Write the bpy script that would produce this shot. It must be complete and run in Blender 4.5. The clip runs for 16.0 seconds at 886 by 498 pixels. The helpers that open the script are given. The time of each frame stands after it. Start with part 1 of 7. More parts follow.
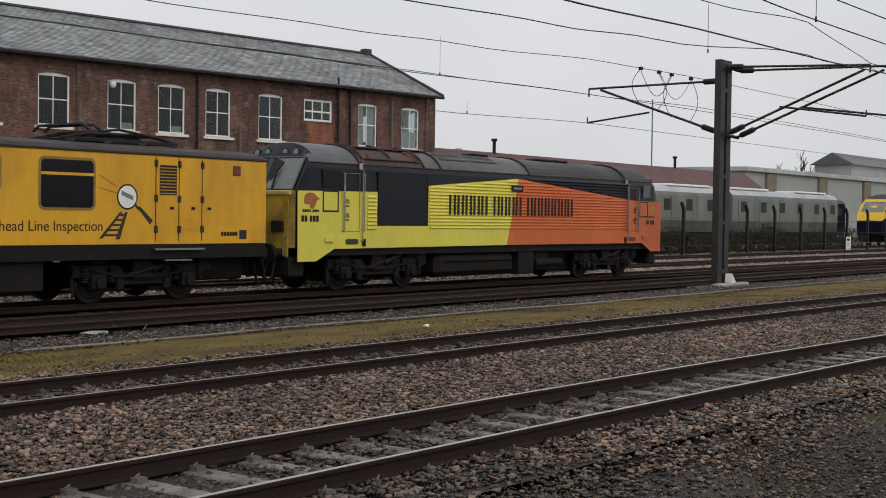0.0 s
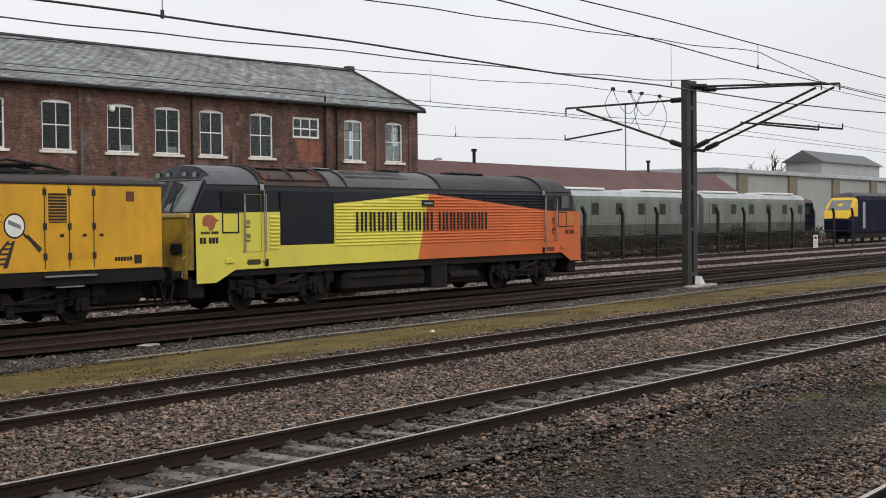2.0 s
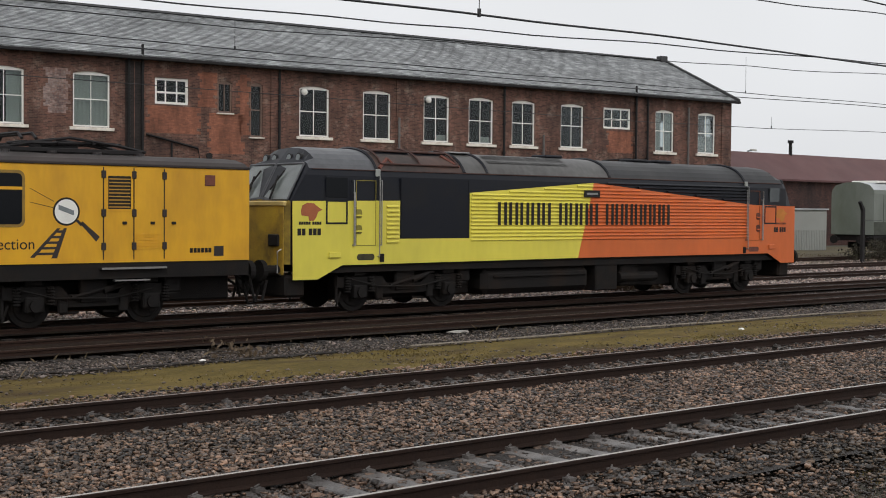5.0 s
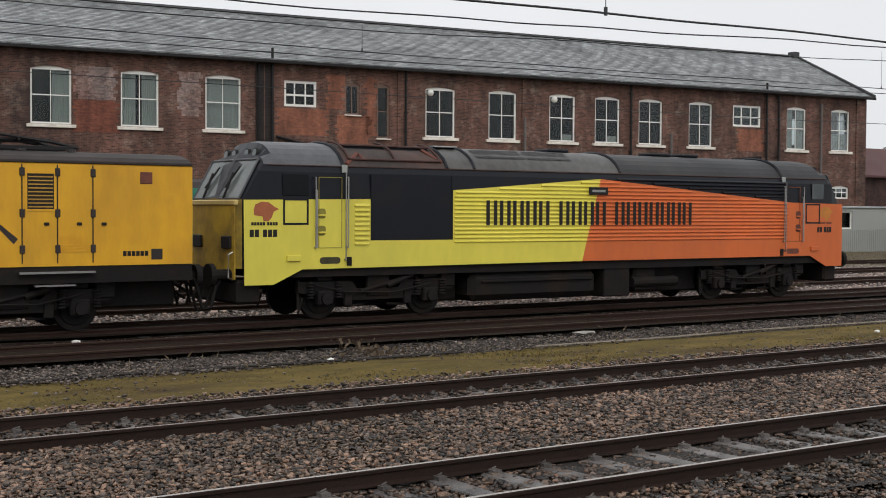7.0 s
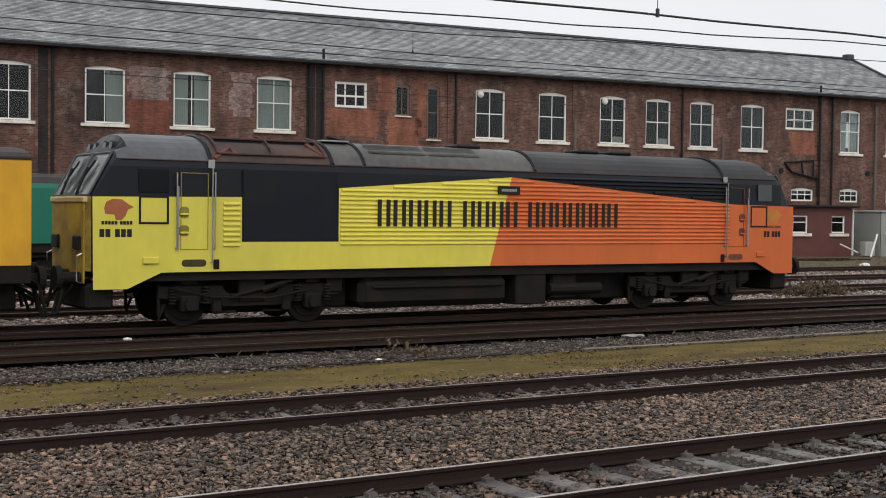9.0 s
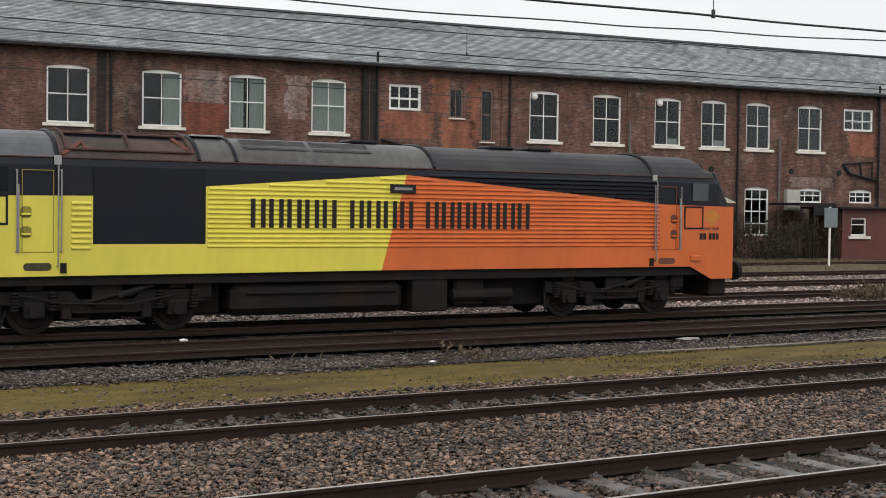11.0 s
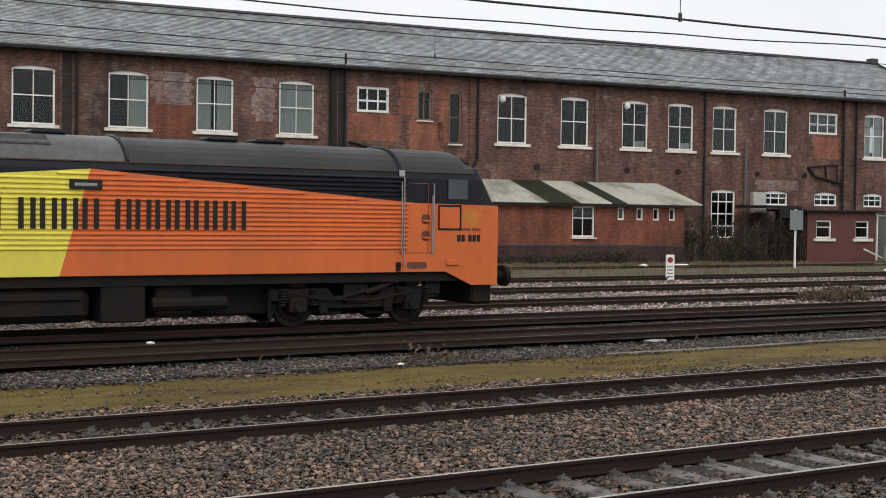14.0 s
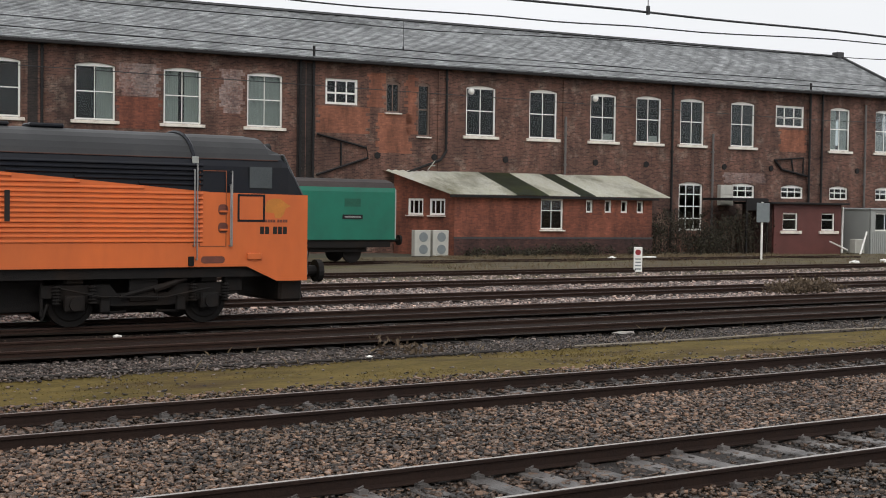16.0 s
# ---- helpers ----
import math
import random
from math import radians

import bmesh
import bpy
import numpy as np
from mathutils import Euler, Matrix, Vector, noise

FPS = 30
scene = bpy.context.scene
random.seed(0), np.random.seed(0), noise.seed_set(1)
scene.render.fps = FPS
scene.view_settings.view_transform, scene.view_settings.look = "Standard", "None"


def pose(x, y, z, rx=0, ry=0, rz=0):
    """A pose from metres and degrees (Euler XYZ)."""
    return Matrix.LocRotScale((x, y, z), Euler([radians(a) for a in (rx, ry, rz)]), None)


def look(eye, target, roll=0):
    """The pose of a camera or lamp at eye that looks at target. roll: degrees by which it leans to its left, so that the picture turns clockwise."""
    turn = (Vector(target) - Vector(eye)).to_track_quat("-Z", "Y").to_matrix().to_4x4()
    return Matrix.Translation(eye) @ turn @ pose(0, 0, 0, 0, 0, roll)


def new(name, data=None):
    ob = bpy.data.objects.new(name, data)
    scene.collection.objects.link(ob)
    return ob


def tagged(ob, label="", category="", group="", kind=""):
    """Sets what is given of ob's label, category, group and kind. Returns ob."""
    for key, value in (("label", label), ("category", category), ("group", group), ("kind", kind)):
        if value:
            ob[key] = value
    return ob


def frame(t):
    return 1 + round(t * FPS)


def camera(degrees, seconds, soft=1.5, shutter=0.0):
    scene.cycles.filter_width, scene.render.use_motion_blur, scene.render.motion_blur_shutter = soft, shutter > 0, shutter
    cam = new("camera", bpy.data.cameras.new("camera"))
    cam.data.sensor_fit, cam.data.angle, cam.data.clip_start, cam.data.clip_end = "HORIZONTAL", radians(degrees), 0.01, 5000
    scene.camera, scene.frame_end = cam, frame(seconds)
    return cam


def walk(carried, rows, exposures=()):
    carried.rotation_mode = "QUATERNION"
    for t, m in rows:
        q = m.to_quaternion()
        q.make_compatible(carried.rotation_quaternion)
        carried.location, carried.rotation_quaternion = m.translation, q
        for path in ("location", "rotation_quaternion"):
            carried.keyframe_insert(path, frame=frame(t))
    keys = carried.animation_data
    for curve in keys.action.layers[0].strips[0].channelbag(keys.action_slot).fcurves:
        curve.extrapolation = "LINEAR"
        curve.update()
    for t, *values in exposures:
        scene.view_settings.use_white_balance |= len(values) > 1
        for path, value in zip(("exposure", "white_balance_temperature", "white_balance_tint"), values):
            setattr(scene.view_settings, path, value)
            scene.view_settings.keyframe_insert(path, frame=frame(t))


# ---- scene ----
# seconds, eye x y z, yaw, pitch, roll
CAM_ROWS = [
    (0, 3.5, 1.95, 2.06, 52.6, -1.42, 0.84),
    (0.5, 0.2, 0.04, 2.45, 51.07, -1.49, 0.45),
    (1, 0.1, -0.09, 2.4, 48.58, -0.89, -0.03),
    (1.5, 0.07, -0.04, 2.41, 49.53, -0.99, -0.25),
    (2, 0.05, 0.04, 2.42, 53.6, -1.24, -0.58),
    (2.5, 0.04, 0.02, 2.41, 53.53, -1.42, -0.11),
    (3, 0.06, 0.04, 2.4, 47.17, -1.54, 0.3),
    (3.5, 0.03, 0, 2.46, 41.8, -1.47, 0.2),
    (6, 0, 0, 2.48, 38.69, -1.71, 0.56),
    (6.5, 0, 0, 2.48, 36.45, -1.66, 0.44),
    (7, 0, 0, 2.48, 34.61, -1.71, 0.3),
    (7.5, 0, 0, 2.48, 33.21, -1.71, 0.39),
    (8, 0, 0, 2.48, 32.37, -1.74, 0.44),
    (8.5, 0, 0, 2.48, 32.28, -1.75, 0.6),
    (9, 0, 0, 2.48, 32.46, -1.67, 0.72),
    (9.5, 0, 0, 2.48, 31.93, -1.68, 0.79),
    (12, 0, 0, 2.48, 29.68, -1.55, 0.65),
    (12.5, 0, 0, 2.48, 31.39, -1.51, 0.71),
    (13, 0, 0, 2.48, 31.93, -1.45, 0.78),
    (13.5, 0, 0, 2.48, 31.61, -1.46, 0.77),
    (14, 0, 0, 2.48, 31.5, -1.48, 0.77),
    (14.5, 0, 0, 2.48, 31.64, -1.53, 0.76),
    (15, 0, 0, 2.48, 32, -1.55, 0.61),
    (15.5, 0, 0, 2.48, 33.04, -1.63, 0.72),
    (16, 0, 0, 2.48, 32.88, -1.79, 0.77),
    ]


def eye_pose(x, y, z, yaw, pitch, roll):
    """x along the rails; yaw from straight across the tracks towards +x."""
    a, p = radians(yaw), radians(pitch)
    way = Vector((math.sin(a) * math.cos(p), math.cos(a) * math.cos(p), math.sin(p)))
    eye = Vector((x, y, z))
    return look(eye, eye + way * 20, roll)


cam = camera(37.55, 16.0, soft=1.0)
walk(cam, [(t, eye_pose(*r)) for t, *r in CAM_ROWS], exposures=((0, -0.3), (0.5, -0.17), (1.0, 0.0), (1.5, 0.0), (2.5, -0.14), (3.0, -0.33), (3.5, -0.24), (6.0, -0.1), (9.0, -0.02), (12, 0.06), (16, 0.05)))

# ---- world and light: bright overcast ----
world = bpy.data.worlds.new("overcast")
scene.world = world
world.use_nodes = True
wn, wl = world.node_tree.nodes, world.node_tree.links
wn.clear()
sky = wn.new("ShaderNodeTexSky")
sky.sky_type, sky.sun_disc = "NISHITA", False
sky.sun_elevation, sky.sun_rotation = radians(38), radians(200)
sky.air_density, sky.dust_density, sky.ozone_density = 1.0, 6.0, 1.0
soft_sky = wn.new("ShaderNodeHueSaturation")
soft_sky.inputs["Saturation"].default_value = 0.12
cloud = wn.new("ShaderNodeMix")
cloud.data_type = "RGBA"
cloud.inputs["Factor"].default_value = 0.85
cloud.inputs["B"].default_value = (8.6, 8.75, 9.0, 1)
cloud_noise = wn.new("ShaderNodeTexNoise")
cloud_noise.inputs["Scale"].default_value = 2.2
cloud_noise.inputs["Detail"].default_value = 3
cloud_map = wn.new("ShaderNodeMapRange")
cloud_map.inputs["From Min"].default_value, cloud_map.inputs["From Max"].default_value = 0.3, 0.7
cloud_map.inputs["To Min"].default_value, cloud_map.inputs["To Max"].default_value = 0.86, 1.05
cloud_mul = wn.new("ShaderNodeMix")
cloud_mul.data_type, cloud_mul.blend_type = "RGBA", "MULTIPLY"
cloud_mul.inputs["Factor"].default_value = 1.0
bg = wn.new("ShaderNodeBackground")
bg.inputs["Strength"].default_value = 0.118
wo = wn.new("ShaderNodeOutputWorld")
wl.new(sky.outputs[0], soft_sky.inputs["Color"])
wl.new(soft_sky.outputs[0], cloud.inputs["A"])
wl.new(cloud_noise.outputs["Fac"], cloud_map.inputs["Value"])
wl.new(cloud.outputs["Result"], cloud_mul.inputs["A"])
wl.new(cloud_map.outputs[0], cloud_mul.inputs["B"])
wl.new(cloud_mul.outputs["Result"], bg.inputs["Color"])
wl.new(bg.outputs[0], wo.inputs["Surface"])
sun_data = bpy.data.lights.new("sun", "SUN")
sun_data.energy, sun_data.angle, sun_data.color = 0.7, radians(30), (1.0, 0.97, 0.93)
sun = new("sun", sun_data)
sun.matrix_world = look((-30, -60, 70), (0, 0, 0))


# ---- materials ----
def mat(name, col, col2=None, scale=3.0, rough=0.7, bump=0.0, metal=0.0, fine=40.0, stain=None, stain_amt=0.0, spec=0.5, per_piece=0.0, stretch=(1, 1, 1)):
    """Colour between col and col2 by two sizes of noise, optional large stains, fine bump."""
    m = bpy.data.materials.new(name)
    m.use_nodes = True
    n, l = m.node_tree.nodes, m.node_tree.links
    b = n["Principled BSDF"]
    b.inputs["Roughness"].default_value, b.inputs["Metallic"].default_value = rough, metal
    b.inputs["Specular IOR Level"].default_value = spec
    col2 = col2 or tuple(c * 0.75 for c in col)
    tc = n.new("ShaderNodeTexCoord")
    mp = n.new("ShaderNodeMapping")
    mp.inputs["Scale"].default_value = stretch
    l.new(tc.outputs["Object"], mp.inputs["Vector"])
    big, small = n.new("ShaderNodeTexNoise"), n.new("ShaderNodeTexNoise")
    big.inputs["Scale"].default_value, big.inputs["Detail"].default_value = scale, 4
    small.inputs["Scale"].default_value, small.inputs["Detail"].default_value = fine, 3
    for t in (big, small):
        l.new(mp.outputs[0], t.inputs["Vector"])
    add = n.new("ShaderNodeMath")
    add.operation = "ADD"
    l.new(big.outputs["Fac"], add.inputs[0])
    l.new(small.outputs["Fac"], add.inputs[1])
    ramp = n.new("ShaderNodeMapRange")
    ramp.inputs["From Min"].default_value, ramp.inputs["From Max"].default_value = 0.7, 1.3
    l.new(add.outputs[0], ramp.inputs["Value"])
    mix = n.new("ShaderNodeMix")
    mix.data_type = "RGBA"
    mix.inputs["A"].default_value, mix.inputs["B"].default_value = (*col, 1), (*col2, 1)
    l.new(ramp.outputs[0], mix.inputs["Factor"])
    out = mix.outputs["Result"]
    if stain:
        sn = n.new("ShaderNodeTexNoise")
        sn.inputs["Scale"].default_value, sn.inputs["Detail"].default_value = scale * 0.35, 6
        sn.inputs["Roughness"].default_value = 0.65
        l.new(mp.outputs[0], sn.inputs["Vector"])
        sr = n.new("ShaderNodeMapRange")
        sr.inputs["From Min"].default_value, sr.inputs["From Max"].default_value = 0.48, 0.7
        sr.inputs["To Max"].default_value = stain_amt
        l.new(sn.outputs["Fac"], sr.inputs["Value"])
        sm = n.new("ShaderNodeMix")
        sm.data_type = "RGBA"
        sm.inputs["B"].default_value = (*stain, 1)
        l.new(out, sm.inputs["A"])
        l.new(sr.outputs[0], sm.inputs["Factor"])
        out = sm.outputs["Result"]
    if per_piece:
        oi = n.new("ShaderNodeObjectInfo")
        pr = n.new("ShaderNodeMapRange")
        pr.inputs["To Min"].default_value, pr.inputs["To Max"].default_value = 1 - per_piece, 1 + per_piece
        l.new(oi.outputs["Random"], pr.inputs["Value"])
        pm = n.new("ShaderNodeMix")
        pm.data_type, pm.blend_type = "RGBA", "MULTIPLY"
        pm.inputs["Factor"].default_value = 1
        l.new(out, pm.inputs["A"])
        l.new(pr.outputs[0], pm.inputs["B"])
        out = pm.outputs["Result"]
    l.new(out, b.inputs["Base Color"])
    rr = n.new("ShaderNodeMapRange")
    rr.inputs["To Min"].default_value, rr.inputs["To Max"].default_value = max(0.02, rough - 0.12), min(1, rough + 0.12)
    l.new(big.outputs["Fac"], rr.inputs["Value"])
    l.new(rr.outputs[0], b.inputs["Roughness"])
    if bump:
        bp = n.new("ShaderNodeBump")
        bp.inputs["Strength"].default_value, bp.inputs["Distance"].default_value = min(1.0, bump), 0.03
        l.new(add.outputs[0], bp.inputs["Height"])
        l.new(bp.outputs[0], b.inputs["Normal"])
    return m


def brick_mat(name, c1, c2, mortar, stain, rough=0.85, stain_amt=0.75, w=0.235, h=0.082, tone=0.6, pale=None):
    """Brickwork at true size on the local x, z plane, with soot and damp stains."""
    m = mat(name, c1, c2, scale=0.6, rough=rough, stain=stain, stain_amt=stain_amt, fine=9.0)
    n, l = m.node_tree.nodes, m.node_tree.links
    b = n["Principled BSDF"]
    base = b.inputs["Base Color"].links[0].from_socket
    tc = n.new("ShaderNodeTexCoord")
    sp, cb = n.new("ShaderNodeSeparateXYZ"), n.new("ShaderNodeCombineXYZ")
    l.new(tc.outputs["Object"], sp.inputs[0])
    ad = n.new("ShaderNodeMath")
    ad.operation = "ADD"
    l.new(sp.outputs["X"], ad.inputs[0])
    l.new(sp.outputs["Y"], ad.inputs[1])
    l.new(ad.outputs[0], cb.inputs["X"])
    l.new(sp.outputs["Z"], cb.inputs["Y"])
    br = n.new("ShaderNodeTexBrick")
    br.inputs["Scale"].default_value = 1.0
    br.inputs["Brick Width"].default_value, br.inputs["Row Height"].default_value = w, h
    br.inputs["Mortar Size"].default_value = 0.008
    br.inputs["Mortar Smooth"].default_value = 0.2
    br.inputs["Color1"].default_value, br.inputs["Color2"].default_value = (1.25, 1.2, 1.15, 1), (tone, tone, tone * 1.04, 1)
    br.inputs["Mortar"].default_value = (*mortar, 1)
    l.new(cb.outputs[0], br.inputs["Vector"])
    mu = n.new("ShaderNodeMix")
    mu.data_type, mu.blend_type = "RGBA", "MULTIPLY"
    mu.inputs["Factor"].default_value = 1
    if pale:
        pn, pr, pm = n.new("ShaderNodeTexNoise"), n.new("ShaderNodeMapRange"), n.new("ShaderNodeMix")
        pn.inputs["Scale"].default_value, pn.inputs["Detail"].default_value, pn.inputs["Roughness"].default_value = 0.9, 9, 0.75
        l.new(tc.outputs["Object"], pn.inputs["Vector"])
        pr.inputs["From Min"].default_value, pr.inputs["From Max"].default_value, pr.inputs["To Max"].default_value = 0.52, 0.72, 0.8
        l.new(pn.outputs["Fac"], pr.inputs["Value"])
        pm.data_type = "RGBA"
        pm.inputs["B"].default_value = (*pale, 1)
        l.new(base, pm.inputs["A"])
        l.new(pr.outputs[0], pm.inputs["Factor"])
        base = pm.outputs["Result"]
    # rain streaks and blotches, longer than wide
    sm, sn, sr, sx = n.new("ShaderNodeMapping"), n.new("ShaderNodeTexNoise"), n.new("ShaderNodeMapRange"), n.new("ShaderNodeMix")
    sm.inputs["Scale"].default_value = (1.3, 1.3, 0.4)
    sn.inputs["Scale"].default_value, sn.inputs["Detail"].default_value, sn.inputs["Roughness"].default_value = 1.0, 6, 0.65
    l.new(tc.outputs["Object"], sm.inputs["Vector"])
    l.new(sm.outputs[0], sn.inputs["Vector"])
    sr.inputs["From Min"].default_value, sr.inputs["From Max"].default_value = 0.33, 0.67
    sr.inputs["To Min"].default_value, sr.inputs["To Max"].default_value = 0.6, 1.42
    l.new(sn.outputs["Fac"], sr.inputs["Value"])
    sx.data_type, sx.blend_type = "RGBA", "MULTIPLY"
    sx.inputs["Factor"].default_value = 1
    l.new(base, sx.inputs["A"])
    l.new(sr.outputs[0], sx.inputs["B"])
    l.new(sx.outputs["Result"], mu.inputs["A"])
    l.new(br.outputs["Color"], mu.inputs["B"])
    l.new(mu.outputs["Result"], b.inputs["Base Color"])
    bp = n.new("ShaderNodeBump")
    bp.invert = True
    bp.inputs["Strength"].default_value, bp.inputs["Distance"].default_value = 0.6, 0.01
    l.new(br.outputs["Fac"], bp.inputs["Height"])
    l.new(bp.outputs[0], b.inputs["Normal"])
    return m


def glass_mat(name, tint=(0.72, 0.76, 0.76), rough=0.02):
    """A thin clear pane: most light goes straight through, the rest is mirrored."""
    m = bpy.data.materials.new(name)
    m.use_nodes = True
    n, l = m.node_tree.nodes, m.node_tree.links
    n.remove(n["Principled BSDF"])
    tr, gl, mx, fr = n.new("ShaderNodeBsdfTransparent"), n.new("ShaderNodeBsdfGlossy"), n.new("ShaderNodeMixShader"), n.new("ShaderNodeFresnel")
    tr.inputs["Color"].default_value = (*tint, 1)
    gl.inputs["Roughness"].default_value = rough
    fr.inputs["IOR"].default_value = 1.4
    l.new(fr.outputs[0], mx.inputs[0])
    l.new(tr.outputs[0], mx.inputs[1])
    l.new(gl.outputs[0], mx.inputs[2])
    l.new(mx.outputs[0], n["Material Output"].inputs["Surface"])
    return m


M_YELLOW = mat("loco_yellow_paint", (0.77, 0.67, 0.085), (0.70, 0.605, 0.075), 1.0, 0.42, fine=5, stain=(0.42, 0.36, 0.08), stain_amt=0.25, stretch=(1, 1, 0.4))
M_ORANGE = mat("loco_orange_paint", (0.70, 0.15, 0.03), (0.62, 0.13, 0.027), 1.0, 0.42, fine=5, stain=(0.3, 0.09, 0.03), stain_amt=0.25, stretch=(1, 1, 0.4))
M_BLACK = mat("loco_black_paint", (0.0055, 0.007, 0.0125), (0.009, 0.010, 0.0145), 2, 0.4, stain=(0.016, 0.014, 0.012), stain_amt=0.5, spec=0.25)
M_DARKGLASS = mat("tinted_window", (0.004, 0.005, 0.007), (0.006, 0.007, 0.009), 2, 0.2, spec=0.18)
M_ROOFGREY = mat("loco_roof_grey", (0.028, 0.028, 0.03), (0.018, 0.018, 0.019), 0.8, 0.5, stain=(0.05, 0.048, 0.046), stain_amt=0.8, spec=0.35)
M_ROOFPALE = mat("weathered_roof_grey", (0.125, 0.121, 0.116), (0.07, 0.067, 0.064), 0.9, 0.42, fine=6, stain=(0.026, 0.022, 0.02), stain_amt=0.7, spec=0.4, stretch=(1, 0.5, 1))
M_CABROOF = mat("silver_roof_paint", (0.42, 0.425, 0.43), (0.3, 0.305, 0.31), 1.5, 0.4, stain=(0.16, 0.15, 0.14), stain_amt=0.5)
M_CABGREY = mat("cab_roof_grey", (0.098, 0.1, 0.108), (0.062, 0.064, 0.07), 1.2, 0.42, fine=7, stain=(0.035, 0.03, 0.027), stain_amt=0.6, stretch=(1, 0.5, 1))
M_UNDER = mat("underframe_grime", (0.009, 0.008, 0.0078), (0.0145, 0.0125, 0.0115), 4, 0.75, bump=0.3, stain=(0.027, 0.016, 0.010), stain_amt=0.6, spec=0.2)
M_STEEL = mat("worn_steel", (0.45, 0.44, 0.43), (0.3, 0.29, 0.28), 6, 0.35, metal=1.0)
M_WHITE = mat("white_paint", (0.88, 0.87, 0.82), (0.8, 0.79, 0.74), 3, 0.5, stain=(0.5, 0.47, 0.4), stain_amt=0.3)
M_INK = mat("dark_lettering", (0.012, 0.010, 0.009), (0.02, 0.016, 0.014), 6, 0.5, spec=0.3)
M_COACH = mat("coach_yellow_paint", (0.76, 0.40, 0.012), (0.68, 0.345, 0.012), 0.9, 0.45, fine=5, stain=(0.24, 0.11, 0.02), stain_amt=0.65, stretch=(1, 1, 0.35))
M_COACHEND = mat("coach_dull_yellow", (0.5, 0.28, 0.03), (0.36, 0.2, 0.03), 2, 0.7)
M_COACHROOF = mat("coach_roof_brown", (0.04, 0.026, 0.022), (0.022, 0.017, 0.016), 1.5, 0.7, stain=(0.02, 0.018, 0.018), stain_amt=0.6)
M_DARKRUST = mat("dark_rust", (0.085, 0.035, 0.026), (0.045, 0.022, 0.018), 5, 0.7)
# rusty red paint; also the painted shade of the orange cab's step recesses
M_RUST_SHADE = mat("red_rust_and_recess_shade", (0.18, 0.05, 0.03), (0.1, 0.035, 0.025), 5, 0.7)
M_RAIL = mat("rail_side_rust", (0.017, 0.0095, 0.0075), (0.028, 0.0155, 0.011), 5, 0.75, bump=0.2, spec=0.2)
M_RUSTRAIL = mat("brown_rusty_rail", (0.024, 0.0125, 0.009), (0.04, 0.021, 0.0145), 3, 0.75, bump=0.2, spec=0.2)
M_RAILTOP = mat("polished_rail_head", (0.56, 0.53, 0.5), (0.42, 0.38, 0.35), 3, 0.45, metal=0.8)
M_RAILTOP1 = mat("worn_rail_head", (0.36, 0.32, 0.3), (0.24, 0.2, 0.18), 3, 0.5, metal=0.6)
M_RAILTOP2 = mat("dull_rail_head", (0.065, 0.04, 0.032), (0.038, 0.024, 0.019), 3, 0.5, metal=0.35)
M_SLEEPER = mat("wet_concrete_sleeper", (0.185, 0.169, 0.16), (0.08, 0.071, 0.066), 4, 0.4, bump=0.4, per_piece=0.35, stain=(0.03, 0.025, 0.021), stain_amt=0.9)
M_WOODSLEEPER = mat("timber_sleeper", (0.014, 0.011, 0.009), (0.024, 0.018, 0.015), 6, 0.7, bump=0.4)
M_BALLAST = mat("ballast_bed", (0.036, 0.027, 0.022), (0.014, 0.011, 0.0095), 14, 0.8, bump=1.0, fine=55, stain=(0.018, 0.014, 0.012), stain_amt=0.6)
M_STONE = mat("ballast_stone", (0.172, 0.119, 0.089), (0.068, 0.046, 0.034), 0.5, 0.38, fine=30, stain=(0.027, 0.021, 0.013), stain_amt=0.95)
M_PALESTONE = mat("pale_yard_stone", (0.46, 0.385, 0.365), (0.27, 0.222, 0.208), 0.8, 0.42, fine=30, stain=(0.08, 0.048, 0.042), stain_amt=0.6)
M_CESS = mat("grey_cess_gravel", (0.085, 0.072, 0.066), (0.04, 0.033, 0.03), 5, 0.85, bump=1.0, fine=60, stain=(0.06, 0.05, 0.03), stain_amt=0.5, spec=0.2)
M_GREYSTONE = mat("grey_path_stone", (0.165, 0.138, 0.124), (0.088, 0.073, 0.066), 0.8, 0.5, fine=30, stain=(0.05, 0.04, 0.034), stain_amt=0.6)
M_DIRT = mat("oily_track_bed", (0.03, 0.0185, 0.0145), (0.014, 0.0088, 0.007), 5, 0.9, bump=1.0, fine=60, stain=(0.044, 0.034, 0.02), stain_amt=0.5, spec=0.15)
M_SIDING = mat("weedy_siding_gravel", (0.16, 0.13, 0.09), (0.08, 0.065, 0.045), 1.5, 0.9, bump=1.0, fine=40, stain=(0.15, 0.14, 0.06), stain_amt=0.9, spec=0.2, stretch=(0.4, 1.5, 1))
M_VERGE = mat("mossy_verge_gravel", (0.032, 0.023, 0.018), (0.014, 0.0105, 0.0085), 3, 0.8, bump=1.0, fine=70, stain=(0.065, 0.058, 0.016), stain_amt=0.85, stretch=(0.35, 1.0, 1))
M_GRASS = mat("mossy_grass", (0.178, 0.128, 0.04), (0.085, 0.065, 0.021), 2.2, 0.95, bump=1.0, fine=22, stain=(0.058, 0.038, 0.023), stain_amt=1.0, spec=0.15, stretch=(0.4, 1, 1))
M_YARD = mat("pale_yard_ballast", (0.33, 0.27, 0.255), (0.16, 0.13, 0.122), 6, 0.7, bump=1.0, fine=45, stain=(0.025, 0.02, 0.018), stain_amt=0.8, stretch=(0.5, 2.5, 1))
M_FAR = mat("far_ground", (0.075, 0.068, 0.05), (0.05, 0.048, 0.03), 0.3, 0.9, fine=3, stain=(0.05, 0.055, 0.02), stain_amt=0.7)
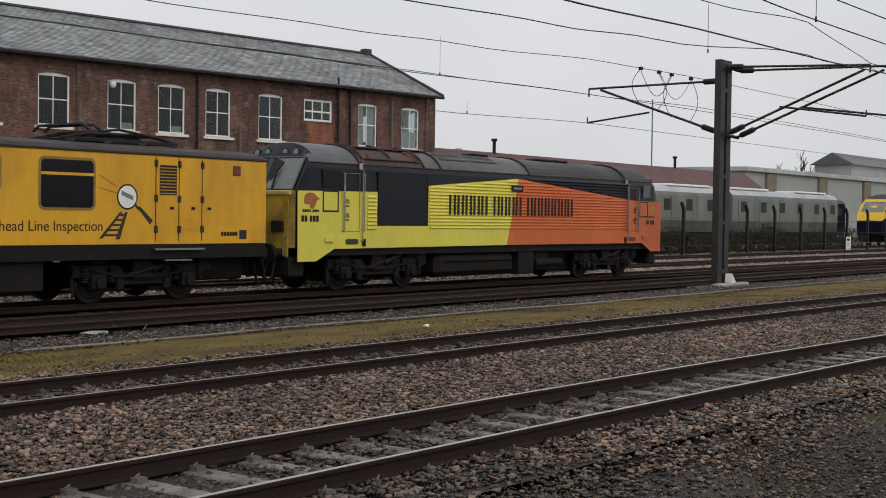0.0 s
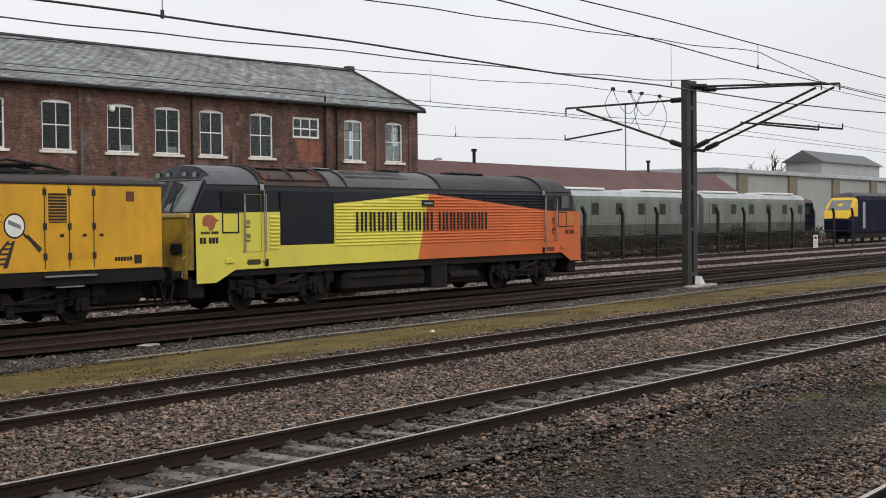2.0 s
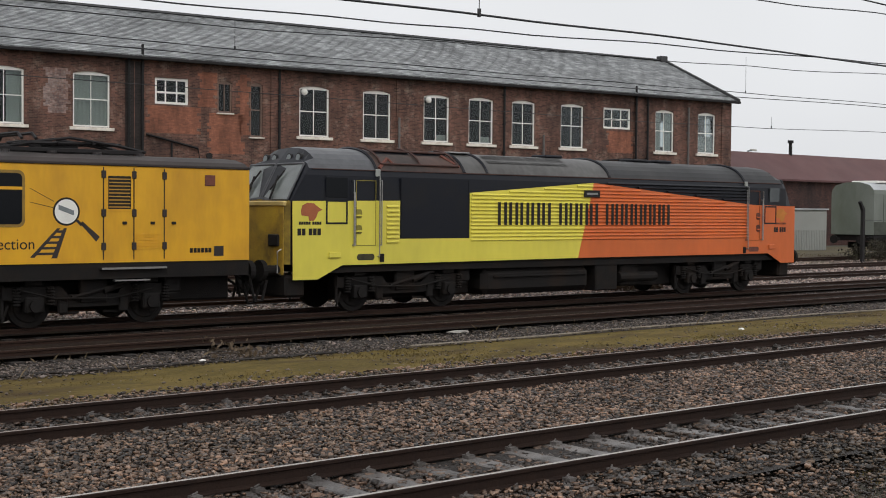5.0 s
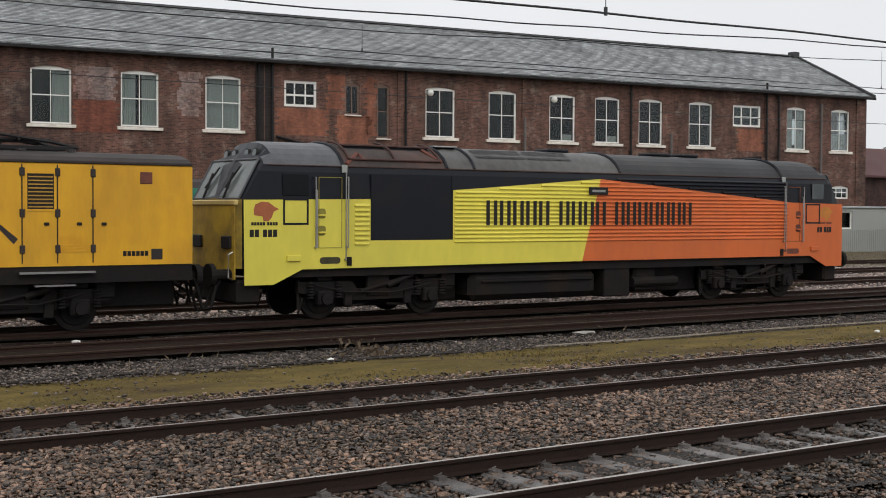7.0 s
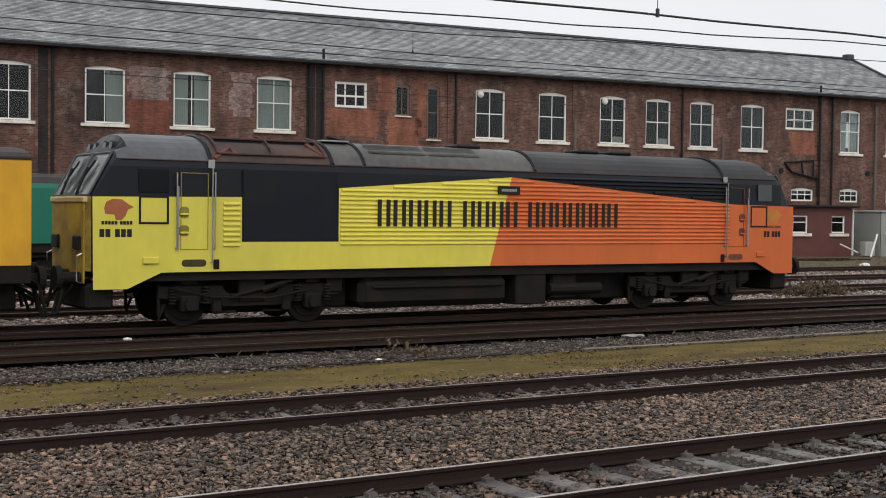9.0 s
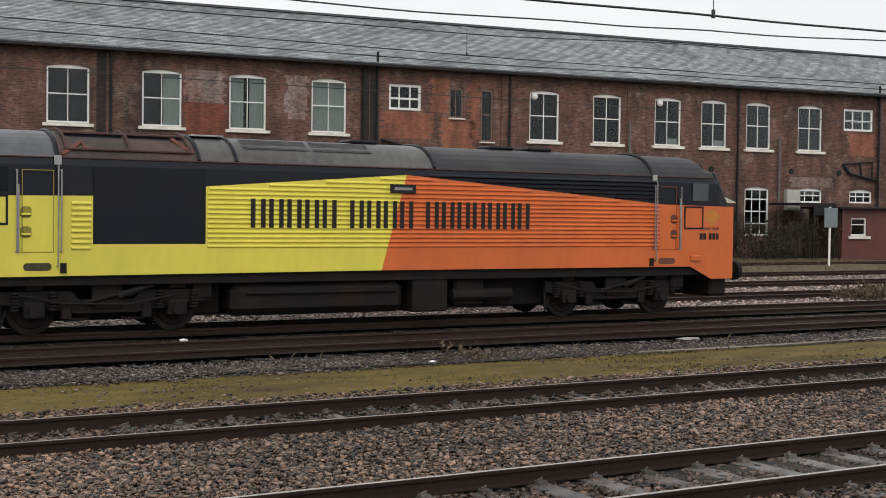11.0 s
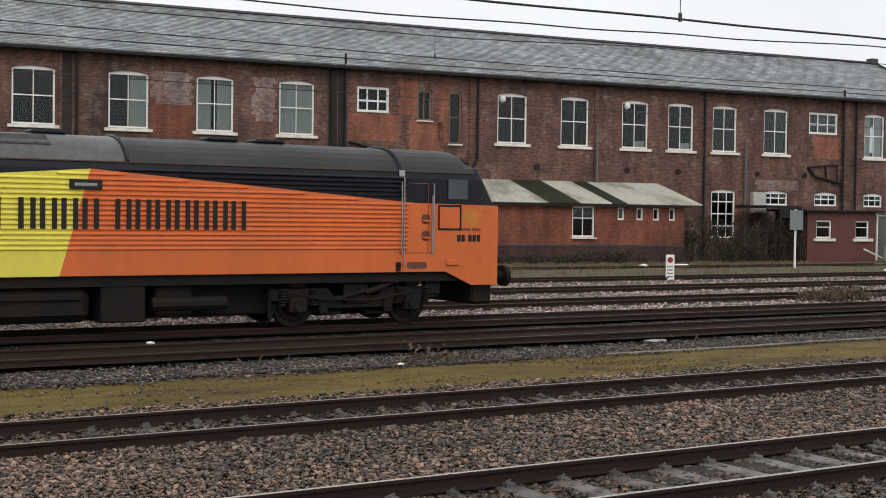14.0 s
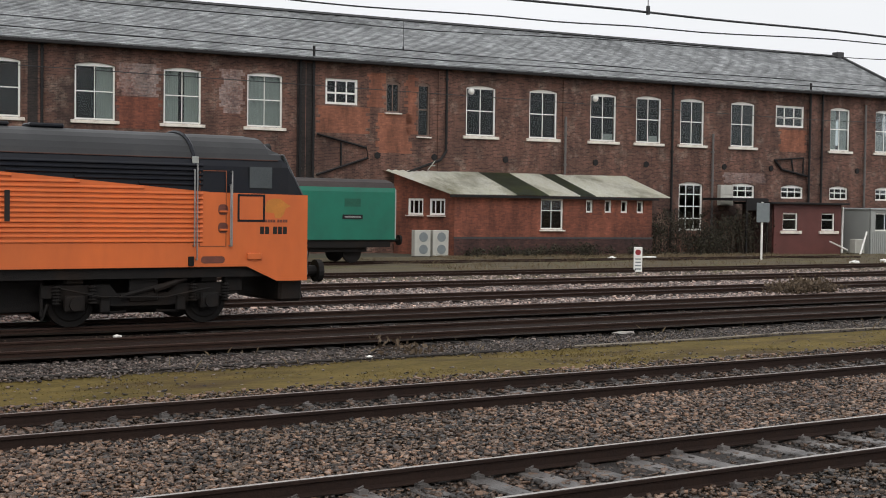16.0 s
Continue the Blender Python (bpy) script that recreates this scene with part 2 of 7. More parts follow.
M_BRICK = brick_mat("sooty_red_brick", (0.155, 0.076, 0.056), (0.102, 0.053, 0.041), (1.3, 1.4, 1.35), (0.034, 0.022, 0.019), stain_amt=0.85, tone=0.5, pale=(0.27, 0.205, 0.165))
M_BRICK_ORANGE = brick_mat("cleaned_orange_brick", (0.25, 0.096, 0.056), (0.19, 0.077, 0.048), (0.95, 0.95, 0.9), (0.13, 0.058, 0.04), stain_amt=0.6, tone=0.85)
M_BRICK_WHITE = brick_mat("whitewashed_brick", (0.30, 0.25, 0.235), (0.17, 0.085, 0.068), (0.95, 0.95, 0.9), (0.12, 0.052, 0.04), stain_amt=0.9)
M_BRICK_RED = brick_mat("red_shed_brick", (0.21, 0.068, 0.04), (0.145, 0.05, 0.032), (0.9, 0.9, 0.85), (0.07, 0.03, 0.022), stain_amt=0.7, tone=0.75)
M_BRICK_DARK = brick_mat("dark_plinth_brick", (0.075, 0.032, 0.025), (0.05, 0.025, 0.022), (1, 1, 1), (0.03, 0.02, 0.018))
M_BRICK_SOOT = brick_mat("soot_black_brick", (0.028, 0.021, 0.019), (0.017, 0.014, 0.013), (1.2, 1.2, 1.2), (0.06, 0.04, 0.032), stain_amt=0.4)
M_SLATE = mat("grey_slate", (0.31, 0.32, 0.323), (0.20, 0.208, 0.212), 0.7, 0.36, bump=0.25, fine=6, stain=(0.06, 0.063, 0.064), stain_amt=0.75, per_piece=0.12)
M_SLATE_BED = mat("slate_underlay", (0.10, 0.106, 0.11), (0.075, 0.08, 0.083), 2, 0.5)
M_LEAD = mat("dark_ridge_tile", (0.05, 0.05, 0.052), (0.035, 0.035, 0.037), 3, 0.6)
M_IRON = mat("black_cast_iron", (0.010, 0.0095, 0.010), (0.018, 0.015, 0.015), 4, 0.6, spec=0.3)
M_GREYPIPE = mat("grey_downpipe", (0.14, 0.125, 0.12), (0.10, 0.09, 0.085), 4, 0.6)
M_STONESILL = mat("painted_stone_sill", (0.88, 0.83, 0.74), (0.76, 0.71, 0.62), 4, 0.7, stain=(0.42, 0.31, 0.26), stain_amt=0.5)
M_GLASS = glass_mat("window_glass")
M_CURTAIN = mat("net_curtain", (0.62, 0.64, 0.60), (0.48, 0.5, 0.46), 9, 0.9, stretch=(8, 1, 0.5))
# near-black base colour stands in for the shade of the rooms
M_ROOM = mat("dark_room_shade", (0.022, 0.023, 0.026), (0.014, 0.015, 0.017), 1, 0.9)
M_MAST = mat("galvanised_mast", (0.045, 0.044, 0.045), (0.028, 0.027, 0.028), 3, 0.55, metal=0.3, stain=(0.05, 0.038, 0.032), stain_amt=0.5)
M_WIRE = mat("dark_wire", (0.05, 0.05, 0.052), (0.035, 0.035, 0.037), 3, 0.5, metal=0.5)
M_INSUL = mat("brown_insulator", (0.025, 0.02, 0.02), (0.035, 0.028, 0.027), 5, 0.4)
M_CONC = mat("pale_concrete", (0.42, 0.40, 0.36), (0.28, 0.265, 0.24), 4, 0.8, bump=0.4, stain=(0.14, 0.13, 0.11), stain_amt=0.5)
M_GREEN = mat("green_coach_paint", (0.006, 0.165, 0.105), (0.005, 0.13, 0.082), 1.2, 0.4, stain=(0.012, 0.075, 0.05), stain_amt=0.4)
M_GREYCOACH = mat("weathered_grey_coach", (0.205, 0.222, 0.195), (0.125, 0.14, 0.118), 0.8, 0.6, stain=(0.085, 0.1, 0.065), stain_amt=0.7, stretch=(1, 1, 0.5))
M_PALEROOF = mat("pale_coach_roof", (0.50, 0.52, 0.53), (0.36, 0.375, 0.385), 0.8, 0.5, stain=(0.2, 0.2, 0.2), stain_amt=0.5)
M_BLUE = mat("dark_blue_paint", (0.006, 0.008, 0.023), (0.0045, 0.006, 0.017), 1.2, 0.7, spec=0.1)
M_HSTYELLOW = mat("nose_yellow_paint", (0.75, 0.47, 0.015), (0.68, 0.42, 0.015), 2, 0.4)
M_MAROON = mat("maroon_sheet_roof", (0.125, 0.052, 0.05), (0.095, 0.042, 0.042), 0.4, 0.7, stain=(0.07, 0.04, 0.04), stain_amt=0.4)
M_PALECLAD = mat("pale_cladding", (0.37, 0.38, 0.36), (0.30, 0.31, 0.29), 0.3, 0.6, stain=(0.3, 0.29, 0.25), stain_amt=0.4)
M_GRIMEBAND = mat("grimy_lower_side", (0.07, 0.078, 0.062), (0.04, 0.044, 0.035), 1.2, 0.8, stain=(0.13, 0.14, 0.11), stain_amt=0.6)
M_TAN = mat("tan_brick_pier", (0.22, 0.185, 0.13), (0.17, 0.145, 0.10), 1, 0.8)
M_MOSSROOF = mat("mossy_sheet_roof", (0.9, 0.89, 0.82), (0.74, 0.72, 0.6), 0.9, 0.7, bump=0.2, fine=8, stain=(0.17, 0.15, 0.045), stain_amt=0.85, stretch=(1, 0.6, 1))
M_FIBREGLASS = mat("dirty_rooflight_sheet", (0.075, 0.085, 0.06), (0.05, 0.055, 0.035), 1.5, 0.5, stain=(0.10, 0.11, 0.03), stain_amt=0.8)
M_ACUNIT = mat("cream_metal_casing", (0.5, 0.49, 0.44), (0.4, 0.39, 0.35), 3, 0.5)
M_SIGN = mat("sign_back_grey", (0.20, 0.225, 0.23), (0.16, 0.18, 0.185), 4, 0.5)
M_REDDISC = mat("red_sign_disc", (0.3, 0.02, 0.025), (0.22, 0.018, 0.02), 5, 0.5)
M_BRAMBLE = mat("bramble_leaf", (0.03, 0.032, 0.013), (0.045, 0.034, 0.02), 3, 0.8)
M_TWIG = mat("brown_twig", (0.06, 0.043, 0.03), (0.04, 0.028, 0.02), 6, 0.9)
M_PLATFORM = mat("platform_paving", (0.16, 0.15, 0.145), (0.11, 0.10, 0.098), 2, 0.7, bump=0.3)


# ---- mesh helpers ----
def link(name, bm, material, parent=None, label="", smooth=False):
    me = bpy.data.meshes.new(name)
    bm.normal_update()
    bm.to_mesh(me)
    bm.free()
    if smooth:
        for p in me.polygons:
            p.use_smooth = True
    for m in (material if isinstance(material, (list, tuple)) else [material]):
        me.materials.append(m)
    ob = new(name, me)
    if parent:
        ob.parent = parent
    if label:
        ob["label"] = label
    return ob


def part(name, bm, material, parent, label="", smooth=False):
    return link(name, bm, material, parent, label, smooth)


def share(name, src, parent, m):
    """Another object on the same mesh, at the local pose m."""
    ob = new(name, src.data)
    ob.parent = parent
    ob.matrix_basis = m
    return ob


def thing(name, m, label, category, group=""):
    ob = new(name)
    ob.empty_display_size = 0.3
    ob.matrix_world = m
    return tagged(ob, label, category, group)


def box(bm, x0, x1, y0, y1, z0, z1, bevel=0.0, mi=0):
    vs = [bm.verts.new(c) for c in ((x0, y0, z0), (x1, y0, z0), (x1, y1, z0), (x0, y1, z0), (x0, y0, z1), (x1, y0, z1), (x1, y1, z1), (x0, y1, z1))]
    fs = [bm.faces.new([vs[i] for i in f]) for f in ((3, 2, 1, 0), (4, 5, 6, 7), (0, 1, 5, 4), (1, 2, 6, 5), (2, 3, 7, 6), (3, 0, 4, 7))]
    for f in fs:
        f.material_index = mi
    if bevel:
        edges = list({e for f in fs for e in f.edges})
        bmesh.ops.bevel(bm, geom=edges, offset=bevel, segments=1, affect="EDGES")
    return bm


def boxes(*specs, bevel=0.0):
    bm = bmesh.new()
    for s in specs:
        box(bm, *s, bevel=bevel)
    return bm


def prism(bm, pts, y0, y1, mi=0):
    """A polygon in x, z pushed from y0 to y1."""
    a = [bm.verts.new((x, y0, z)) for x, z in pts]
    b = [bm.verts.new((x, y1, z)) for x, z in pts]
    n = len(pts)
    fs = [bm.faces.new(a), bm.faces.new(b[::-1])]
    for i in range(n):
        fs.append(bm.faces.new((a[i], b[i], b[(i + 1) % n], a[(i + 1) % n])))
    for f in fs:
        f.material_index = mi
    bmesh.ops.recalc_face_normals(bm, faces=fs)
    return bm


def prism_x(bm, pts, x0, x1, mi=0):
    """A polygon in y, z pushed from x0 to x1."""
    a = [bm.verts.new((x0, y, z)) for y, z in pts]
    b = [bm.verts.new((x1, y, z)) for y, z in pts]
    n = len(pts)
    fs = [bm.faces.new(a), bm.faces.new(b[::-1])]
    for i in range(n):
        fs.append(bm.faces.new((a[i], b[i], b[(i + 1) % n], a[(i + 1) % n])))
    for f in fs:
        f.material_index = mi
    bmesh.ops.recalc_face_normals(bm, faces=fs)
    return bm


def tube(bm, p, q, r, n=8, r2=None):
    """A round bar from p to q."""
    p, q = Vector(p), Vector(q)
    d = q - p
    m = Matrix.Translation((p + q) / 2) @ d.to_track_quat("Z", "Y").to_matrix().to_4x4()
    bmesh.ops.create_cone(bm, cap_ends=True, segments=n, radius1=r, radius2=r if r2 is None else r2, depth=d.length, matrix=m)
    return bm


def poly_tube(bm, pts, r, n=6):
    """One unbroken tube through the points."""
    pts = [Vector(p) for p in pts]
    rings = []
    for i, p in enumerate(pts):
        d = (pts[min(i + 1, len(pts) - 1)] - pts[max(i - 1, 0)]).normalized()
        side = d.cross(Vector((0, 0, 1)))
        side = side.normalized() if side.length > 0.05 else Vector((1, 0, 0))
        up = side.cross(d).normalized()
        rings.append([bm.verts.new(p + (side * math.cos(k * 2 * math.pi / n) + up * math.sin(k * 2 * math.pi / n)) * r) for k in range(n)])
    for a, b in zip(rings, rings[1:]):
        for k in range(n):
            bm.faces.new((a[k], a[(k + 1) % n], b[(k + 1) % n], b[k]))
    bm.faces.new(rings[0][::-1])
    bm.faces.new(rings[-1])
    return bm


def lathe(bm, a, b, prof, n=10):
    """A turned body from a to b; prof: part of the way, radius."""
    a, b = Vector(a), Vector(b)
    q = (b - a).to_track_quat("Z", "Y")
    rings = [[bm.verts.new(a.lerp(b, f) + q @ Vector((math.cos(k * 2 * math.pi / n) * r, math.sin(k * 2 * math.pi / n) * r, 0))) for k in range(n)] for f, r in prof]
    for u, v in zip(rings, rings[1:]):
        for k in range(n):
            bm.faces.new((u[k], u[(k + 1) % n], v[(k + 1) % n], v[k]))
    bm.faces.new(rings[0][::-1])
    bm.faces.new(rings[-1])
    return bm


def frame_bm(x0, x1, z0, z1, t, y0, y1):
    """Four bars round an opening in the x, z plane."""
    return boxes((x0, x1, y0, y1, z0, z0 + t), (x0, x1, y0, y1, z1 - t, z1), (x0, x0 + t, y0, y1, z0 + t, z1 - t), (x1 - t, x1, y0, y1, z0 + t, z1 - t))


def rrect(x0, x1, z0, z1, r=0.08, n=4):
    """Corner points of a rounded rectangle in x, z."""
    pts = []
    for cx, cz, a0 in ((x1 - r, z1 - r, 0), (x0 + r, z1 - r, 90), (x0 + r, z0 + r, 180), (x1 - r, z0 + r, 270)):
        pts += [(cx + r * math.cos(radians(a0 + 90 * k / n)), cz + r * math.sin(radians(a0 + 90 * k / n))) for k in range(n + 1)]
    return pts


def writing(text, size, m, material, parent, name="lettering"):
    cu = bpy.data.curves.new(name, "FONT")
    cu.body, cu.size, cu.extrude = text, size, 0.003
    cu.materials.append(material)
    ob = new(name, cu)
    ob.parent = parent
    ob.matrix_basis = m
    return ob


# ---- the ground, the tracks ----
TRACK_A, TRACK_B, TRACK_C, TRACK_D, TRACK_E, TRACK_F, TRACK_G, TRACK_H = 9.82, 14.81, 22.79, 26.66, 31.3, 36.6, 42.6, 51.6
X0, X1 = -60.0, 260.0


def bend(x, y):
    """How far the two running lines and their ballast swing towards the platform at x."""
    xa = np.clip(np.asarray(x, float) - 8, 0, 42)
    xb_ = np.clip(np.asarray(x, float) - 18, 0, 52)
    da, db = -0.0014 * xa ** 2, -0.0010 * xb_ ** 2
    f = np.clip((np.asarray(y, float) - 10.6) / 3.4, 0, 1)
    return (da * (1 - f) + db * f) * np.clip((19.4 - np.asarray(y, float)) / 3.4, 0, 1) * np.clip((np.asarray(y, float) - 4.6) / 3.0, 0, 1)


def strip(name, y0, y1, z0, z1, material, label, category, x0=X0, x1=X1, step=1.0, rough=0.03, ny=6):
    """A long strip of ground with an uneven surface."""
    bm = bmesh.new()
    xs = np.arange(x0, x1 + 0.01, step)
    rows = []
    for i, x in enumerate(xs):
        row = []
        for j in range(ny + 1):
            f = j / ny
            y = y0 + (y1 - y0) * f
            wob = noise.noise(Vector((x * 0.35, y * 0.8, 3.1))) * rough * (1 if 0 < j < ny else 0.3)
            edge = noise.noise(Vector((x * 0.5, 7.7, y0))) * 0.12 if j in (0, ny) else 0
            row.append(bm.verts.new((x, y + edge + float(bend(x, y)), z0 + (z1 - z0) * f + wob)))
        rows.append(row)
    for a, b in zip(rows, rows[1:]):
        for j in range(ny):
            bm.faces.new((a[j], b[j], b[j + 1], a[j + 1]))
    ob = link(name, bm, material, smooth=True)
    return tagged(ob, label, category, kind="structure")


bm = bmesh.new()
for x0, x1, y0, y1 in ((-3000, 3000, -3000, 3000),):
    bm.faces.new([bm.verts.new(c) for c in ((x0, y0, -0.5), (x1, y0, -0.5), (x1, y1, -0.5), (x0, y1, -0.5))])
tagged(link("ground", bm, M_FAR), "dull brown and green railway land reaching the horizon", "ground", kind="structure")
strip("ground_verge", 1.4, 8.4, -0.33, -0.29, M_VERGE, "dark gravel with thin moss beside the nearest track", "ground", rough=0.06)
strip("ground_platform_line", 1.45, 4.75, -0.2, -0.21, M_BALLAST, "brown stone ballast under the platform line", "ballast", step=0.5, ny=8, rough=0.04)
strip("ground_ballast_near", 8.2, 16.7, -0.2, -0.2, M_BALLAST, "brown stone ballast under the two nearest tracks", "ballast", step=0.5, ny=16, rough=0.05)
strip("ground_grass", 16.5, 20.1, -0.23, -0.24, M_GRASS, "mossy yellow-green grass strip between the tracks", "grass verge", step=0.5, rough=0.07)
strip("ground_cess", 19.95, 22.0, -0.25, -0.2, M_CESS, "dark grey gravel path beside the train's tracks", "gravel", step=0.5, rough=0.05)
strip("ground_oily", 21.8, 28.0, -0.2, -0.15, M_DIRT, "dark oil-soaked ballast under the train's tracks", "ballast", step=0.5, rough=0.04)
strip("ground_yard", 27.8, 40.0, -0.15, -0.13, M_YARD, "pale pinkish ballast between the yard tracks", "ballast", rough=0.04, ny=12)
strip("ground_siding", 39.8, 58.0, -0.12, -0.06, M_SIDING, "brown weedy gravel before the workshop", "gravel", rough=0.05, ny=10)
strip("ground_works", 57.5, 120.0, -0.06, -0.06, M_FAR, "rough ground at the foot of the workshop", "ground", step=4, ny=4)

# station platform under the camera, its white edge line
platform = tagged(link("platform", boxes((X0, X1, -4.0, 1.5, -0.49, 0.88), bevel=0.02), M_PLATFORM), "grey paved station platform with a white edge line", "platform", kind="structure")
part("edge_line", boxes((X0, X1, 1.3, 1.45, 0.875, 0.885)), M_WHITE, platform, "painted white edge line")

RAIL = [(-0.07, -0.159), (0.07, -0.159), (0.07, -0.148), (0.012, -0.128), (0.010, -0.045), (0.035, -0.035), (0.035, -0.008), (0.026, 0.0), (-0.026, 0.0), (-0.035, -0.008), (-0.035, -0.035), (-0.010, -0.045), (-0.012, -0.128), (-0.07, -0.148)]


def rail_mesh(x0, x1, y=0.0):
    bm = bmesh.new()
    xs = [x0, *np.arange(8, 80, 2.0), x1] if 0 < y < 18 else [x0, x1]
    rings = [[bm.verts.new((x, a + float(bend(x, y)) if 0 < y < 18 else a, z)) for a, z in RAIL] for x in xs]
    n = len(RAIL)
    for u, v in zip(rings, rings[1:]):
        for k in range(n):
            bm.faces.new((u[k], v[k], v[(k + 1) % n], u[(k + 1) % n]))
    bm.faces.new(rings[0])
    bm.faces.new(rings[-1][::-1])
    bmesh.ops.recalc_face_normals(bm, faces=bm.faces)
    for f in bm.faces:
        if f.normal.z > 0.9 and f.calc_center_median().z > -0.004:
            f.material_index = 1
    return bm


def sleeper_mesh():
    bm = boxes((-0.13, 0.13, -1.25, 1.25, -0.36, -0.165), bevel=0.015)
    for y in (-0.7525, 0.7525):
        for s in (-1, 1):
            box(bm, -0.05, 0.05, y + s * 0.12 - 0.05, y + s * 0.12 + 0.05, -0.166, -0.125)
            tube(bm, (-0.04, y + s * 0.12, -0.12), (0.06, y + s * 0.05, -0.115), 0.011, 5)
    return bm


def track(name, y, label, top, clear, sleepers, x0=X0, x1=X1):
    t = thing(name, pose(0, y, 0), label, "railway track", "parallel tracks")
    first = part("rail", rail_mesh(x0, x1, y), [M_RAIL if sleepers else M_RUSTRAIL, top], t)
    first.location.y = -0.7525
    share("rail", first, t, pose(0, 0.7525, 0))
    if sleepers:
        s0 = None
        for i in range(sleepers):
            m = pose(-6 + i * 0.66, float(bend(-6 + i * 0.66, y)) + random.uniform(-0.02, 0.02), random.uniform(-0.02, 0.004), 0, 0, random.uniform(-0.6, 0.6))
            if s0 is None:
                s0 = part("sleeper", sleeper_mesh(), clear, t, "wet concrete sleeper with rail clips")
                s0.matrix_basis = m
            else:
                share("sleeper", s0, t, m)
    else:
        bm = bmesh.new()
        x = x0
        while x < x1:
            box(bm, x, x + 0.25, -1.3, 1.3, -0.3, -0.165 + random.uniform(-0.02, 0.01))
            x += 0.7
        tagged(part("timber_sleeper_bed", bm, clear, t, "dark half-buried timber sleepers"), kind="stuff")
    return t


track("railway_track", 3.03, "platform line with bright rail heads beside the platform", M_RAILTOP, M_SLEEPER, 60)
track("railway_track", TRACK_A, "running line with bright rail heads on concrete sleepers", M_RAILTOP, M_SLEEPER, 120)
track("railway_track", TRACK_B, "running line with worn rails sunk in ballast", M_RAILTOP1, M_SLEEPER, 120)
track("railway_track", TRACK_C, "rusty yard line with dark rails", M_RAILTOP2, M_WOODSLEEPER, 0)
track("railway_track", TRACK_D, "yard line on which the train runs", M_RAILTOP2, M_WOODSLEEPER, 0)
track("railway_track", TRACK_E, "rusty yard line in pale ballast", M_RAILTOP2, M_WOODSLEEPER, 0)
track("railway_track", TRACK_F, "rusty yard line beyond the train", M_RAILTOP2, M_WOODSLEEPER, 0)
track("railway_track", TRACK_G, "overgrown siding with grey stored coaches", M_RAILTOP2, M_WOODSLEEPER, 0)
track("railway_track", TRACK_H, "overgrown siding before the workshop", M_RAILTOP2, M_WOODSLEEPER, 0, -60, 62)


def stones(name, regions, size, material, label, seed):
    """Loose angular stones: one mesh of many small eight-cornered blocks. regions: x0, x1, y0, y1, z, how many."""
    rng = np.random.default_rng(seed)
    cube = np.array([(x, y, z) for z in (-1, 1) for y in (-1, 1) for x in (-1, 1)], float)
    quads = np.array([(0, 2, 3, 1), (4, 5, 7, 6), (0, 1, 5, 4), (1, 3, 7, 5), (3, 2, 6, 7), (2, 0, 4, 6)])
    allv = []
    for x0, x1, y0, y1, z, n in regions:
        xs = x0 + (x1 - x0) * rng.random(n) ** 1.35
        ys = rng.uniform(y0, y1, n)
        swing = bend(xs, ys)
        zs = z if not isinstance(z, tuple) else z[0] + (z[1] - z[0]) * (ys - y0) / (y1 - y0)
        c = np.stack([xs, ys + swing, zs + rng.uniform(-0.03, 0.026, n)], 1)
        s = size * rng.uniform(0.4, 1.3, (n, 1, 1)) * rng.uniform(0.5, 1.3, (n, 1, 3))
        v = (cube[None] * s * np.array([1.4, 0.95, 0.55])) * rng.uniform(0.55, 1.15, (n, 8, 1))
        a, b = rng.uniform(0, 6.28, n), rng.uniform(-0.85, 0.85, n)
        ca, sa, cb, sb = np.cos(a)[:, None], np.sin(a)[:, None], np.cos(b)[:, None], np.sin(b)[:, None]
        x, y, zz = v[..., 0], v[..., 1], v[..., 2]
        y, zz = y * cb - zz * sb, y * sb + zz * cb
        x, y = x * ca - y * sa, x * sa + y * ca
        allv.append(np.stack([x, y, zz], 2) + c[:, None])
    v = np.concatenate(allv)
    n = len(v)
    faces = (quads[None] + (np.arange(n) * 8)[:, None, None]).reshape(-1)
    me = bpy.data.meshes.new(name)
    me.vertices.add(n * 8)
    me.vertices.foreach_set("co", v.reshape(-1))
    me.loops.add(len(faces))
    me.loops.foreach_set("vertex_index", faces)
    me.polygons.add(n * 6)
    me.polygons.foreach_set("loop_start", np.arange(0, len(faces), 4))
    me.update(calc_edges=True)
    me.materials.append(material)
    ob = new(name, me)
    return tagged(ob, label, "ballast", kind="stuff")


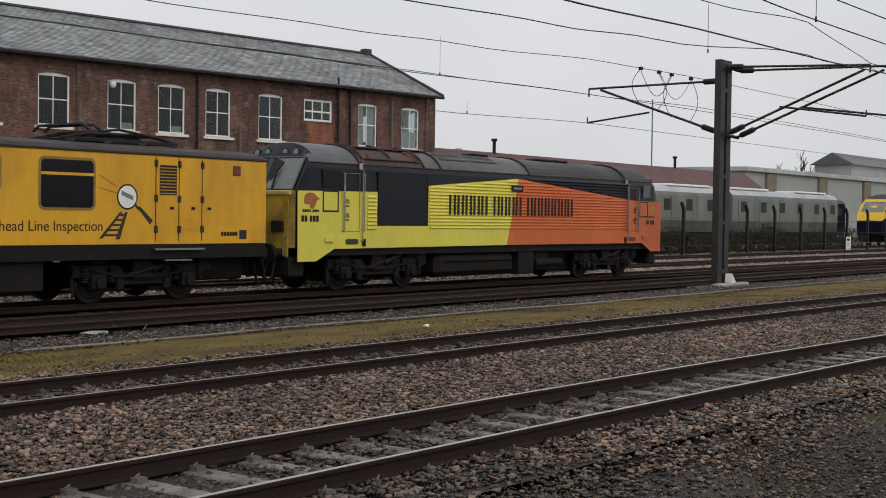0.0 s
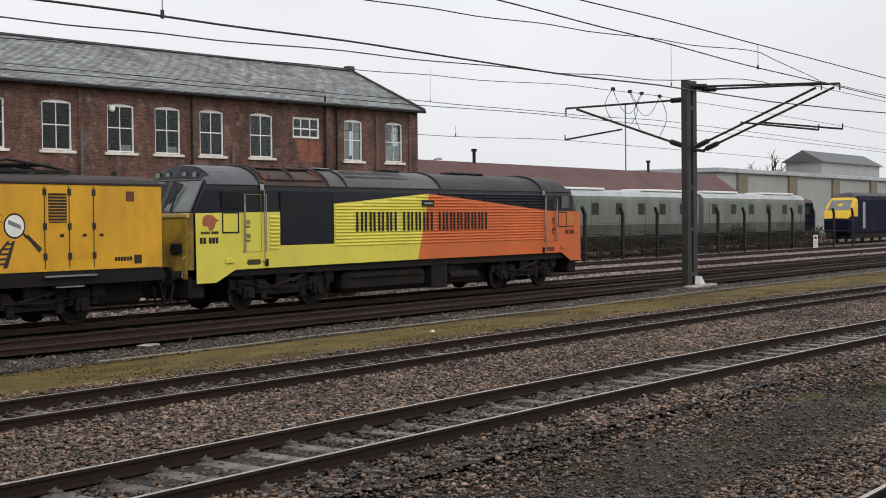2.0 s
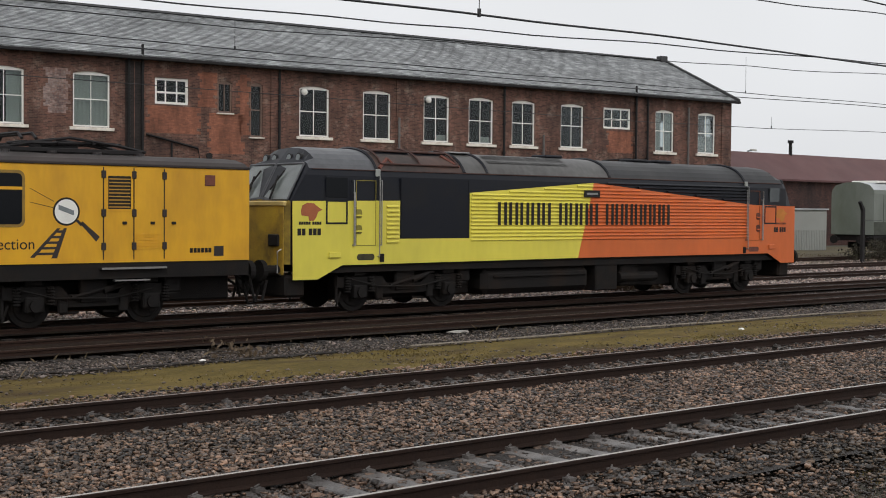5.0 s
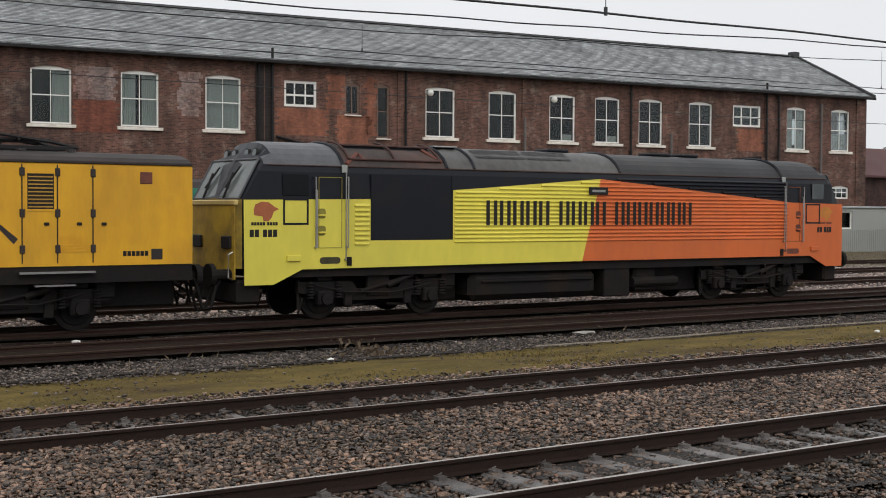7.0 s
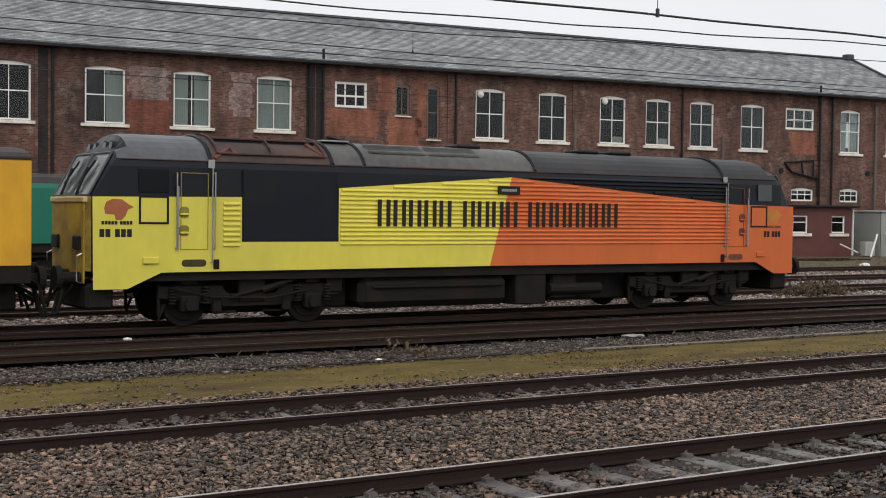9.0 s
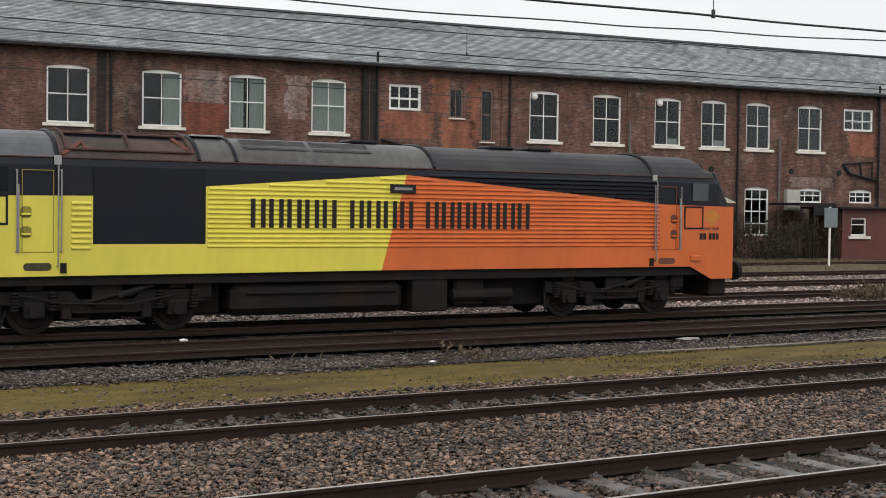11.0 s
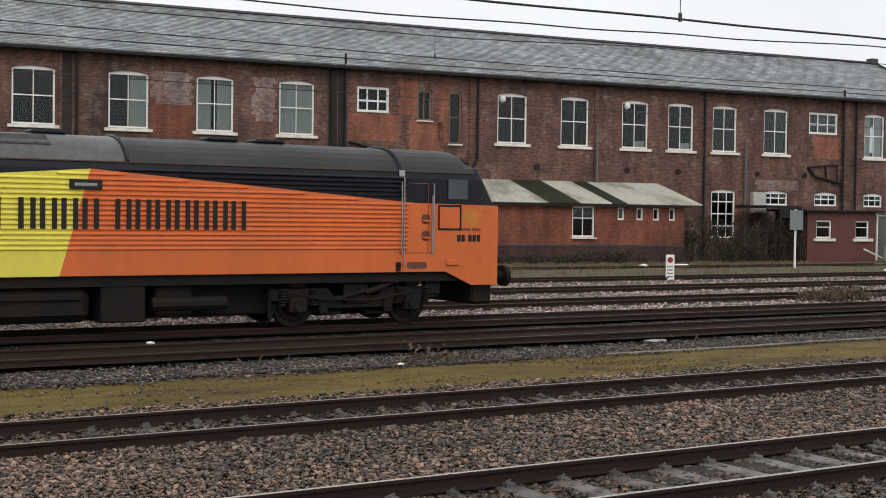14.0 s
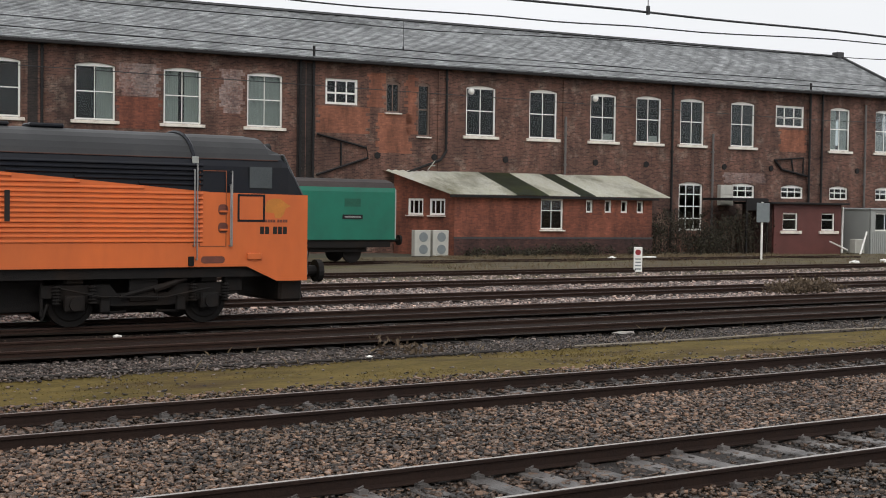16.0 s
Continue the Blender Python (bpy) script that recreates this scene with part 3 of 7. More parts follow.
def stone_tone(m, low=0.22, high=1.9, tan=0.0):
    """Each piece its own tone, and some of them another hue."""
    n, l = m.node_tree.nodes, m.node_tree.links
    b = n["Principled BSDF"]
    base = b.inputs["Base Color"].links[0].from_socket
    geo, mr, mu, pw = n.new("ShaderNodeNewGeometry"), n.new("ShaderNodeMapRange"), n.new("ShaderNodeMix"), n.new("ShaderNodeMath")
    pw.operation = "POWER"
    pw.inputs[1].default_value = 2.0
    mr.inputs["To Min"].default_value, mr.inputs["To Max"].default_value = low, high
    mu.data_type, mu.blend_type = "RGBA", "MULTIPLY"
    mu.inputs["Factor"].default_value = 1
    l.new(geo.outputs["Random Per Island"], pw.inputs[0])
    l.new(pw.outputs[0], mr.inputs["Value"])
    if tan:
        hue = n.new("ShaderNodeValToRGB")
        fr, mh = n.new("ShaderNodeMath"), n.new("ShaderNodeMix")
        fr.operation = "PINGPONG"
        fr.inputs[1].default_value = 0.07
        l.new(geo.outputs["Random Per Island"], fr.inputs[0])
        sc = n.new("ShaderNodeMath")
        sc.operation = "MULTIPLY"
        sc.inputs[1].default_value = 1 / 0.07
        l.new(fr.outputs[0], sc.inputs[0])
        e = hue.color_ramp.elements
        e[0].color, e[1].color = (1.1, 0.93, 0.8, 1), (1.0, 1.0, 0.97, 1)
        l.new(sc.outputs[0], hue.inputs["Fac"])
        mh.data_type, mh.blend_type = "RGBA", "MULTIPLY"
        mh.inputs["Factor"].default_value = tan
        l.new(base, mh.inputs["A"])
        l.new(hue.outputs["Color"], mh.inputs["B"])
        base = mh.outputs["Result"]
    l.new(base, mu.inputs["A"])
    l.new(mr.outputs[0], mu.inputs["B"])
    l.new(mu.outputs["Result"], b.inputs["Base Color"])


stone_tone(M_STONE, 0.1, 3.0, 1.0)
stone_tone(M_PALESTONE, 0.3, 1.9, 1.0)
stone_tone(M_GREYSTONE, 0.25, 2.1, 0.5)
GAUGE = 0.7525
stones("loose_ballast", [
    (1, 45, 8.3, TRACK_A - 0.84, (-0.2, -0.155), 15000),
    (1, 45, 7.7, 8.4, (-0.26, -0.2), 8000),
    (1, 45, 7.1, 7.9, (-0.285, -0.25), 4500),
    (1, 55, TRACK_A + 0.84, TRACK_B - 0.84, -0.15, 125000),
    (2, 70, TRACK_B + 0.84, 17.1, -0.16, 26000)], 0.0225, M_STONE, "loose angular brown and grey track ballast", 3)
stones("platform_line_ballast", [(4, 26, 3.9, 4.7, -0.16, 13000), (4, 26, 4.6, 5.5, (-0.18, -0.28), 11000), (-8, 20, 2.35, 3.7, -0.19, 8000)], 0.019, M_STONE, "reddish stone ballast beside the platform line", 14)
M_DARKSTONE = M_STONE.copy()
M_DARKSTONE.name = "oily_dark_stone"
for nd in M_DARKSTONE.node_tree.nodes:
    if nd.type == "MAP_RANGE" and abs(nd.inputs["To Max"].default_value - 3.0) < 1e-5:
        nd.inputs["To Min"].default_value, nd.inputs["To Max"].default_value = 0.12, 1.5
stones("four_foot_ballast", [(1, 45, TRACK_A - 0.68, TRACK_A + 0.68, -0.199, 25000), (2, 60, TRACK_B - 0.68, TRACK_B + 0.68, -0.172, 18000)], 0.026, M_DARKSTONE, "dark oily ballast between the running rails", 4)
stones("loose_gravel", [(3, 70, 20.0, 21.9, -0.2, 26000), (1, 20, 19.76, 21.0, -0.2, 4000), (1, 60, 16.9, 19.7, -0.235, 2600)], 0.018, M_GREYSTONE, "scattered grey gravel beside the tracks", 5)
stones("verge_gravel", [(1, 40, 3.6, 8.2, -0.285, 62000), (2, 50, 22.0, 25.4, -0.165, 9000)], 0.016, M_DARKSTONE, "fine dark gravel on the verge", 12)
stones("yard_gravel", [(5, 100, 27.9, 30.2, -0.12, 13000), (8, 100, 32.5, 35.5, -0.12, 14000), (10, 100, 37.8, 41.4, -0.11, 9000)], 0.034, M_PALESTONE, "pale pinkish stone ballast between the yard tracks", 6)
for y in (TRACK_C, TRACK_D, TRACK_E, TRACK_F, TRACK_G):
    strip("ground_four_foot", y - 1.15, y + 1.15, -0.1, -0.1, M_DIRT, "dark oily ballast between the rails of a yard track", "ballast", rough=0.02, ny=4)

# buried cable pipe along the grass, and its dark channel
M_CONDUIT = mat("tan_conduit", (0.30, 0.26, 0.2), (0.18, 0.15, 0.115), 3, 0.7, stain=(0.06, 0.05, 0.04), stain_amt=0.8)
for xa, xz, mm, lab in ((16.0, 90.0, M_CONDUIT, "pale plastic cable conduit lying along the grass"), (-5.0, 15.4, M_WOODSLEEPER, "dark old cable trough edge along the grass")):
    bm = bmesh.new()
    poly_tube(bm, [(x, 20.0 + 0.10 * math.sin(x * 0.31) + 0.06 * math.sin(x * 0.9), -0.185) for x in np.arange(xa, xz, 1.2)], 0.024, 6)
    tagged(link("cable_conduit", bm, mm), lab, "cable")

# ---- the workshop ----
WALL_AT, WALL_TURN = (46.0, 61.5), -6.35
WB = pose(WALL_AT[0], WALL_AT[1], 0, 0, 0, WALL_TURN)
S0, S1, EAVE, RIDGE, DEPTH = -62.0, 30.1, 10.6, 13.93, 14.4


def wall_bm(s0, s1, z0, z1, holes, thick=0.45, rise=0.14):
    """A wall in the local x, z plane, front face at y = 0, with holes through it and slightly arched heads."""
    bm = bmesh.new()
    xs = sorted({s0, s1, *(h[0] for h in holes), *(h[1] for h in holes)})
    zs = sorted({z0, z1, *(h[2] for h in holes), *(h[3] for h in holes)})
    for xa, xb in zip(xs, xs[1:]):
        for za, zb in zip(zs, zs[1:]):
            cx, cz = (xa + xb) / 2, (za + zb) / 2
            if any(h[0] < cx < h[1] and h[2] < cz < h[3] for h in holes):
                continue
            for y in (0, thick):
                vs = [bm.verts.new(c) for c in ((xa, y, za), (xb, y, za), (xb, y, zb), (xa, y, zb))]
                bm.faces.new(vs if y == 0 else vs[::-1])
    for h in holes:
        a, b, c, d = h[:4]
        for q in (((a, c), (a, d)), ((b, d), (b, c)), ((b, c), (a, c)), ((a, d), (b, d))):
            (xa, za), (xb, zb) = q
            bm.faces.new([bm.verts.new(p) for p in ((xa, 0, za), (xa, thick, za), (xb, thick, zb), (xb, 0, zb))])
        if len(h) > 4 and h[4]:
            pts = [(a, d), (b, d)] + [(b + (a - b) * k / 8, d - rise + rise * (1 - (2 * k / 8 - 1) ** 2)) for k in range(9)]
            pts = [(a, d)] + [(a + (b - a) * k / 8, d - rise + rise * (1 - (2 * k / 8 - 1) ** 2)) for k in range(9)] + [(b, d)]
            pl = [bm.verts.new((x, 0.0, z)) for x, z in pts]
            pl2 = [bm.verts.new((x, 0.2, z)) for x, z in pts]
            for k in range(1, 9):
                bm.faces.new((pl[k], pl[k + 1], pl2[k + 1], pl2[k]))
            for k in range(1, 5):
                bm.faces.new((pl[0], pl[k], pl[k + 1]))
            for k in range(5, 9):
                bm.faces.new((pl[10], pl[k], pl[k + 1]))
            bm.faces.new((pl[0], pl[5], pl[10]))
    bm.normal_update()
    return bm


def sash_window(parent, s0, s1, z0, z1, arched=True, bars=(1, 1), sill=True, curtain="", mid=0.5, white=0.055, jut=0.22, paint=None):
    """A recessed white window: casing, glazing bars, panes, sill."""
    paint = paint or M_WHITE
    w = new("window")
    w.parent = parent
    w.matrix_basis = pose(s0, 0.08, z0)
    W, H = s1 - s0, z1 - z0
    part("frame", frame_bm(0.0, W, 0, H - (0.10 if arched else 0), white + 0.035, 0.0, 0.09), paint, w)
    if arched:
        bm = bmesh.new()
        pts = [(0.0, H - 0.16)] + [(W * k / 8, H - 0.14 + 0.14 * (1 - (2 * k / 8 - 1) ** 2)) for k in range(9)] + [(W, H - 0.16)]
        prism(bm, pts[::-1], 0.002, 0.085)
        part("head", bm, paint, w)
    nx, nz = bars
    for k in range(1, nx + 1):
        x = W * k / (nx + 1)
        part("glazing_bar", boxes((x - white * 0.35, x + white * 0.35, 0.02, 0.07, white, H - white)), paint, w)
    for k in range(1, nz + 1):
        z = H * (mid if nz == 1 else k / (nz + 1))
        part("glazing_bar", boxes((white, W - white, 0.015, 0.075, z - white * 0.5, z + white * 0.5)), paint, w)
    for i in range(nx + 1):
        for k in range(nz + 1):
            za, zb = (0 if k == 0 else H * mid), (H * mid if (k == 0 and nz) else H)
            if nz > 1:
                za, zb = H * k / (nz + 1), H * (k + 1) / (nz + 1)
            p = part("pane", boxes((W * i / (nx + 1) + 0.02, W * (i + 1) / (nx + 1) - 0.02, 0.045, 0.051, za + 0.02, zb - 0.02)), M_GLASS, w)
            p.rotation_euler = (random.uniform(-0.006, 0.006), 0, random.uniform(-0.006, 0.006))
            p.visible_shadow = False
    if sill:
        part("sill", boxes((-jut, W + jut, -0.22, 0.05, -0.03 - jut * 0.77, -0.02), bevel=0.015), M_STONESILL, w)
    if curtain:
        bm = bmesh.new()
        spans = {"both": ((0.05, W * 0.42), (W * 0.58, W - 0.05)), "right": ((W * 0.55, W - 0.05),), "all": ((0.05, W - 0.05),), "low": ((0.05, W - 0.05),), "scrap": ((W * 0.55, W - 0.08),)}[curtain]
        for a, b in spans:
            n = 16
            top = H * 0.42 if curtain == "low" else H * 0.16 if curtain == "scrap" else H - 0.1
            v = [[bm.verts.new((a + (b - a) * i / n, 0.2 + 0.03 * (i % 2), z)) for i in range(n + 1)] for z in (0.05, top)]
            for i in range(n):
                bm.faces.new((v[0][i], v[0][i + 1], v[1][i + 1], v[1][i]))
        part("curtain", bm, M_CURTAIN, w, "pale net curtain")
    return w


UPPER = [(-35.4, -33.4, "right"), (-31.03, -28.98, ""), (-26.4, -24.4, "right"), (-21.94, -19.98, "both"), (-17.5, -15.55, "all"),
         (-4.5, -2.58, ""), (-0.33, 1.57, ""), (3.9, 5.76, "scrap"), (7.22, 9.08, "scrap"), (10.54, 12.38, ""), (14.5, 16.4, ""), (22.78, 24.5, "both"), (26.8, 28.5, "low")]
SMALL = [(-13.1, -11.2, 8.05, 9.45), (18.12, 20.52, 8.05, 9.45)]
NARROW = [(-9.5, -8.65, 7.75, 9.5), (-7.56, -6.8, 6.5, 9.5)]
LOWER = [(10.52, 12.36, 1.3, 4.32), (14.56, 16.5, 3.4, 4.33), (18.68, 20.55, 3.42, 4.3), (22.82, 24.44, 3.4, 4.3), (26.9, 28.5, 3.4, 4.3), (-35.3, -33.4, 1.3, 4.3), (-30.9, -29, 1.3, 4.3), (-26.3, -24.4, 1.3, 4.3), (-21.8, -20, 1.3, 4.3)]
shop = thing("workshop_building", WB, "long two-storey sooty red brick railway workshop with slate roof", "building")
holes = [(a, b, 6.66, 9.52, 1) for a, b, _ in UPPER] + [(*h, 0) for h in SMALL] + [(*h, 1) for h in NARROW] + [(*h, 1) for h in LOWER]
holes += [(a, b, 6.66, 9.52, 1) for a, b in ((-40.0, -38.0), (-44.6, -42.6), (-49.2, -47.2), (-53.8, -51.8))]
part("wall", wall_bm(S0, S1, -0.3, EAVE, holes), M_BRICK, shop)
# the gable end towards +x with one window high up, the other end and the back
gable = part("gable_wall", wall_bm(0, DEPTH, -0.3, EAVE, [(1.2, 2.7, 6.8, 9.4, 1), (6.2, 8.0, 6.8, 9.4, 1)]), M_BRICK, shop)
gable.matrix_basis = pose(S1, 0, 0, 0, 0, 90)
bm = bmesh.new()
prism(bm, [(0, EAVE), (DEPTH, EAVE), (DEPTH / 2, RIDGE)], 0.0, 0.4)
g2 = part("gable_top", bm, M_BRICK, shop)
g2.matrix_basis = pose(S1, 0, 0, 0, 0, 90)
part("back_wall", boxes((S0, S1 - 0.46, DEPTH - 0.4, DEPTH - 0.004, -0.3, EAVE)), M_BRICK, shop)
part("end_wall", boxes((S0 + 0.004, S0 + 0.4, 0.46, DEPTH - 0.41, -0.3, EAVE)), M_BRICK, shop)
part("floor_slab", boxes((S0 + 0.42, S1 - 0.42, 0.47, DEPTH - 0.42, 5.2, 5.5)), M_ROOM, shop, "upper floor, coloured near-black for room shade")
part("ceiling_slab", boxes((S0 + 0.42, S1 - 0.42, 0.47, DEPTH - 0.42, 10.0, 10.2)), M_ROOM, shop, "upper ceiling, coloured near-black for room shade")
# unseen cross walls and back wall, added as a dark backdrop to the panes
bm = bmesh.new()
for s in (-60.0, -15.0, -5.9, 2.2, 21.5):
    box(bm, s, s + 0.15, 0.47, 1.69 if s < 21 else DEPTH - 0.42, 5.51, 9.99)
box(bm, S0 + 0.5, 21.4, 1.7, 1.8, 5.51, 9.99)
part("room_backdrop", bm, M_ROOM, shop, "added dark backdrop walls behind the windows")

# pitched roof: underlay, courses of slate, ridge, gutter, verge
slope = math.atan2(RIDGE - EAVE, DEPTH / 2)
run = math.hypot(RIDGE - EAVE, DEPTH / 2) + 0.55
for side in (0, 1):
    r = part("roof_slope", boxes((S0 - 0.3, S1 + 0.25, 0, run, -0.12, 0.0)), M_SLATE_BED, shop, "slate roof slope")
    m = pose(0, -0.5, EAVE + 0.05 - 0.5 * math.tan(slope), math.degrees(slope))
    r.matrix_basis = m if side == 0 else pose(S0 + S1, DEPTH, 0, 0, 0, 180) @ m
front_roof = m
bm = bmesh.new()
rng = random.Random(11)
rows = int(run / 0.24)
for k in range(rows):
    y = k * 0.24
    x = S0 - 0.3 + (0.2 if k % 2 else 0)
    while x < S1 + 0.2:
        w = 0.42
        zz = 0.012 + rng.uniform(0, 0.008)
        a = [(x, y, zz + 0.012), (x + w - 0.012, y, zz + 0.012), (x + w - 0.012, y + 0.26, 0.006), (x, y + 0.26, 0.006)]
        vs = [bm.verts.new(p) for p in a]
        lo = [bm.verts.new((p[0], p[1], p[2] - 0.012)) for p in a[:2]]
        bm.faces.new(vs)
        bm.faces.new((lo[0], lo[1], vs[1], vs[0]))
        x += w
M_SLATES = M_SLATE.copy()
M_SLATES.name = "slate_courses"
stone_tone(M_SLATES, 0.62, 1.5)
sl = part("slate_covering", bm, M_SLATES, shop, "overlapping grey slates")
sl.matrix_basis = front_roof
tagged(sl, kind="stuff")
bm = bmesh.new()
x = S0
while x < S1:
    prism_x(bm, [(-0.16, 0), (0.16, 0), (0.09, 0.13), (-0.09, 0.13)], x, x + 0.44)
    x += 0.45
rd = part("ridge_tiles", bm, M_LEAD, shop, "dark ridge tiles")
rd.matrix_basis = pose(0, DEPTH / 2, RIDGE + 0.06)
part("ridge_block", boxes((S1 - 0.35, S1 + 0.3, DEPTH / 2 - 0.3, DEPTH / 2 + 0.3, RIDGE - 0.1, RIDGE + 0.42), bevel=0.04), M_LEAD, shop, "stone block at the ridge end")
bm = bmesh.new()
prism(bm, [(-0.5, EAVE - 0.22), (DEPTH / 2, RIDGE - 0.02), (DEPTH / 2, RIDGE + 0.2), (-0.55, EAVE + 0.0)], 0.0, 0.2)
vb = part("verge_board", bm, M_LEAD, shop, "dark verge coping")
vb.matrix_basis = pose(S1 + 0.3, 0, 0, 0, 0, 90)
part("gutter", boxes((S0, S1 + 0.3, -0.62, -0.44, EAVE - 0.33, EAVE - 0.16), (S0, S1, -0.44, -0.01, EAVE - 0.2, EAVE - 0.1), bevel=0.02), M_IRON, shop, "black eaves gutter")

for a, b, c in UPPER:
    sash_window(shop, a, b, 6.66, 9.52, curtain=c, jut=0.2)
for a, b in ((-40.0, -38.0), (-44.6, -42.6), (-49.2, -47.2), (-53.8, -51.8)):
    sash_window(shop, a, b, 6.66, 9.52)
for h in SMALL:
    sash_window(shop, *h, arched=False, bars=(2, 1), sill=False, mid=0.45, white=0.1)
M_BROWNFRAME = mat("brown_window_paint", (0.2, 0.13, 0.1), (0.13, 0.085, 0.065), 4, 0.6)
for h in NARROW:
    sash_window(shop, *h, bars=(1 if h[1] - h[0] > 0.8 else 0, 1 if h[2] < 7 else 0), sill=True, jut=0.08, paint=M_BROWNFRAME)
for i, h in enumerate(LOWER):
    sash_window(shop, *h, bars=(2, 3 if h[2] < 2 else 1), sill=False, white=0.07)


def patch(s0, s1, z0, z1, m, label, jag=0.06):
    """A thin facing of other brick on the wall, with a stepped edge."""
    bm = bmesh.new()
    r = random.Random(int(s0 * 10))
    lft, rgt = [], []
    z = z0
    while z < z1 - 0.01:
        h = min(0.166, z1 - z)
        a, b = s0 + r.choice((0, jag * 2, -jag * 2)), s1 + r.choice((0, jag * 2, -jag * 2))
        lft += [(a, z), (a, z + h)]
        rgt += [(b, z), (b, z + h)]
        z += h
    prism(bm, rgt + lft[::-1], -0.006, 0.0)
    ob = part("facing", bm, m, shop, label)
    return ob


patch(-13.5, -10.6, 6.5, 7.95, M_BRICK_ORANGE, "cleaned orange brick below a window")
patch(-10.0, -8.0, 5.5, 7.7, M_BRICK_ORANGE, "cleaned orange brick")
patch(-8.3, -7.65, 6.6, 9.9, M_BRICK_ORANGE, "cleaned orange brick strip")
patch(-10.55, -9.65, 8.0, 9.9, M_BRICK_ORANGE, "cleaned orange brick strip")
patch(18.5, 20.7, 6.45, 7.9, M_BRICK_ORANGE, "cleaned orange brick below a window")
patch(-24.2, -22.2, 7.95, 9.6, M_BRICK_WHITE, "patch of old whitewash on the brick")
patch(-24.3, -22.1, 6.3, 7.9, M_BRICK_RED, "deep red painted brick patch")
patch(-18.9, -17.75, 7.3, 9.6, M_BRICK_WHITE, "flaking whitewash on the brick")
patch(14.0, 17.4, 4.36, 5.0, M_BRICK_WHITE, "pale scoured brick over a window")

# brick piers, a string course, downpipes
for s in (-28.4, -14.2, -5.9, 2.35, 21.2, 29.5):
    part("pier", boxes((s - 0.42, s + 0.42, -0.09, -0.004, -0.3, EAVE - 0.35), bevel=0.008), M_BRICK, shop, "brick pier")
for s in (-28.42, -14.52, -14.0):
    part("soot_strip", boxes((s - 0.24, s + 0.24, -0.1, -0.092, 0.6, EAVE - 0.4)), M_BRICK_SOOT, shop, "soot-black brick behind a downpipe")
for s, z0, z1, m in ((-28.0, 0.4, 10.3, M_IRON), (-14.6, 0.4, 10.3, M_IRON), (-13.85, 4.0, 11.1, M_IRON), (-5.85, 5.6, 10.3, M_IRON), (9.8, 0.2, 10.3, M_IRON), (12.95, 0.3, 7.4, M_GREYPIPE),
                     (2.05, 4.6, 8.0, M_GREYPIPE), (20.85, 2.0, 11.0, M_IRON), (21.9, 2.0, 10.3, M_IRON), (25.7, 0.3, 9.8, M_GREYPIPE)):
    bm = bmesh.new()
    tube(bm, (s, -0.2, z0), (s, -0.2, z1), 0.075, 8)
    z = z0 + 0.5
    while z < z1:
        tube(bm, (s, -0.2, z), (s, -0.2, z + 0.12), 0.1, 8)
        box(bm, s - 0.03, s + 0.03, -0.15, -0.002, z + 0.02, z + 0.08)
        z += 1.8
    part("downpipe", bm, m, shop, "cast iron downpipe" if m is M_IRON else "grey downpipe", smooth=False)
bm = bmesh.new()
poly_tube(bm, [(-5.85, -0.2, 5.7), (-6.2, -0.2, 5.2), (-8.4, -0.2, 4.4), (-8.6, -0.2, 4.2)], 0.08)
part("downpipe", bm, M_IRON, shop, "slanting cast iron drain pipe")
bm = bmesh.new()
poly_tube(bm, [(-13.6, -0.12, 6.4), (-10.7, -0.12, 5.75), (-10.6, -0.12, 5.2), (-13.6, -0.12, 4.2)], 0.07)
poly_tube(bm, [(-12.2, -0.12, 6.0), (-12.2, -0.12, 4.6)], 0.06)
part("bracket", bm, M_IRON, shop, "rusty iron bracket on the wall")
bm = bmesh.new()
poly_tube(bm, [(18.0, -0.12, 5.9), (18.6, -0.12, 5.3), (20.8, -0.12, 4.9)], 0.08)
poly_tube(bm, [(18.0, -0.12, 5.9), (20.4, -0.12, 6.1), (20.4, -0.12, 4.9)], 0.06)
poly_tube(bm, [(19.4, -0.12, 6.0), (19.6, -0.12, 5.0)], 0.06)
part("bracket", bm, M_IRON, shop, "rusty iron bracket on the wall")
for s in (-6.5, -1.9, 4.3, 8.0, 14.0, 17.8, 25.2, -10.0):
    bm = bmesh.new()
    tube(bm, (s, -0.06, 5.35), (s, -0.004, 5.35), 0.19, 8)
    part("tie_plate", bm, M_IRON, shop, "round iron tie plate")
bm = boxes((13.5, 14.5, -0.35, -0.004, 2.9, 4.2), (13.58, 14.42, -0.37, -0.35, 3.0, 3.5), (13.58, 14.42, -0.37, -0.35, 3.6, 4.1), bevel=0.01)
part("vent_box", bm, M_ACUNIT, shop, "pale metal box on the wall")
for s in (-4.3, 4.1):
    bm = bmesh.new()
    bmesh.ops.create_uvsphere(bm, u_segments=10, v_segments=6, radius=0.19, matrix=Matrix.Translation((s - 0.02, -0.25, 9.15 if s != 18.0 else 8.5)))
    box(bm, s - 0.04, s + 0.04, -0.2, -0.003, 9.1 if s != 18.0 else 8.45, 9.2 if s != 18.0 else 8.55)
    part("globe_lamp", bm, M_WHITE, shop, "white globe lamp, unlit", smooth=True)

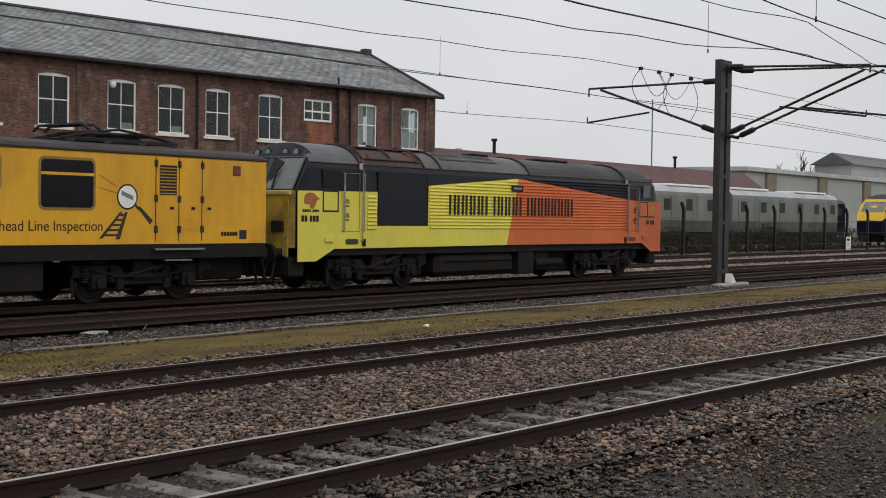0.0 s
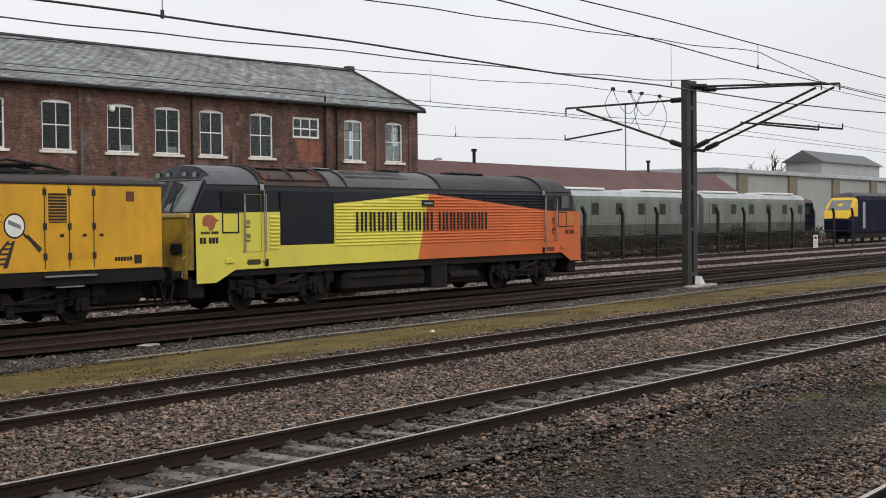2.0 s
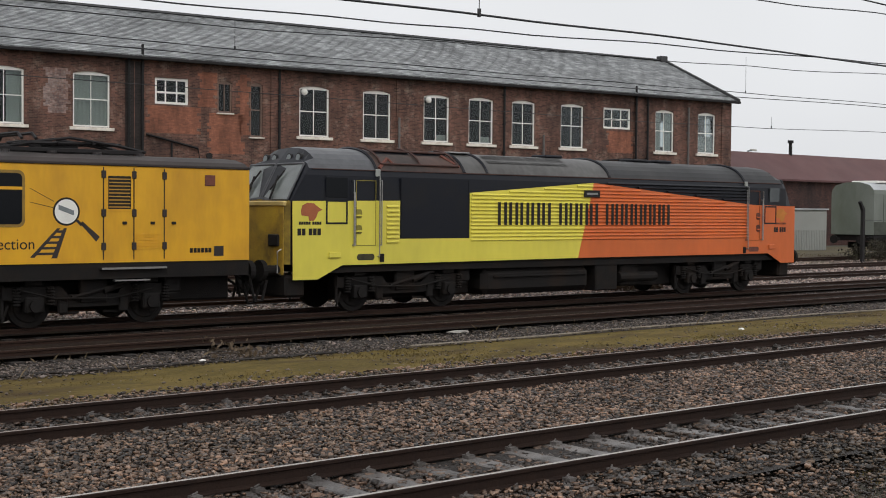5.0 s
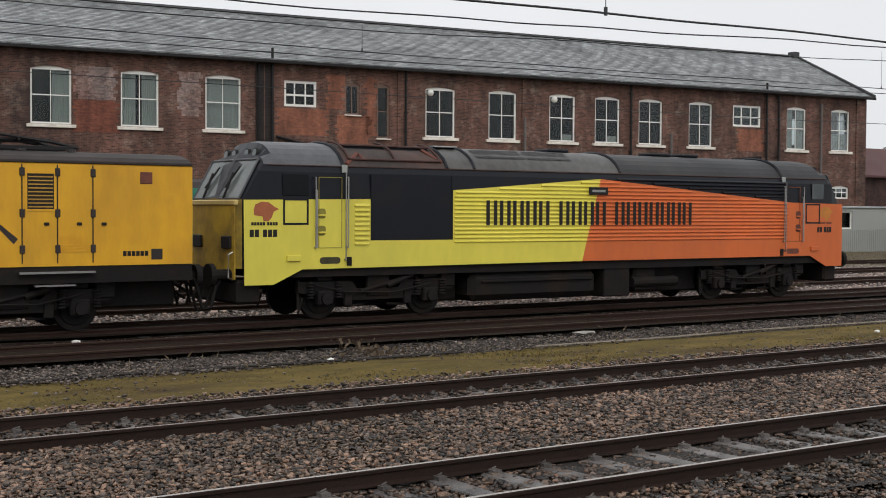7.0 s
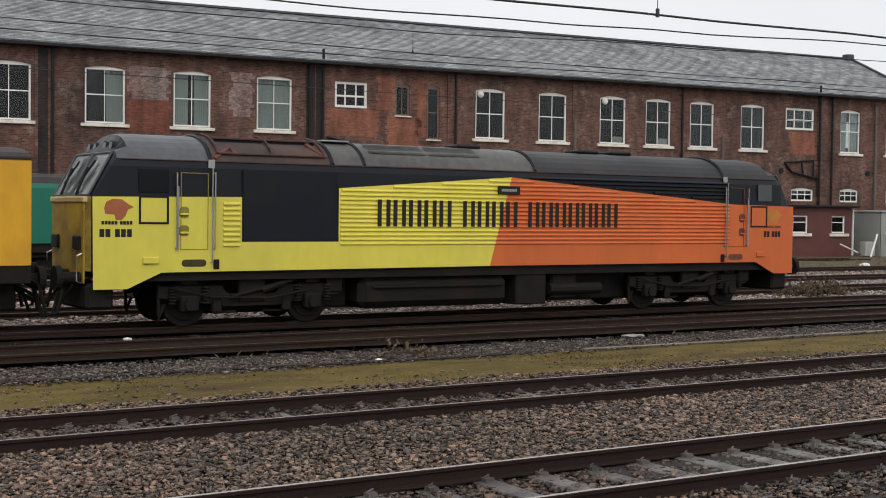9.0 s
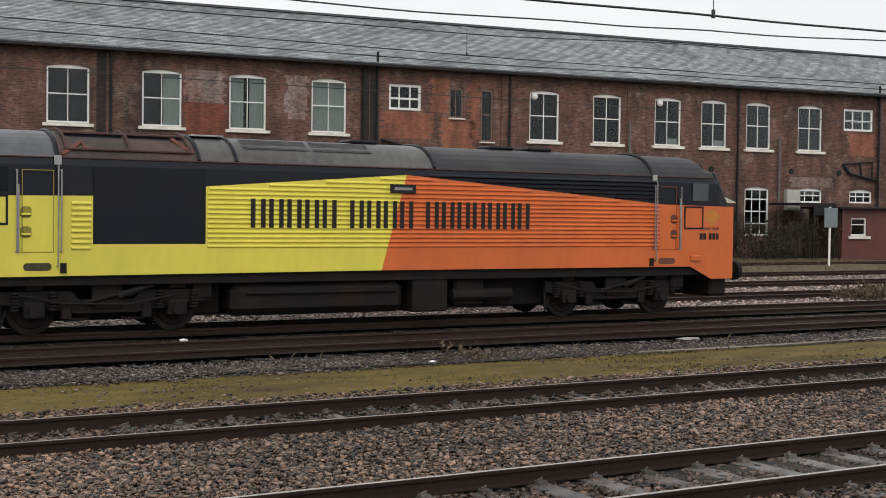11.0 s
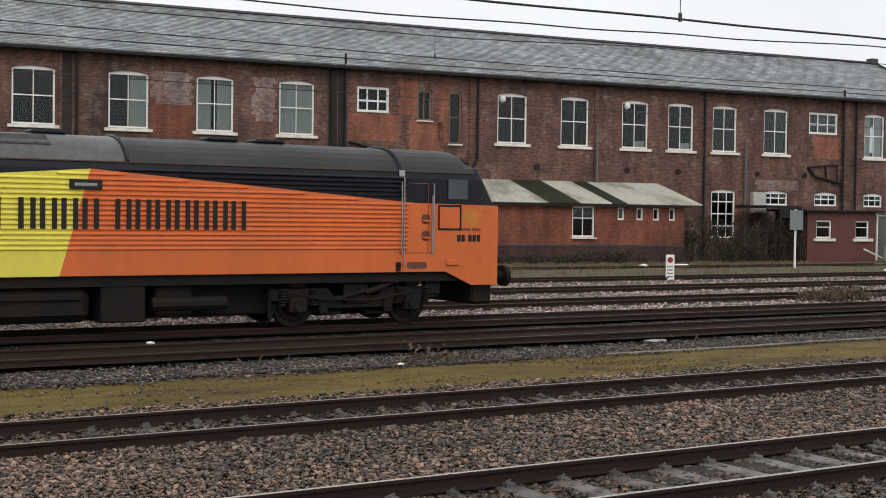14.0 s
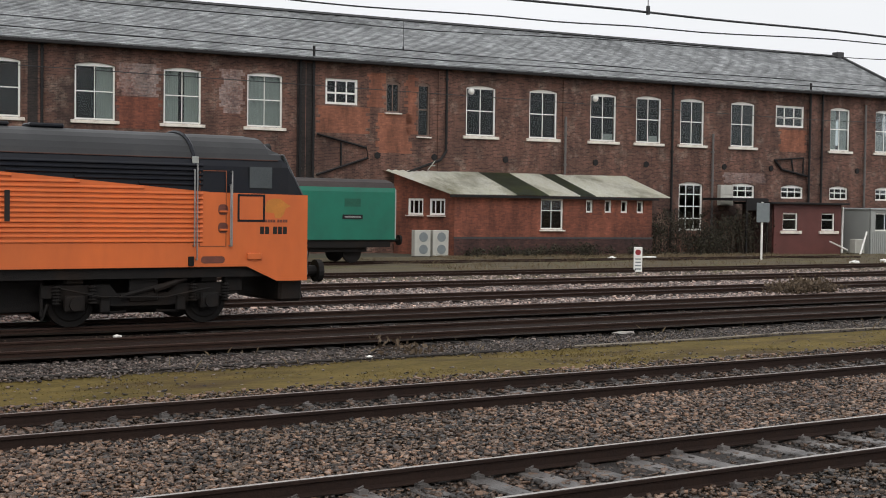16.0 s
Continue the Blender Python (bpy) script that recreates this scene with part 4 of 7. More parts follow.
# ---- red lean-to shed before the workshop ----
shed = thing("brick_lean_to", WB @ pose(0, -4.2, 0), "low red brick lean-to with a mossy corrugated roof", "shed")
part("front_wall", wall_bm(-7.3, 5.5, -0.25, 3.25, [(-1.95, -0.5, 1.38, 3.08)] + [(s, s + 0.46, 2.35, 3.05) for s in (1.0, 2.25, 3.35, 4.45)], 0.25), M_BRICK_RED, shed)
part("plinth", boxes((-7.32, 5.52, -0.03, -0.003, -0.3, 0.85)), M_BRICK_DARK, shed, "sooty brick plinth")
part("plinth_course", boxes((-7.34, 5.54, -0.05, -0.003, 0.86, 0.96)), M_LEAD, shed, "dark blue brick course")
SPLAY = math.degrees(math.atan2(1.75, 3.95))
SIDE_LEN = math.hypot(1.75, 3.95)
side_at = pose(-7.3, 0, 0, 0, 0, -90 + SPLAY)
side = part("side_wall", wall_bm(-SIDE_LEN, 0, -0.25, 3.2, [(-1.75, -0.65, 2.1, 3.0), (-3.3, -2.2, 2.1, 3.0)], 0.25), M_BRICK_RED, shed)
side.matrix_basis = side_at
bm = bmesh.new()
prism(bm, [(-SIDE_LEN, 3.2), (0, 3.2), (-SIDE_LEN, 4.4)], 0.0, 0.25)
s2 = part("side_wall_top", bm, M_BRICK_RED, shed)
s2.matrix_basis = side_at
part("end_wall", boxes((5.25, 5.5, 0.26, 4.1, -0.25, 3.2)), M_BRICK_RED, shed)
w = sash_window(shed, -1.95, -0.5, 1.38, 3.08, arched=False, bars=(1, 1), sill=True, mid=0.62, jut=0.09)
for s in (1.0, 2.25, 3.35, 4.45):
    sash_window(shed, s, s + 0.46, 2.35, 3.05, arched=False, bars=(0, 0), sill=False, white=0.06)
for a in (-1.75, -3.3):
    w = sash_window(shed, 0, 1.1, 0, 0.9, arched=False, bars=(2, 0), sill=True, white=0.08, jut=0.06)
    w.matrix_basis = side_at @ pose(a, 0.04, 2.1)
roof_len = math.hypot(4.7, 1.35)
roof_tilt = math.degrees(math.atan2(1.35, 4.7))
cut = 0
x = -7.8
rr = random.Random(5)
while x < 5.8:
    bm = bmesh.new()
    wv = 1.02
    n = 14
    top = []
    for j in (0, 1):
        top.append([bm.verts.new((x + wv * i / n, j * roof_len, 0.03 * math.cos(i / n * math.pi * 2 * 7) + 0.03)) for i in range(n + 1)])
    for i in range(n):
        bm.faces.new((top[0][i], top[0][i + 1], top[1][i + 1], top[1][i]))
    ext = bmesh.ops.solidify(bm, geom=bm.faces[:], thickness=0.02)
    if cut == 0:
        for v in bm.verts:
            if v.co.y > roof_len * 0.5:
                v.co.x -= 1.95 * (1 - (v.co.x - x) / wv)
    ob = part("roof_sheet", bm, M_FIBREGLASS if cut in (4, 5, 8) else M_MOSSROOF, shed, "corrugated roof sheet")
    ob.matrix_basis = pose(0, -0.4, 3.22, roof_tilt)
    cut += 1
    x += 1.02
part("fascia", boxes((-7.75, 5.75, -0.38, -0.34, 3.08, 3.22), bevel=0.01), M_IRON, shed, "dark gutter")

# flat-roofed red cabin
cabin = thing("red_cabin", WB @ pose(0, -4.0, 0), "small flat-roofed red painted cabin", "cabin")
part("front_wall", wall_bm(14.7, 20.1, -0.2, 3.0, [(15.4, 16.6, 1.4, 2.48), (18.5, 19.6, 1.4, 2.48)], 0.15), mat("cabin_red_boards", (0.135, 0.043, 0.036), (0.1, 0.034, 0.03), 1.2, 0.6, stain=(0.06, 0.026, 0.022), stain_amt=0.5), cabin)
for x in (14.7, 19.95):
    part("side_wall", boxes((x, x + 0.15, 0.16, 3.0, -0.2, 3.0)), M_BRICK_DARK, cabin)
part("roof", boxes((14.2, 20.5, -0.35, 3.2, 3.004, 3.14), bevel=0.02), M_IRON, cabin, "black felt flat roof")
for a, b in ((15.4, 16.6), (18.5, 19.6)):
    sash_window(cabin, a, b, 1.4, 2.48, arched=False, bars=(0, 1), sill=True, mid=0.62)
bm = bmesh.new()
box(bm, 12.9, 14.6, 0.4, 0.5, 2.6, 3.3)
box(bm, 11.9, 14.6, 0.5, 3.4, 3.2, 3.35)
for s in (12.9, 14.5):
    box(bm, s, s + 0.1, 0.4, 0.5, -0.1, 2.6)
part("porch", bm, M_IRON, cabin, "dark open porch")

# pale cabin by the workshop end
pale = thing("pale_cabin", WB @ pose(22.2, -4.4, 0), "pale sheet-metal cabin with a dark window", "cabin")
part("shell", wall_bm(0, 13.0, -0.2, 2.75, [(0.4, 2.2, 1.4, 2.55), (7.4, 9.2, 1.4, 2.55)], 0.1), M_PALECLAD, pale)
part("side_wall", boxes((0, 0.1, 0.11, 2.4, -0.2, 2.75), (12.9, 13.0, 0.11, 2.4, -0.2, 2.75), (0.11, 12.89, 2.3, 2.4, -0.2, 2.75)), M_PALECLAD, pale)
part("roof", boxes((-0.1, 13.1, -0.12, 2.5, 2.754, 2.86), bevel=0.02), M_PALEROOF, pale, "flat metal roof")
bm = bmesh.new()
for i in range(76):
    box(bm, 0.02 + i * 0.17, 0.08 + i * 0.17, -0.03, -0.002, -0.2, 1.35)
part("ribs", bm, M_PALECLAD, pale, "pressed ribs")
for a in (0.4, 7.4):
    sash_window(pale, a, a + 1.8, 1.4, 2.55, arched=False, bars=(1, 0), sill=False)


# ---- the train ----
def wheel_bm(r=0.48, wdt=0.13):
    bm = bmesh.new()
    rot = Matrix.Rotation(radians(90), 4, "X")
    bmesh.ops.create_cone(bm, cap_ends=True, segments=28, radius1=r, radius2=r - 0.01, depth=wdt, matrix=rot)
    bmesh.ops.create_cone(bm, cap_ends=True, segments=28, radius1=r * 0.78, radius2=r * 0.7, depth=0.03, matrix=Matrix.Translation((0, -wdt / 2 - 0.01, 0)) @ rot)
    bmesh.ops.create_cone(bm, cap_ends=True, segments=16, radius1=0.12, radius2=0.1, depth=0.1, matrix=Matrix.Translation((0, -wdt / 2 - 0.05, 0)) @ rot)
    for k in range(4):
        a = k * math.pi / 2
        box(bm, math.cos(a) * 0.25 - 0.03, math.cos(a) * 0.25 + 0.03, -wdt / 2 - 0.04, -wdt / 2 - 0.02, math.sin(a) * 0.25 - 0.03, math.sin(a) * 0.25 + 0.03)
    return bm


WHEELS = []


def wheels(parent, xs, r):
    src = None
    for x in xs:
        for y in (-0.79, 0.79):
            m = pose(x, y, r, 0, 0, 0 if y < 0 else 180)
            if src is None:
                src = part("wheel", wheel_bm(r), M_UNDER, parent, "grimy steel wheel")
                src.matrix_basis = m
                ob = src
            else:
                ob = share("wheel", src, parent, m)
            WHEELS.append((ob, x, y, r))


def bogie(parent, cx, base, r):
    for s in (-1, 1):
        y = s * 1.02
        bm = bmesh.new()
        prism(bm, [(cx - base - 0.65, 0.62), (cx - base - 0.65, 0.86), (cx - 0.7, 0.86), (cx - 0.55, 0.68), (cx + 0.55, 0.68), (cx + 0.7, 0.86), (cx + base + 0.65, 0.86), (cx + base + 0.65, 0.62),
                   (cx + base - 0.2, 0.52), (cx + 0.6, 0.42), (cx - 0.6, 0.42), (cx - base + 0.2, 0.52)], y - 0.07, y + 0.07)
        part("bogie_frame", bm, M_UNDER, parent, "grimy bogie side frame")
        for wx in (cx - base, cx + base):
            bm = bmesh.new()
            box(bm, wx - 0.2, wx + 0.2, y + s * 0.08 - 0.1, y + s * 0.08 + 0.1, 0.33, 0.66, bevel=0.03)
            tube(bm, (wx, y + s * 0.12, 0.48), (wx, y + s * 0.24, 0.48), 0.13, 12)
            part("axle_box", bm, M_UNDER, parent, "oily axle box")
            for d in (-0.36, 0.36):
                bm = bmesh.new()
                lathe(bm, (wx + d, y + s * 0.1, 0.48), (wx + d, y + s * 0.1, 0.86), [(k / 24, 0.09 if k % 4 in (1, 2) else 0.06) for k in range(25)])
                part("coil_spring", bm, M_UNDER, parent, "coil spring")
        bm = bmesh.new()
        tube(bm, (cx - 0.5, y + s * 0.14, 0.62), (cx + 0.9, y + s * 0.14, 0.95), 0.045, 8)
        tube(bm, (cx + 0.2, y + s * 0.14, 0.74), (cx + 0.7, y + s * 0.14, 0.9), 0.07, 8)
        box(bm, cx - 0.3, cx + 0.3, y + s * 0.05 - 0.06, y + s * 0.05 + 0.12 * max(s, 0) + 0.06, 0.5, 1.0, bevel=0.02)
        part("damper", bm, M_UNDER, parent, "suspension damper")
        for d in (-base + 0.62, base - 0.62):
            bm = bmesh.new()
            box(bm, cx + d - 0.1, cx + d + 0.1, y - 0.12, y - 0.02, 0.3, 0.62, bevel=0.02)
            tube(bm, (cx + d, y - s * 0.05, 0.28), (cx + d * 0.4, y - s * 0.05, 0.3), 0.03, 6)
            part("brake_gear", bm, M_UNDER, parent, "grimy brake hanger and rod")
        for wx in (cx - base, cx + base):
            part("spring_cap", boxes((wx - 0.18, wx + 0.18, y + s * 0.02 - 0.1, y + s * 0.02 + 0.1, 0.88, 1.08), bevel=0.02), M_UNDER, parent)
        bm = bmesh.new()
        box(bm, cx + base + 0.35, cx + base + 0.75, y - 0.1, y + 0.1, 0.66, 1.02, bevel=0.03)
        part("sand_box", bm, M_UNDER, parent, "dark sand box")
        bm = bmesh.new()
        poly_tube(bm, [(cx - base - 0.3, y + s * 0.17, 0.8), (cx - 0.9, y + s * 0.17, 0.62), (cx + 0.4, y + s * 0.17, 0.58), (cx + base, y + s * 0.19, 0.76)], 0.022, 6)
        part("brake_pipe", bm, M_UNDER, parent, "bogie air pipe")
        bm = bmesh.new()
        tube(bm, (cx - base - 0.5, y, 0.5), (cx - base - 0.62, y, 0.16), 0.03, 6)
        tube(bm, (cx - base - 0.62, y, 0.9), (cx - base - 0.62, y, 0.25), 0.04, 6)
        part("sand_pipe", bm, M_UNDER, parent)


loco = thing("locomotive", pose(0, TRACK_D, 0), "yellow, orange and black diesel locomotive with ribbed sides", "locomotive")
FULL = [(1.33, 1.2), (1.33, 2.66), (1.30, 3.3), (1.24, 3.46), (1.17, 3.57), (1.05, 3.70), (0.88, 3.82), (0.68, 3.91), (0.45, 3.97), (0.22, 4.0), (0, 4.01)]
STATIONS = [(-9.87, 1.12, 2.60), (-9.80, 1.26, 2.66), (-9.42, 1.32, 3.36), (-9.28, 1.325, 3.56), (-9.02, 1.33, 3.86), (-8.82, 1.33, 3.96), (-8.5, 1.33, 9), (-7.3, 1.33, 9),
            (7.3, 1.33, 9), (8.5, 1.33, 9), (8.82, 1.33, 3.96), (9.02, 1.33, 3.86), (9.28, 1.325, 3.56), (9.42, 1.32, 3.36), (9.80, 1.26, 2.66), (9.87, 1.12, 2.60)]


def loft(stations, full, zcut=None):
    bm = bmesh.new()
    rings = []
    for x, hw, top in stations:
        k = hw / full[0][0]
        ring = []
        half = [(y * k, min(z, top + 0.012 * i) if z > top else z) for i, (y, z) in enumerate(full)]
        for y, z in half:
            ring.append((-y, z))
        for y, z in half[-2::-1]:
            ring.append((y, z))
        rings.append([bm.verts.new((x, y, z)) for y, z in ring])
    for a, b in zip(rings, rings[1:]):
        for i in range(len(a) - 1):
            bm.faces.new((a[i], b[i], b[i + 1], a[i + 1]))
        bm.faces.new((a[-1], b[-1], b[0], a[0]))
    bm.faces.new(rings[0])
    bm.faces.new(rings[-1][::-1])
    bmesh.ops.recalc_face_normals(bm, faces=bm.faces)
    return bm


bm = loft(STATIONS, FULL)
for f in bm.faces:
    c = f.calc_center_median()
    if f.normal.z > 0.3 and c.z > 3.4:
        f.material_index = 2 if c.x < -7.3 else 1
    if abs(f.normal.x) > 0.4 and c.z > 2.6:
        f.material_index = 0
    if abs(f.normal.x) > 0.4 and c.z < 2.7:
        f.material_index = 3
# yellow darkened for the shade on the nose corners as well as for grime
M_NOSE = mat("grimy_shaded_nose_yellow", (0.42, 0.29, 0.035), (0.25, 0.165, 0.03), 2.5, 0.6, fine=9, stain=(0.05, 0.035, 0.02), stain_amt=0.8)
body = part("body", bm, [M_BLACK, M_ROOFGREY, M_CABGREY, M_NOSE], loco, "black upper bodyside and roof")
YEL = [(-9.78, 0.84), (-9.09, 0.84), (-8.38, 1.16), (-0.31, 1.2), (0.29, 3.3), (-4.34, 2.95), (-4.34, 1.78), (-6.63, 1.78), (-6.63, 2.72), (-9.8, 2.68)]
ORA = [(-0.31, 1.2), (8.45, 1.2), (9.15, 0.88), (9.87, 0.88), (9.87, 2.72), (7.64, 2.75), (0.29, 3.3)]
for s in (-1, 1):
    for pts, m, nm in ((YEL, M_YELLOW, "yellow"), (ORA, M_ORANGE, "orange")):
        bm = bmesh.new()
        prism(bm, pts, s * 1.331, s * 1.342)
        part("side_panel", bm, m, loco, nm + " painted body panel")
SIDE = -1.342


def xb(z):
    return -0.31 + (z - 1.2) * 0.6 / 2.1


def x_top(z):
    """Right end of the orange at height z."""
    return 7.45 if z < 2.74 else 0.29 + (3.3 - z) * (7.64 - 0.29) / 0.55


def x_left(z):
    return -4.3 if z < 2.93 else -4.34 + (z - 2.95) * 4.63 / 0.35


k = 0
z = 1.70
while z < 3.28:
    for x0, x1, m in ((max(-4.3, x_left(z + 0.08)), min(xb(z), 7.4), M_YELLOW), (xb(z), min(7.45, x_top(z + 0.08)), M_ORANGE), (min(7.45, x_top(z - 0.01)), 7.45, M_BLACK)):
        if x1 - x0 > 0.1:
            bm = bmesh.new()
            prism_x(bm, [(SIDE - 0.028, z + 0.018), (SIDE + 0.002, z), (SIDE + 0.002, z + 0.07), (SIDE - 0.028, z + 0.035)], x0, x1)
            part("louvre_slat", bm, m, loco)
    z += 0.098
for i in range(9):
    z = 1.68 + i * 0.108
    bm = bmesh.new()
    prism_x(bm, [(SIDE - 0.035, z + 0.01), (SIDE + 0.002, z), (SIDE + 0.002, z + 0.075), (SIDE - 0.035, z + 0.03)], -7.05, -6.68)
    part("louvre_slat", bm, M_YELLOW, loco)
part("grille_panel", boxes((-6.62, -4.36, -1.345, -1.332, 1.8, 3.28)), M_BLACK, loco, "matt black intake grille")
bm = bmesh.new()
for x in (-6.6, -4.4):
    box(bm, x, x + 0.02, -1.352, -1.345, 1.82, 3.26)
part("grille_frame", bm, M_BLACK, loco, "black grille uprights")

# big lettering as plain bars, one pair a letter
def letters(x0, x1, z0, z1, words, parent, m, y, stroke=0.1):
    n = sum(words) + 0.6 * (len(words) - 1)
    pitch = (x1 - x0) / n
    x = x0
    for wd in words:
        for i in range(wd):
            bm = bmesh.new()
            wdt = pitch * 0.80
            t = wdt * stroke * 3.1
            box(bm, x, x + t, y - 0.006, y, z0, z1)
            box(bm, x + wdt - t, x + wdt, y - 0.006, y, z0, z1)
            part("letter_bar", bm, m, parent)
            x += pitch
        x += 0.6 * pitch


letters(-3.38, 3.62, 2.12, 2.72, (5, 4, 7), loco, M_INK, SIDE - 0.029)
letters(-9.66, -8.98, 1.88, 2.04, (2, 3), loco, M_INK, SIDE, 0.16)
letters(8.75, 9.4, 1.88, 2.04, (2, 3), loco, M_INK, SIDE, 0.16)
letters(-9.62, -8.98, 2.13, 2.2, (5, 4), loco, M_INK, SIDE, 0.16)
letters(8.8, 9.4, 2.13, 2.19, (5, 4), loco, M_RUST_SHADE, SIDE, 0.16)
for x, m in ((-9.58, mat("emblem_rust", (0.42, 0.12, 0.045), None, 5, 0.5)), (8.85, mat("logo_ochre", (0.6, 0.22, 0.03), None, 5, 0.5))):
    bm = bmesh.new()
    prism(bm, [(x + px_ * 0.62, 2.22 + pz * 0.42) for px_, pz in ((0.02, 0.55), (0.08, 0.85), (0.3, 1.0), (0.6, 0.98), (0.82, 0.75), (1.0, 0.62), (0.8, 0.5), (0.72, 0.2), (0.6, 0.0), (0.4, 0.0), (0.36, 0.25), (0.05, 0.3))], SIDE - 0.005, SIDE)
    part("emblem", bm, m, loco, "plain rust-red shape")
plate = part("nameplate", boxes((-0.14, 0.5, SIDE - 0.06, SIDE - 0.028, 2.89, 3.09), bevel=0.008), M_IRON, loco, "small dark nameplate")
part("plate_bar", boxes((-0.04, 0.4, SIDE - 0.063, SIDE - 0.06, 2.96, 3.02)), M_STEEL, plate)

# cab ends
# pale base colour stands in for sky mirrored in the windscreen
M_SCREEN = mat("windscreen_sky_sheen", (0.33, 0.365, 0.355), (0.22, 0.245, 0.24), 1.5, 0.06, spec=0.9)
M_SCREEN.node_tree.nodes["Principled BSDF"].inputs["IOR"].default_value = 1.9
# darker yellows that paint the shade inside the step recesses and slots
M_FOOT_SHADE = mat("recess_shade_olive", (0.3, 0.26, 0.035), (0.16, 0.135, 0.02), 6, 0.6)
M_SLOT_SHADE = mat("slot_shade_olive", (0.06, 0.05, 0.015), (0.03, 0.026, 0.012), 6, 0.7)
for e, m, px in ((-1, M_YELLOW, "yellow"), (1, M_ORANGE, "orange")):
    def ex(x):
        return e * x

    def ebox(bm, x0, x1, *r, **k):
        return box(bm, min(e * x0, e * x1), max(e * x0, e * x1), *r, **k)
    bm = bmesh.new()
    ebox(bm, 9.87, 9.9, -1.1, 1.1, 0.95, 2.58, bevel=0.01)
    part("front_panel", bm, mat("warning_yellow_front", (0.62, 0.40, 0.03), (0.34, 0.2, 0.03), 2, 0.6, stain=(0.07, 0.045, 0.025), stain_amt=0.95), loco, "grimy yellow front panel")
    bm = bmesh.new()
    ebox(bm, 9.80, 9.93, -1.16, 1.16, 2.56, 2.68, bevel=0.02)
    part("nose_ledge", bm, mat("cream_ledge", (0.66, 0.5, 0.2), (0.5, 0.36, 0.12), 3, 0.5), loco, "pale yellow ledge under the windscreen")
    for y in (-1.17, 0.04):
        bm = bmesh.new()
        vs = [bm.verts.new(c) for c in ((e * 9.83, y, 2.72), (e * 9.83, y + 1.13, 2.72), (e * 9.36, y + 1.13, 3.56), (e * 9.36, y, 3.56))]
        bm.faces.new(vs if e > 0 else vs[::-1])
        bmesh.ops.solidify(bm, geom=bm.faces[:], thickness=0.03)
        glass = part("windscreen", bm, M_SCREEN, loco, "raked windscreen with the sky's reflection put into its grey-green colour")
        bm = bmesh.new()
        ring = [Vector((e * 9.835, y, 2.71)), Vector((e * 9.835, y + 1.13, 2.71)), Vector((e * 9.365, y + 1.13, 3.57)), Vector((e * 9.365, y, 3.57))]
        for p, q in zip(ring, ring[1:] + ring[:1]):
            tube(bm, p, q, 0.024, 6)
        part("screen_frame", bm, M_CABGREY, glass, "pale windscreen surround")
    for y in (-0.55, 0.5):
        bm = bmesh.new()
        tube(bm, (e * 9.5, y, 3.42), (e * 9.75, y + 0.25, 2.95), 0.022, 6)
        tube(bm, (e * 9.62, y + 0.1, 3.28), (e * 9.86, y + 0.1, 2.72), 0.028, 6)
        part("wiper", bm, M_IRON, loco, "black windscreen wiper")
    for y in (-0.72, -0.32, 0.32, 0.72):
        bm = bmesh.new()
        tube(bm, (e * 9.1, y, 3.70), (e * 9.24, y, 3.72), 0.115, 14)
        lamp = part("marker_light", bm, M_IRON, loco, "dark round headlight")
        bm = bmesh.new()
        tube(bm, (e * 9.24, y, 3.72), (e * 9.25, y, 3.722), 0.085, 14)
        part("lens", bm, M_SIGN, lamp, "grey glass lens")
    for y in (-0.75, 0.75):
        bm = bmesh.new()
        ebox(bm, 9.9, 9.96, y - 0.22, y + 0.22, 1.62, 1.9, bevel=0.02)
        part("headlight", bm, M_IRON, loco, "dark lamp housing")
        bm = bmesh.new()
        tube(bm, (e * 9.9, y * 1.15, 1.06), (e * 10.3, y * 1.15, 1.06), 0.12, 12)
        tube(bm, (e * 10.3, y * 1.15, 1.06), (e * 10.42, y * 1.15, 1.06), 0.25, 16)
        part("buffer", bm, M_UNDER, loco, "round black buffer")
        bm = bmesh.new()
        poly_tube(bm, [(e * 9.92, y * 1.4, 0.95), (e * 10.02, y * 1.4, 1.0), (e * 10.02, y * 1.4, 1.5), (e * 9.92, y * 1.4, 1.55)], 0.02, 6)
        part("handrail", bm, M_STEEL, loco)
    bm = bmesh.new()
    ebox(bm, 9.3, 9.86, -1.15, 1.15, 0.42, 0.95, bevel=0.06)
    ebox(bm, 9.88, 10.15, -0.2, 0.2, 0.85, 1.2, bevel=0.04)
    tube(bm, (e * 9.9, -0.4, 0.9), (e * 10.2, -0.45, 0.45), 0.03, 6)
    tube(bm, (e * 9.9, 0.4, 0.9), (e * 10.2, 0.45, 0.45), 0.03, 6)
    part("drawgear", bm, M_UNDER, loco, "black coupling, hoses and snow plough")
    # cab side: handrails, door, steps, window outline
    for hx, z0, z1 in ((8.08, 1.64, 3.18), (8.05, 1.64, 2.9), (7.31, 1.36, 3.3), (7.25, 1.64, 3.2)):
        bm = bmesh.new()
        tube(bm, (e * hx, SIDE - 0.07, z0), (e * hx, SIDE - 0.07, z1), 0.016, 6)
        for zz in (z0, z1):
            tube(bm, (e * hx, SIDE - 0.07, zz), (e * hx, SIDE + 0.01, zz), 0.02, 6)
        part("handrail", bm, M_STEEL, loco, "steel grab rail")
    xs = sorted((e * 7.38, e * 7.98))
    part("cab_door", frame_bm(xs[0], xs[1], 1.62, 3.2, 0.015, SIDE - 0.008, SIDE), mat("door_gap_" + px, (0.3, 0.25, 0.04) if e < 0 else (0.26, 0.07, 0.02), None, 5, 0.6), loco, "seam of the cab door")
    xs = sorted((e * 8.23, e * 8.86))
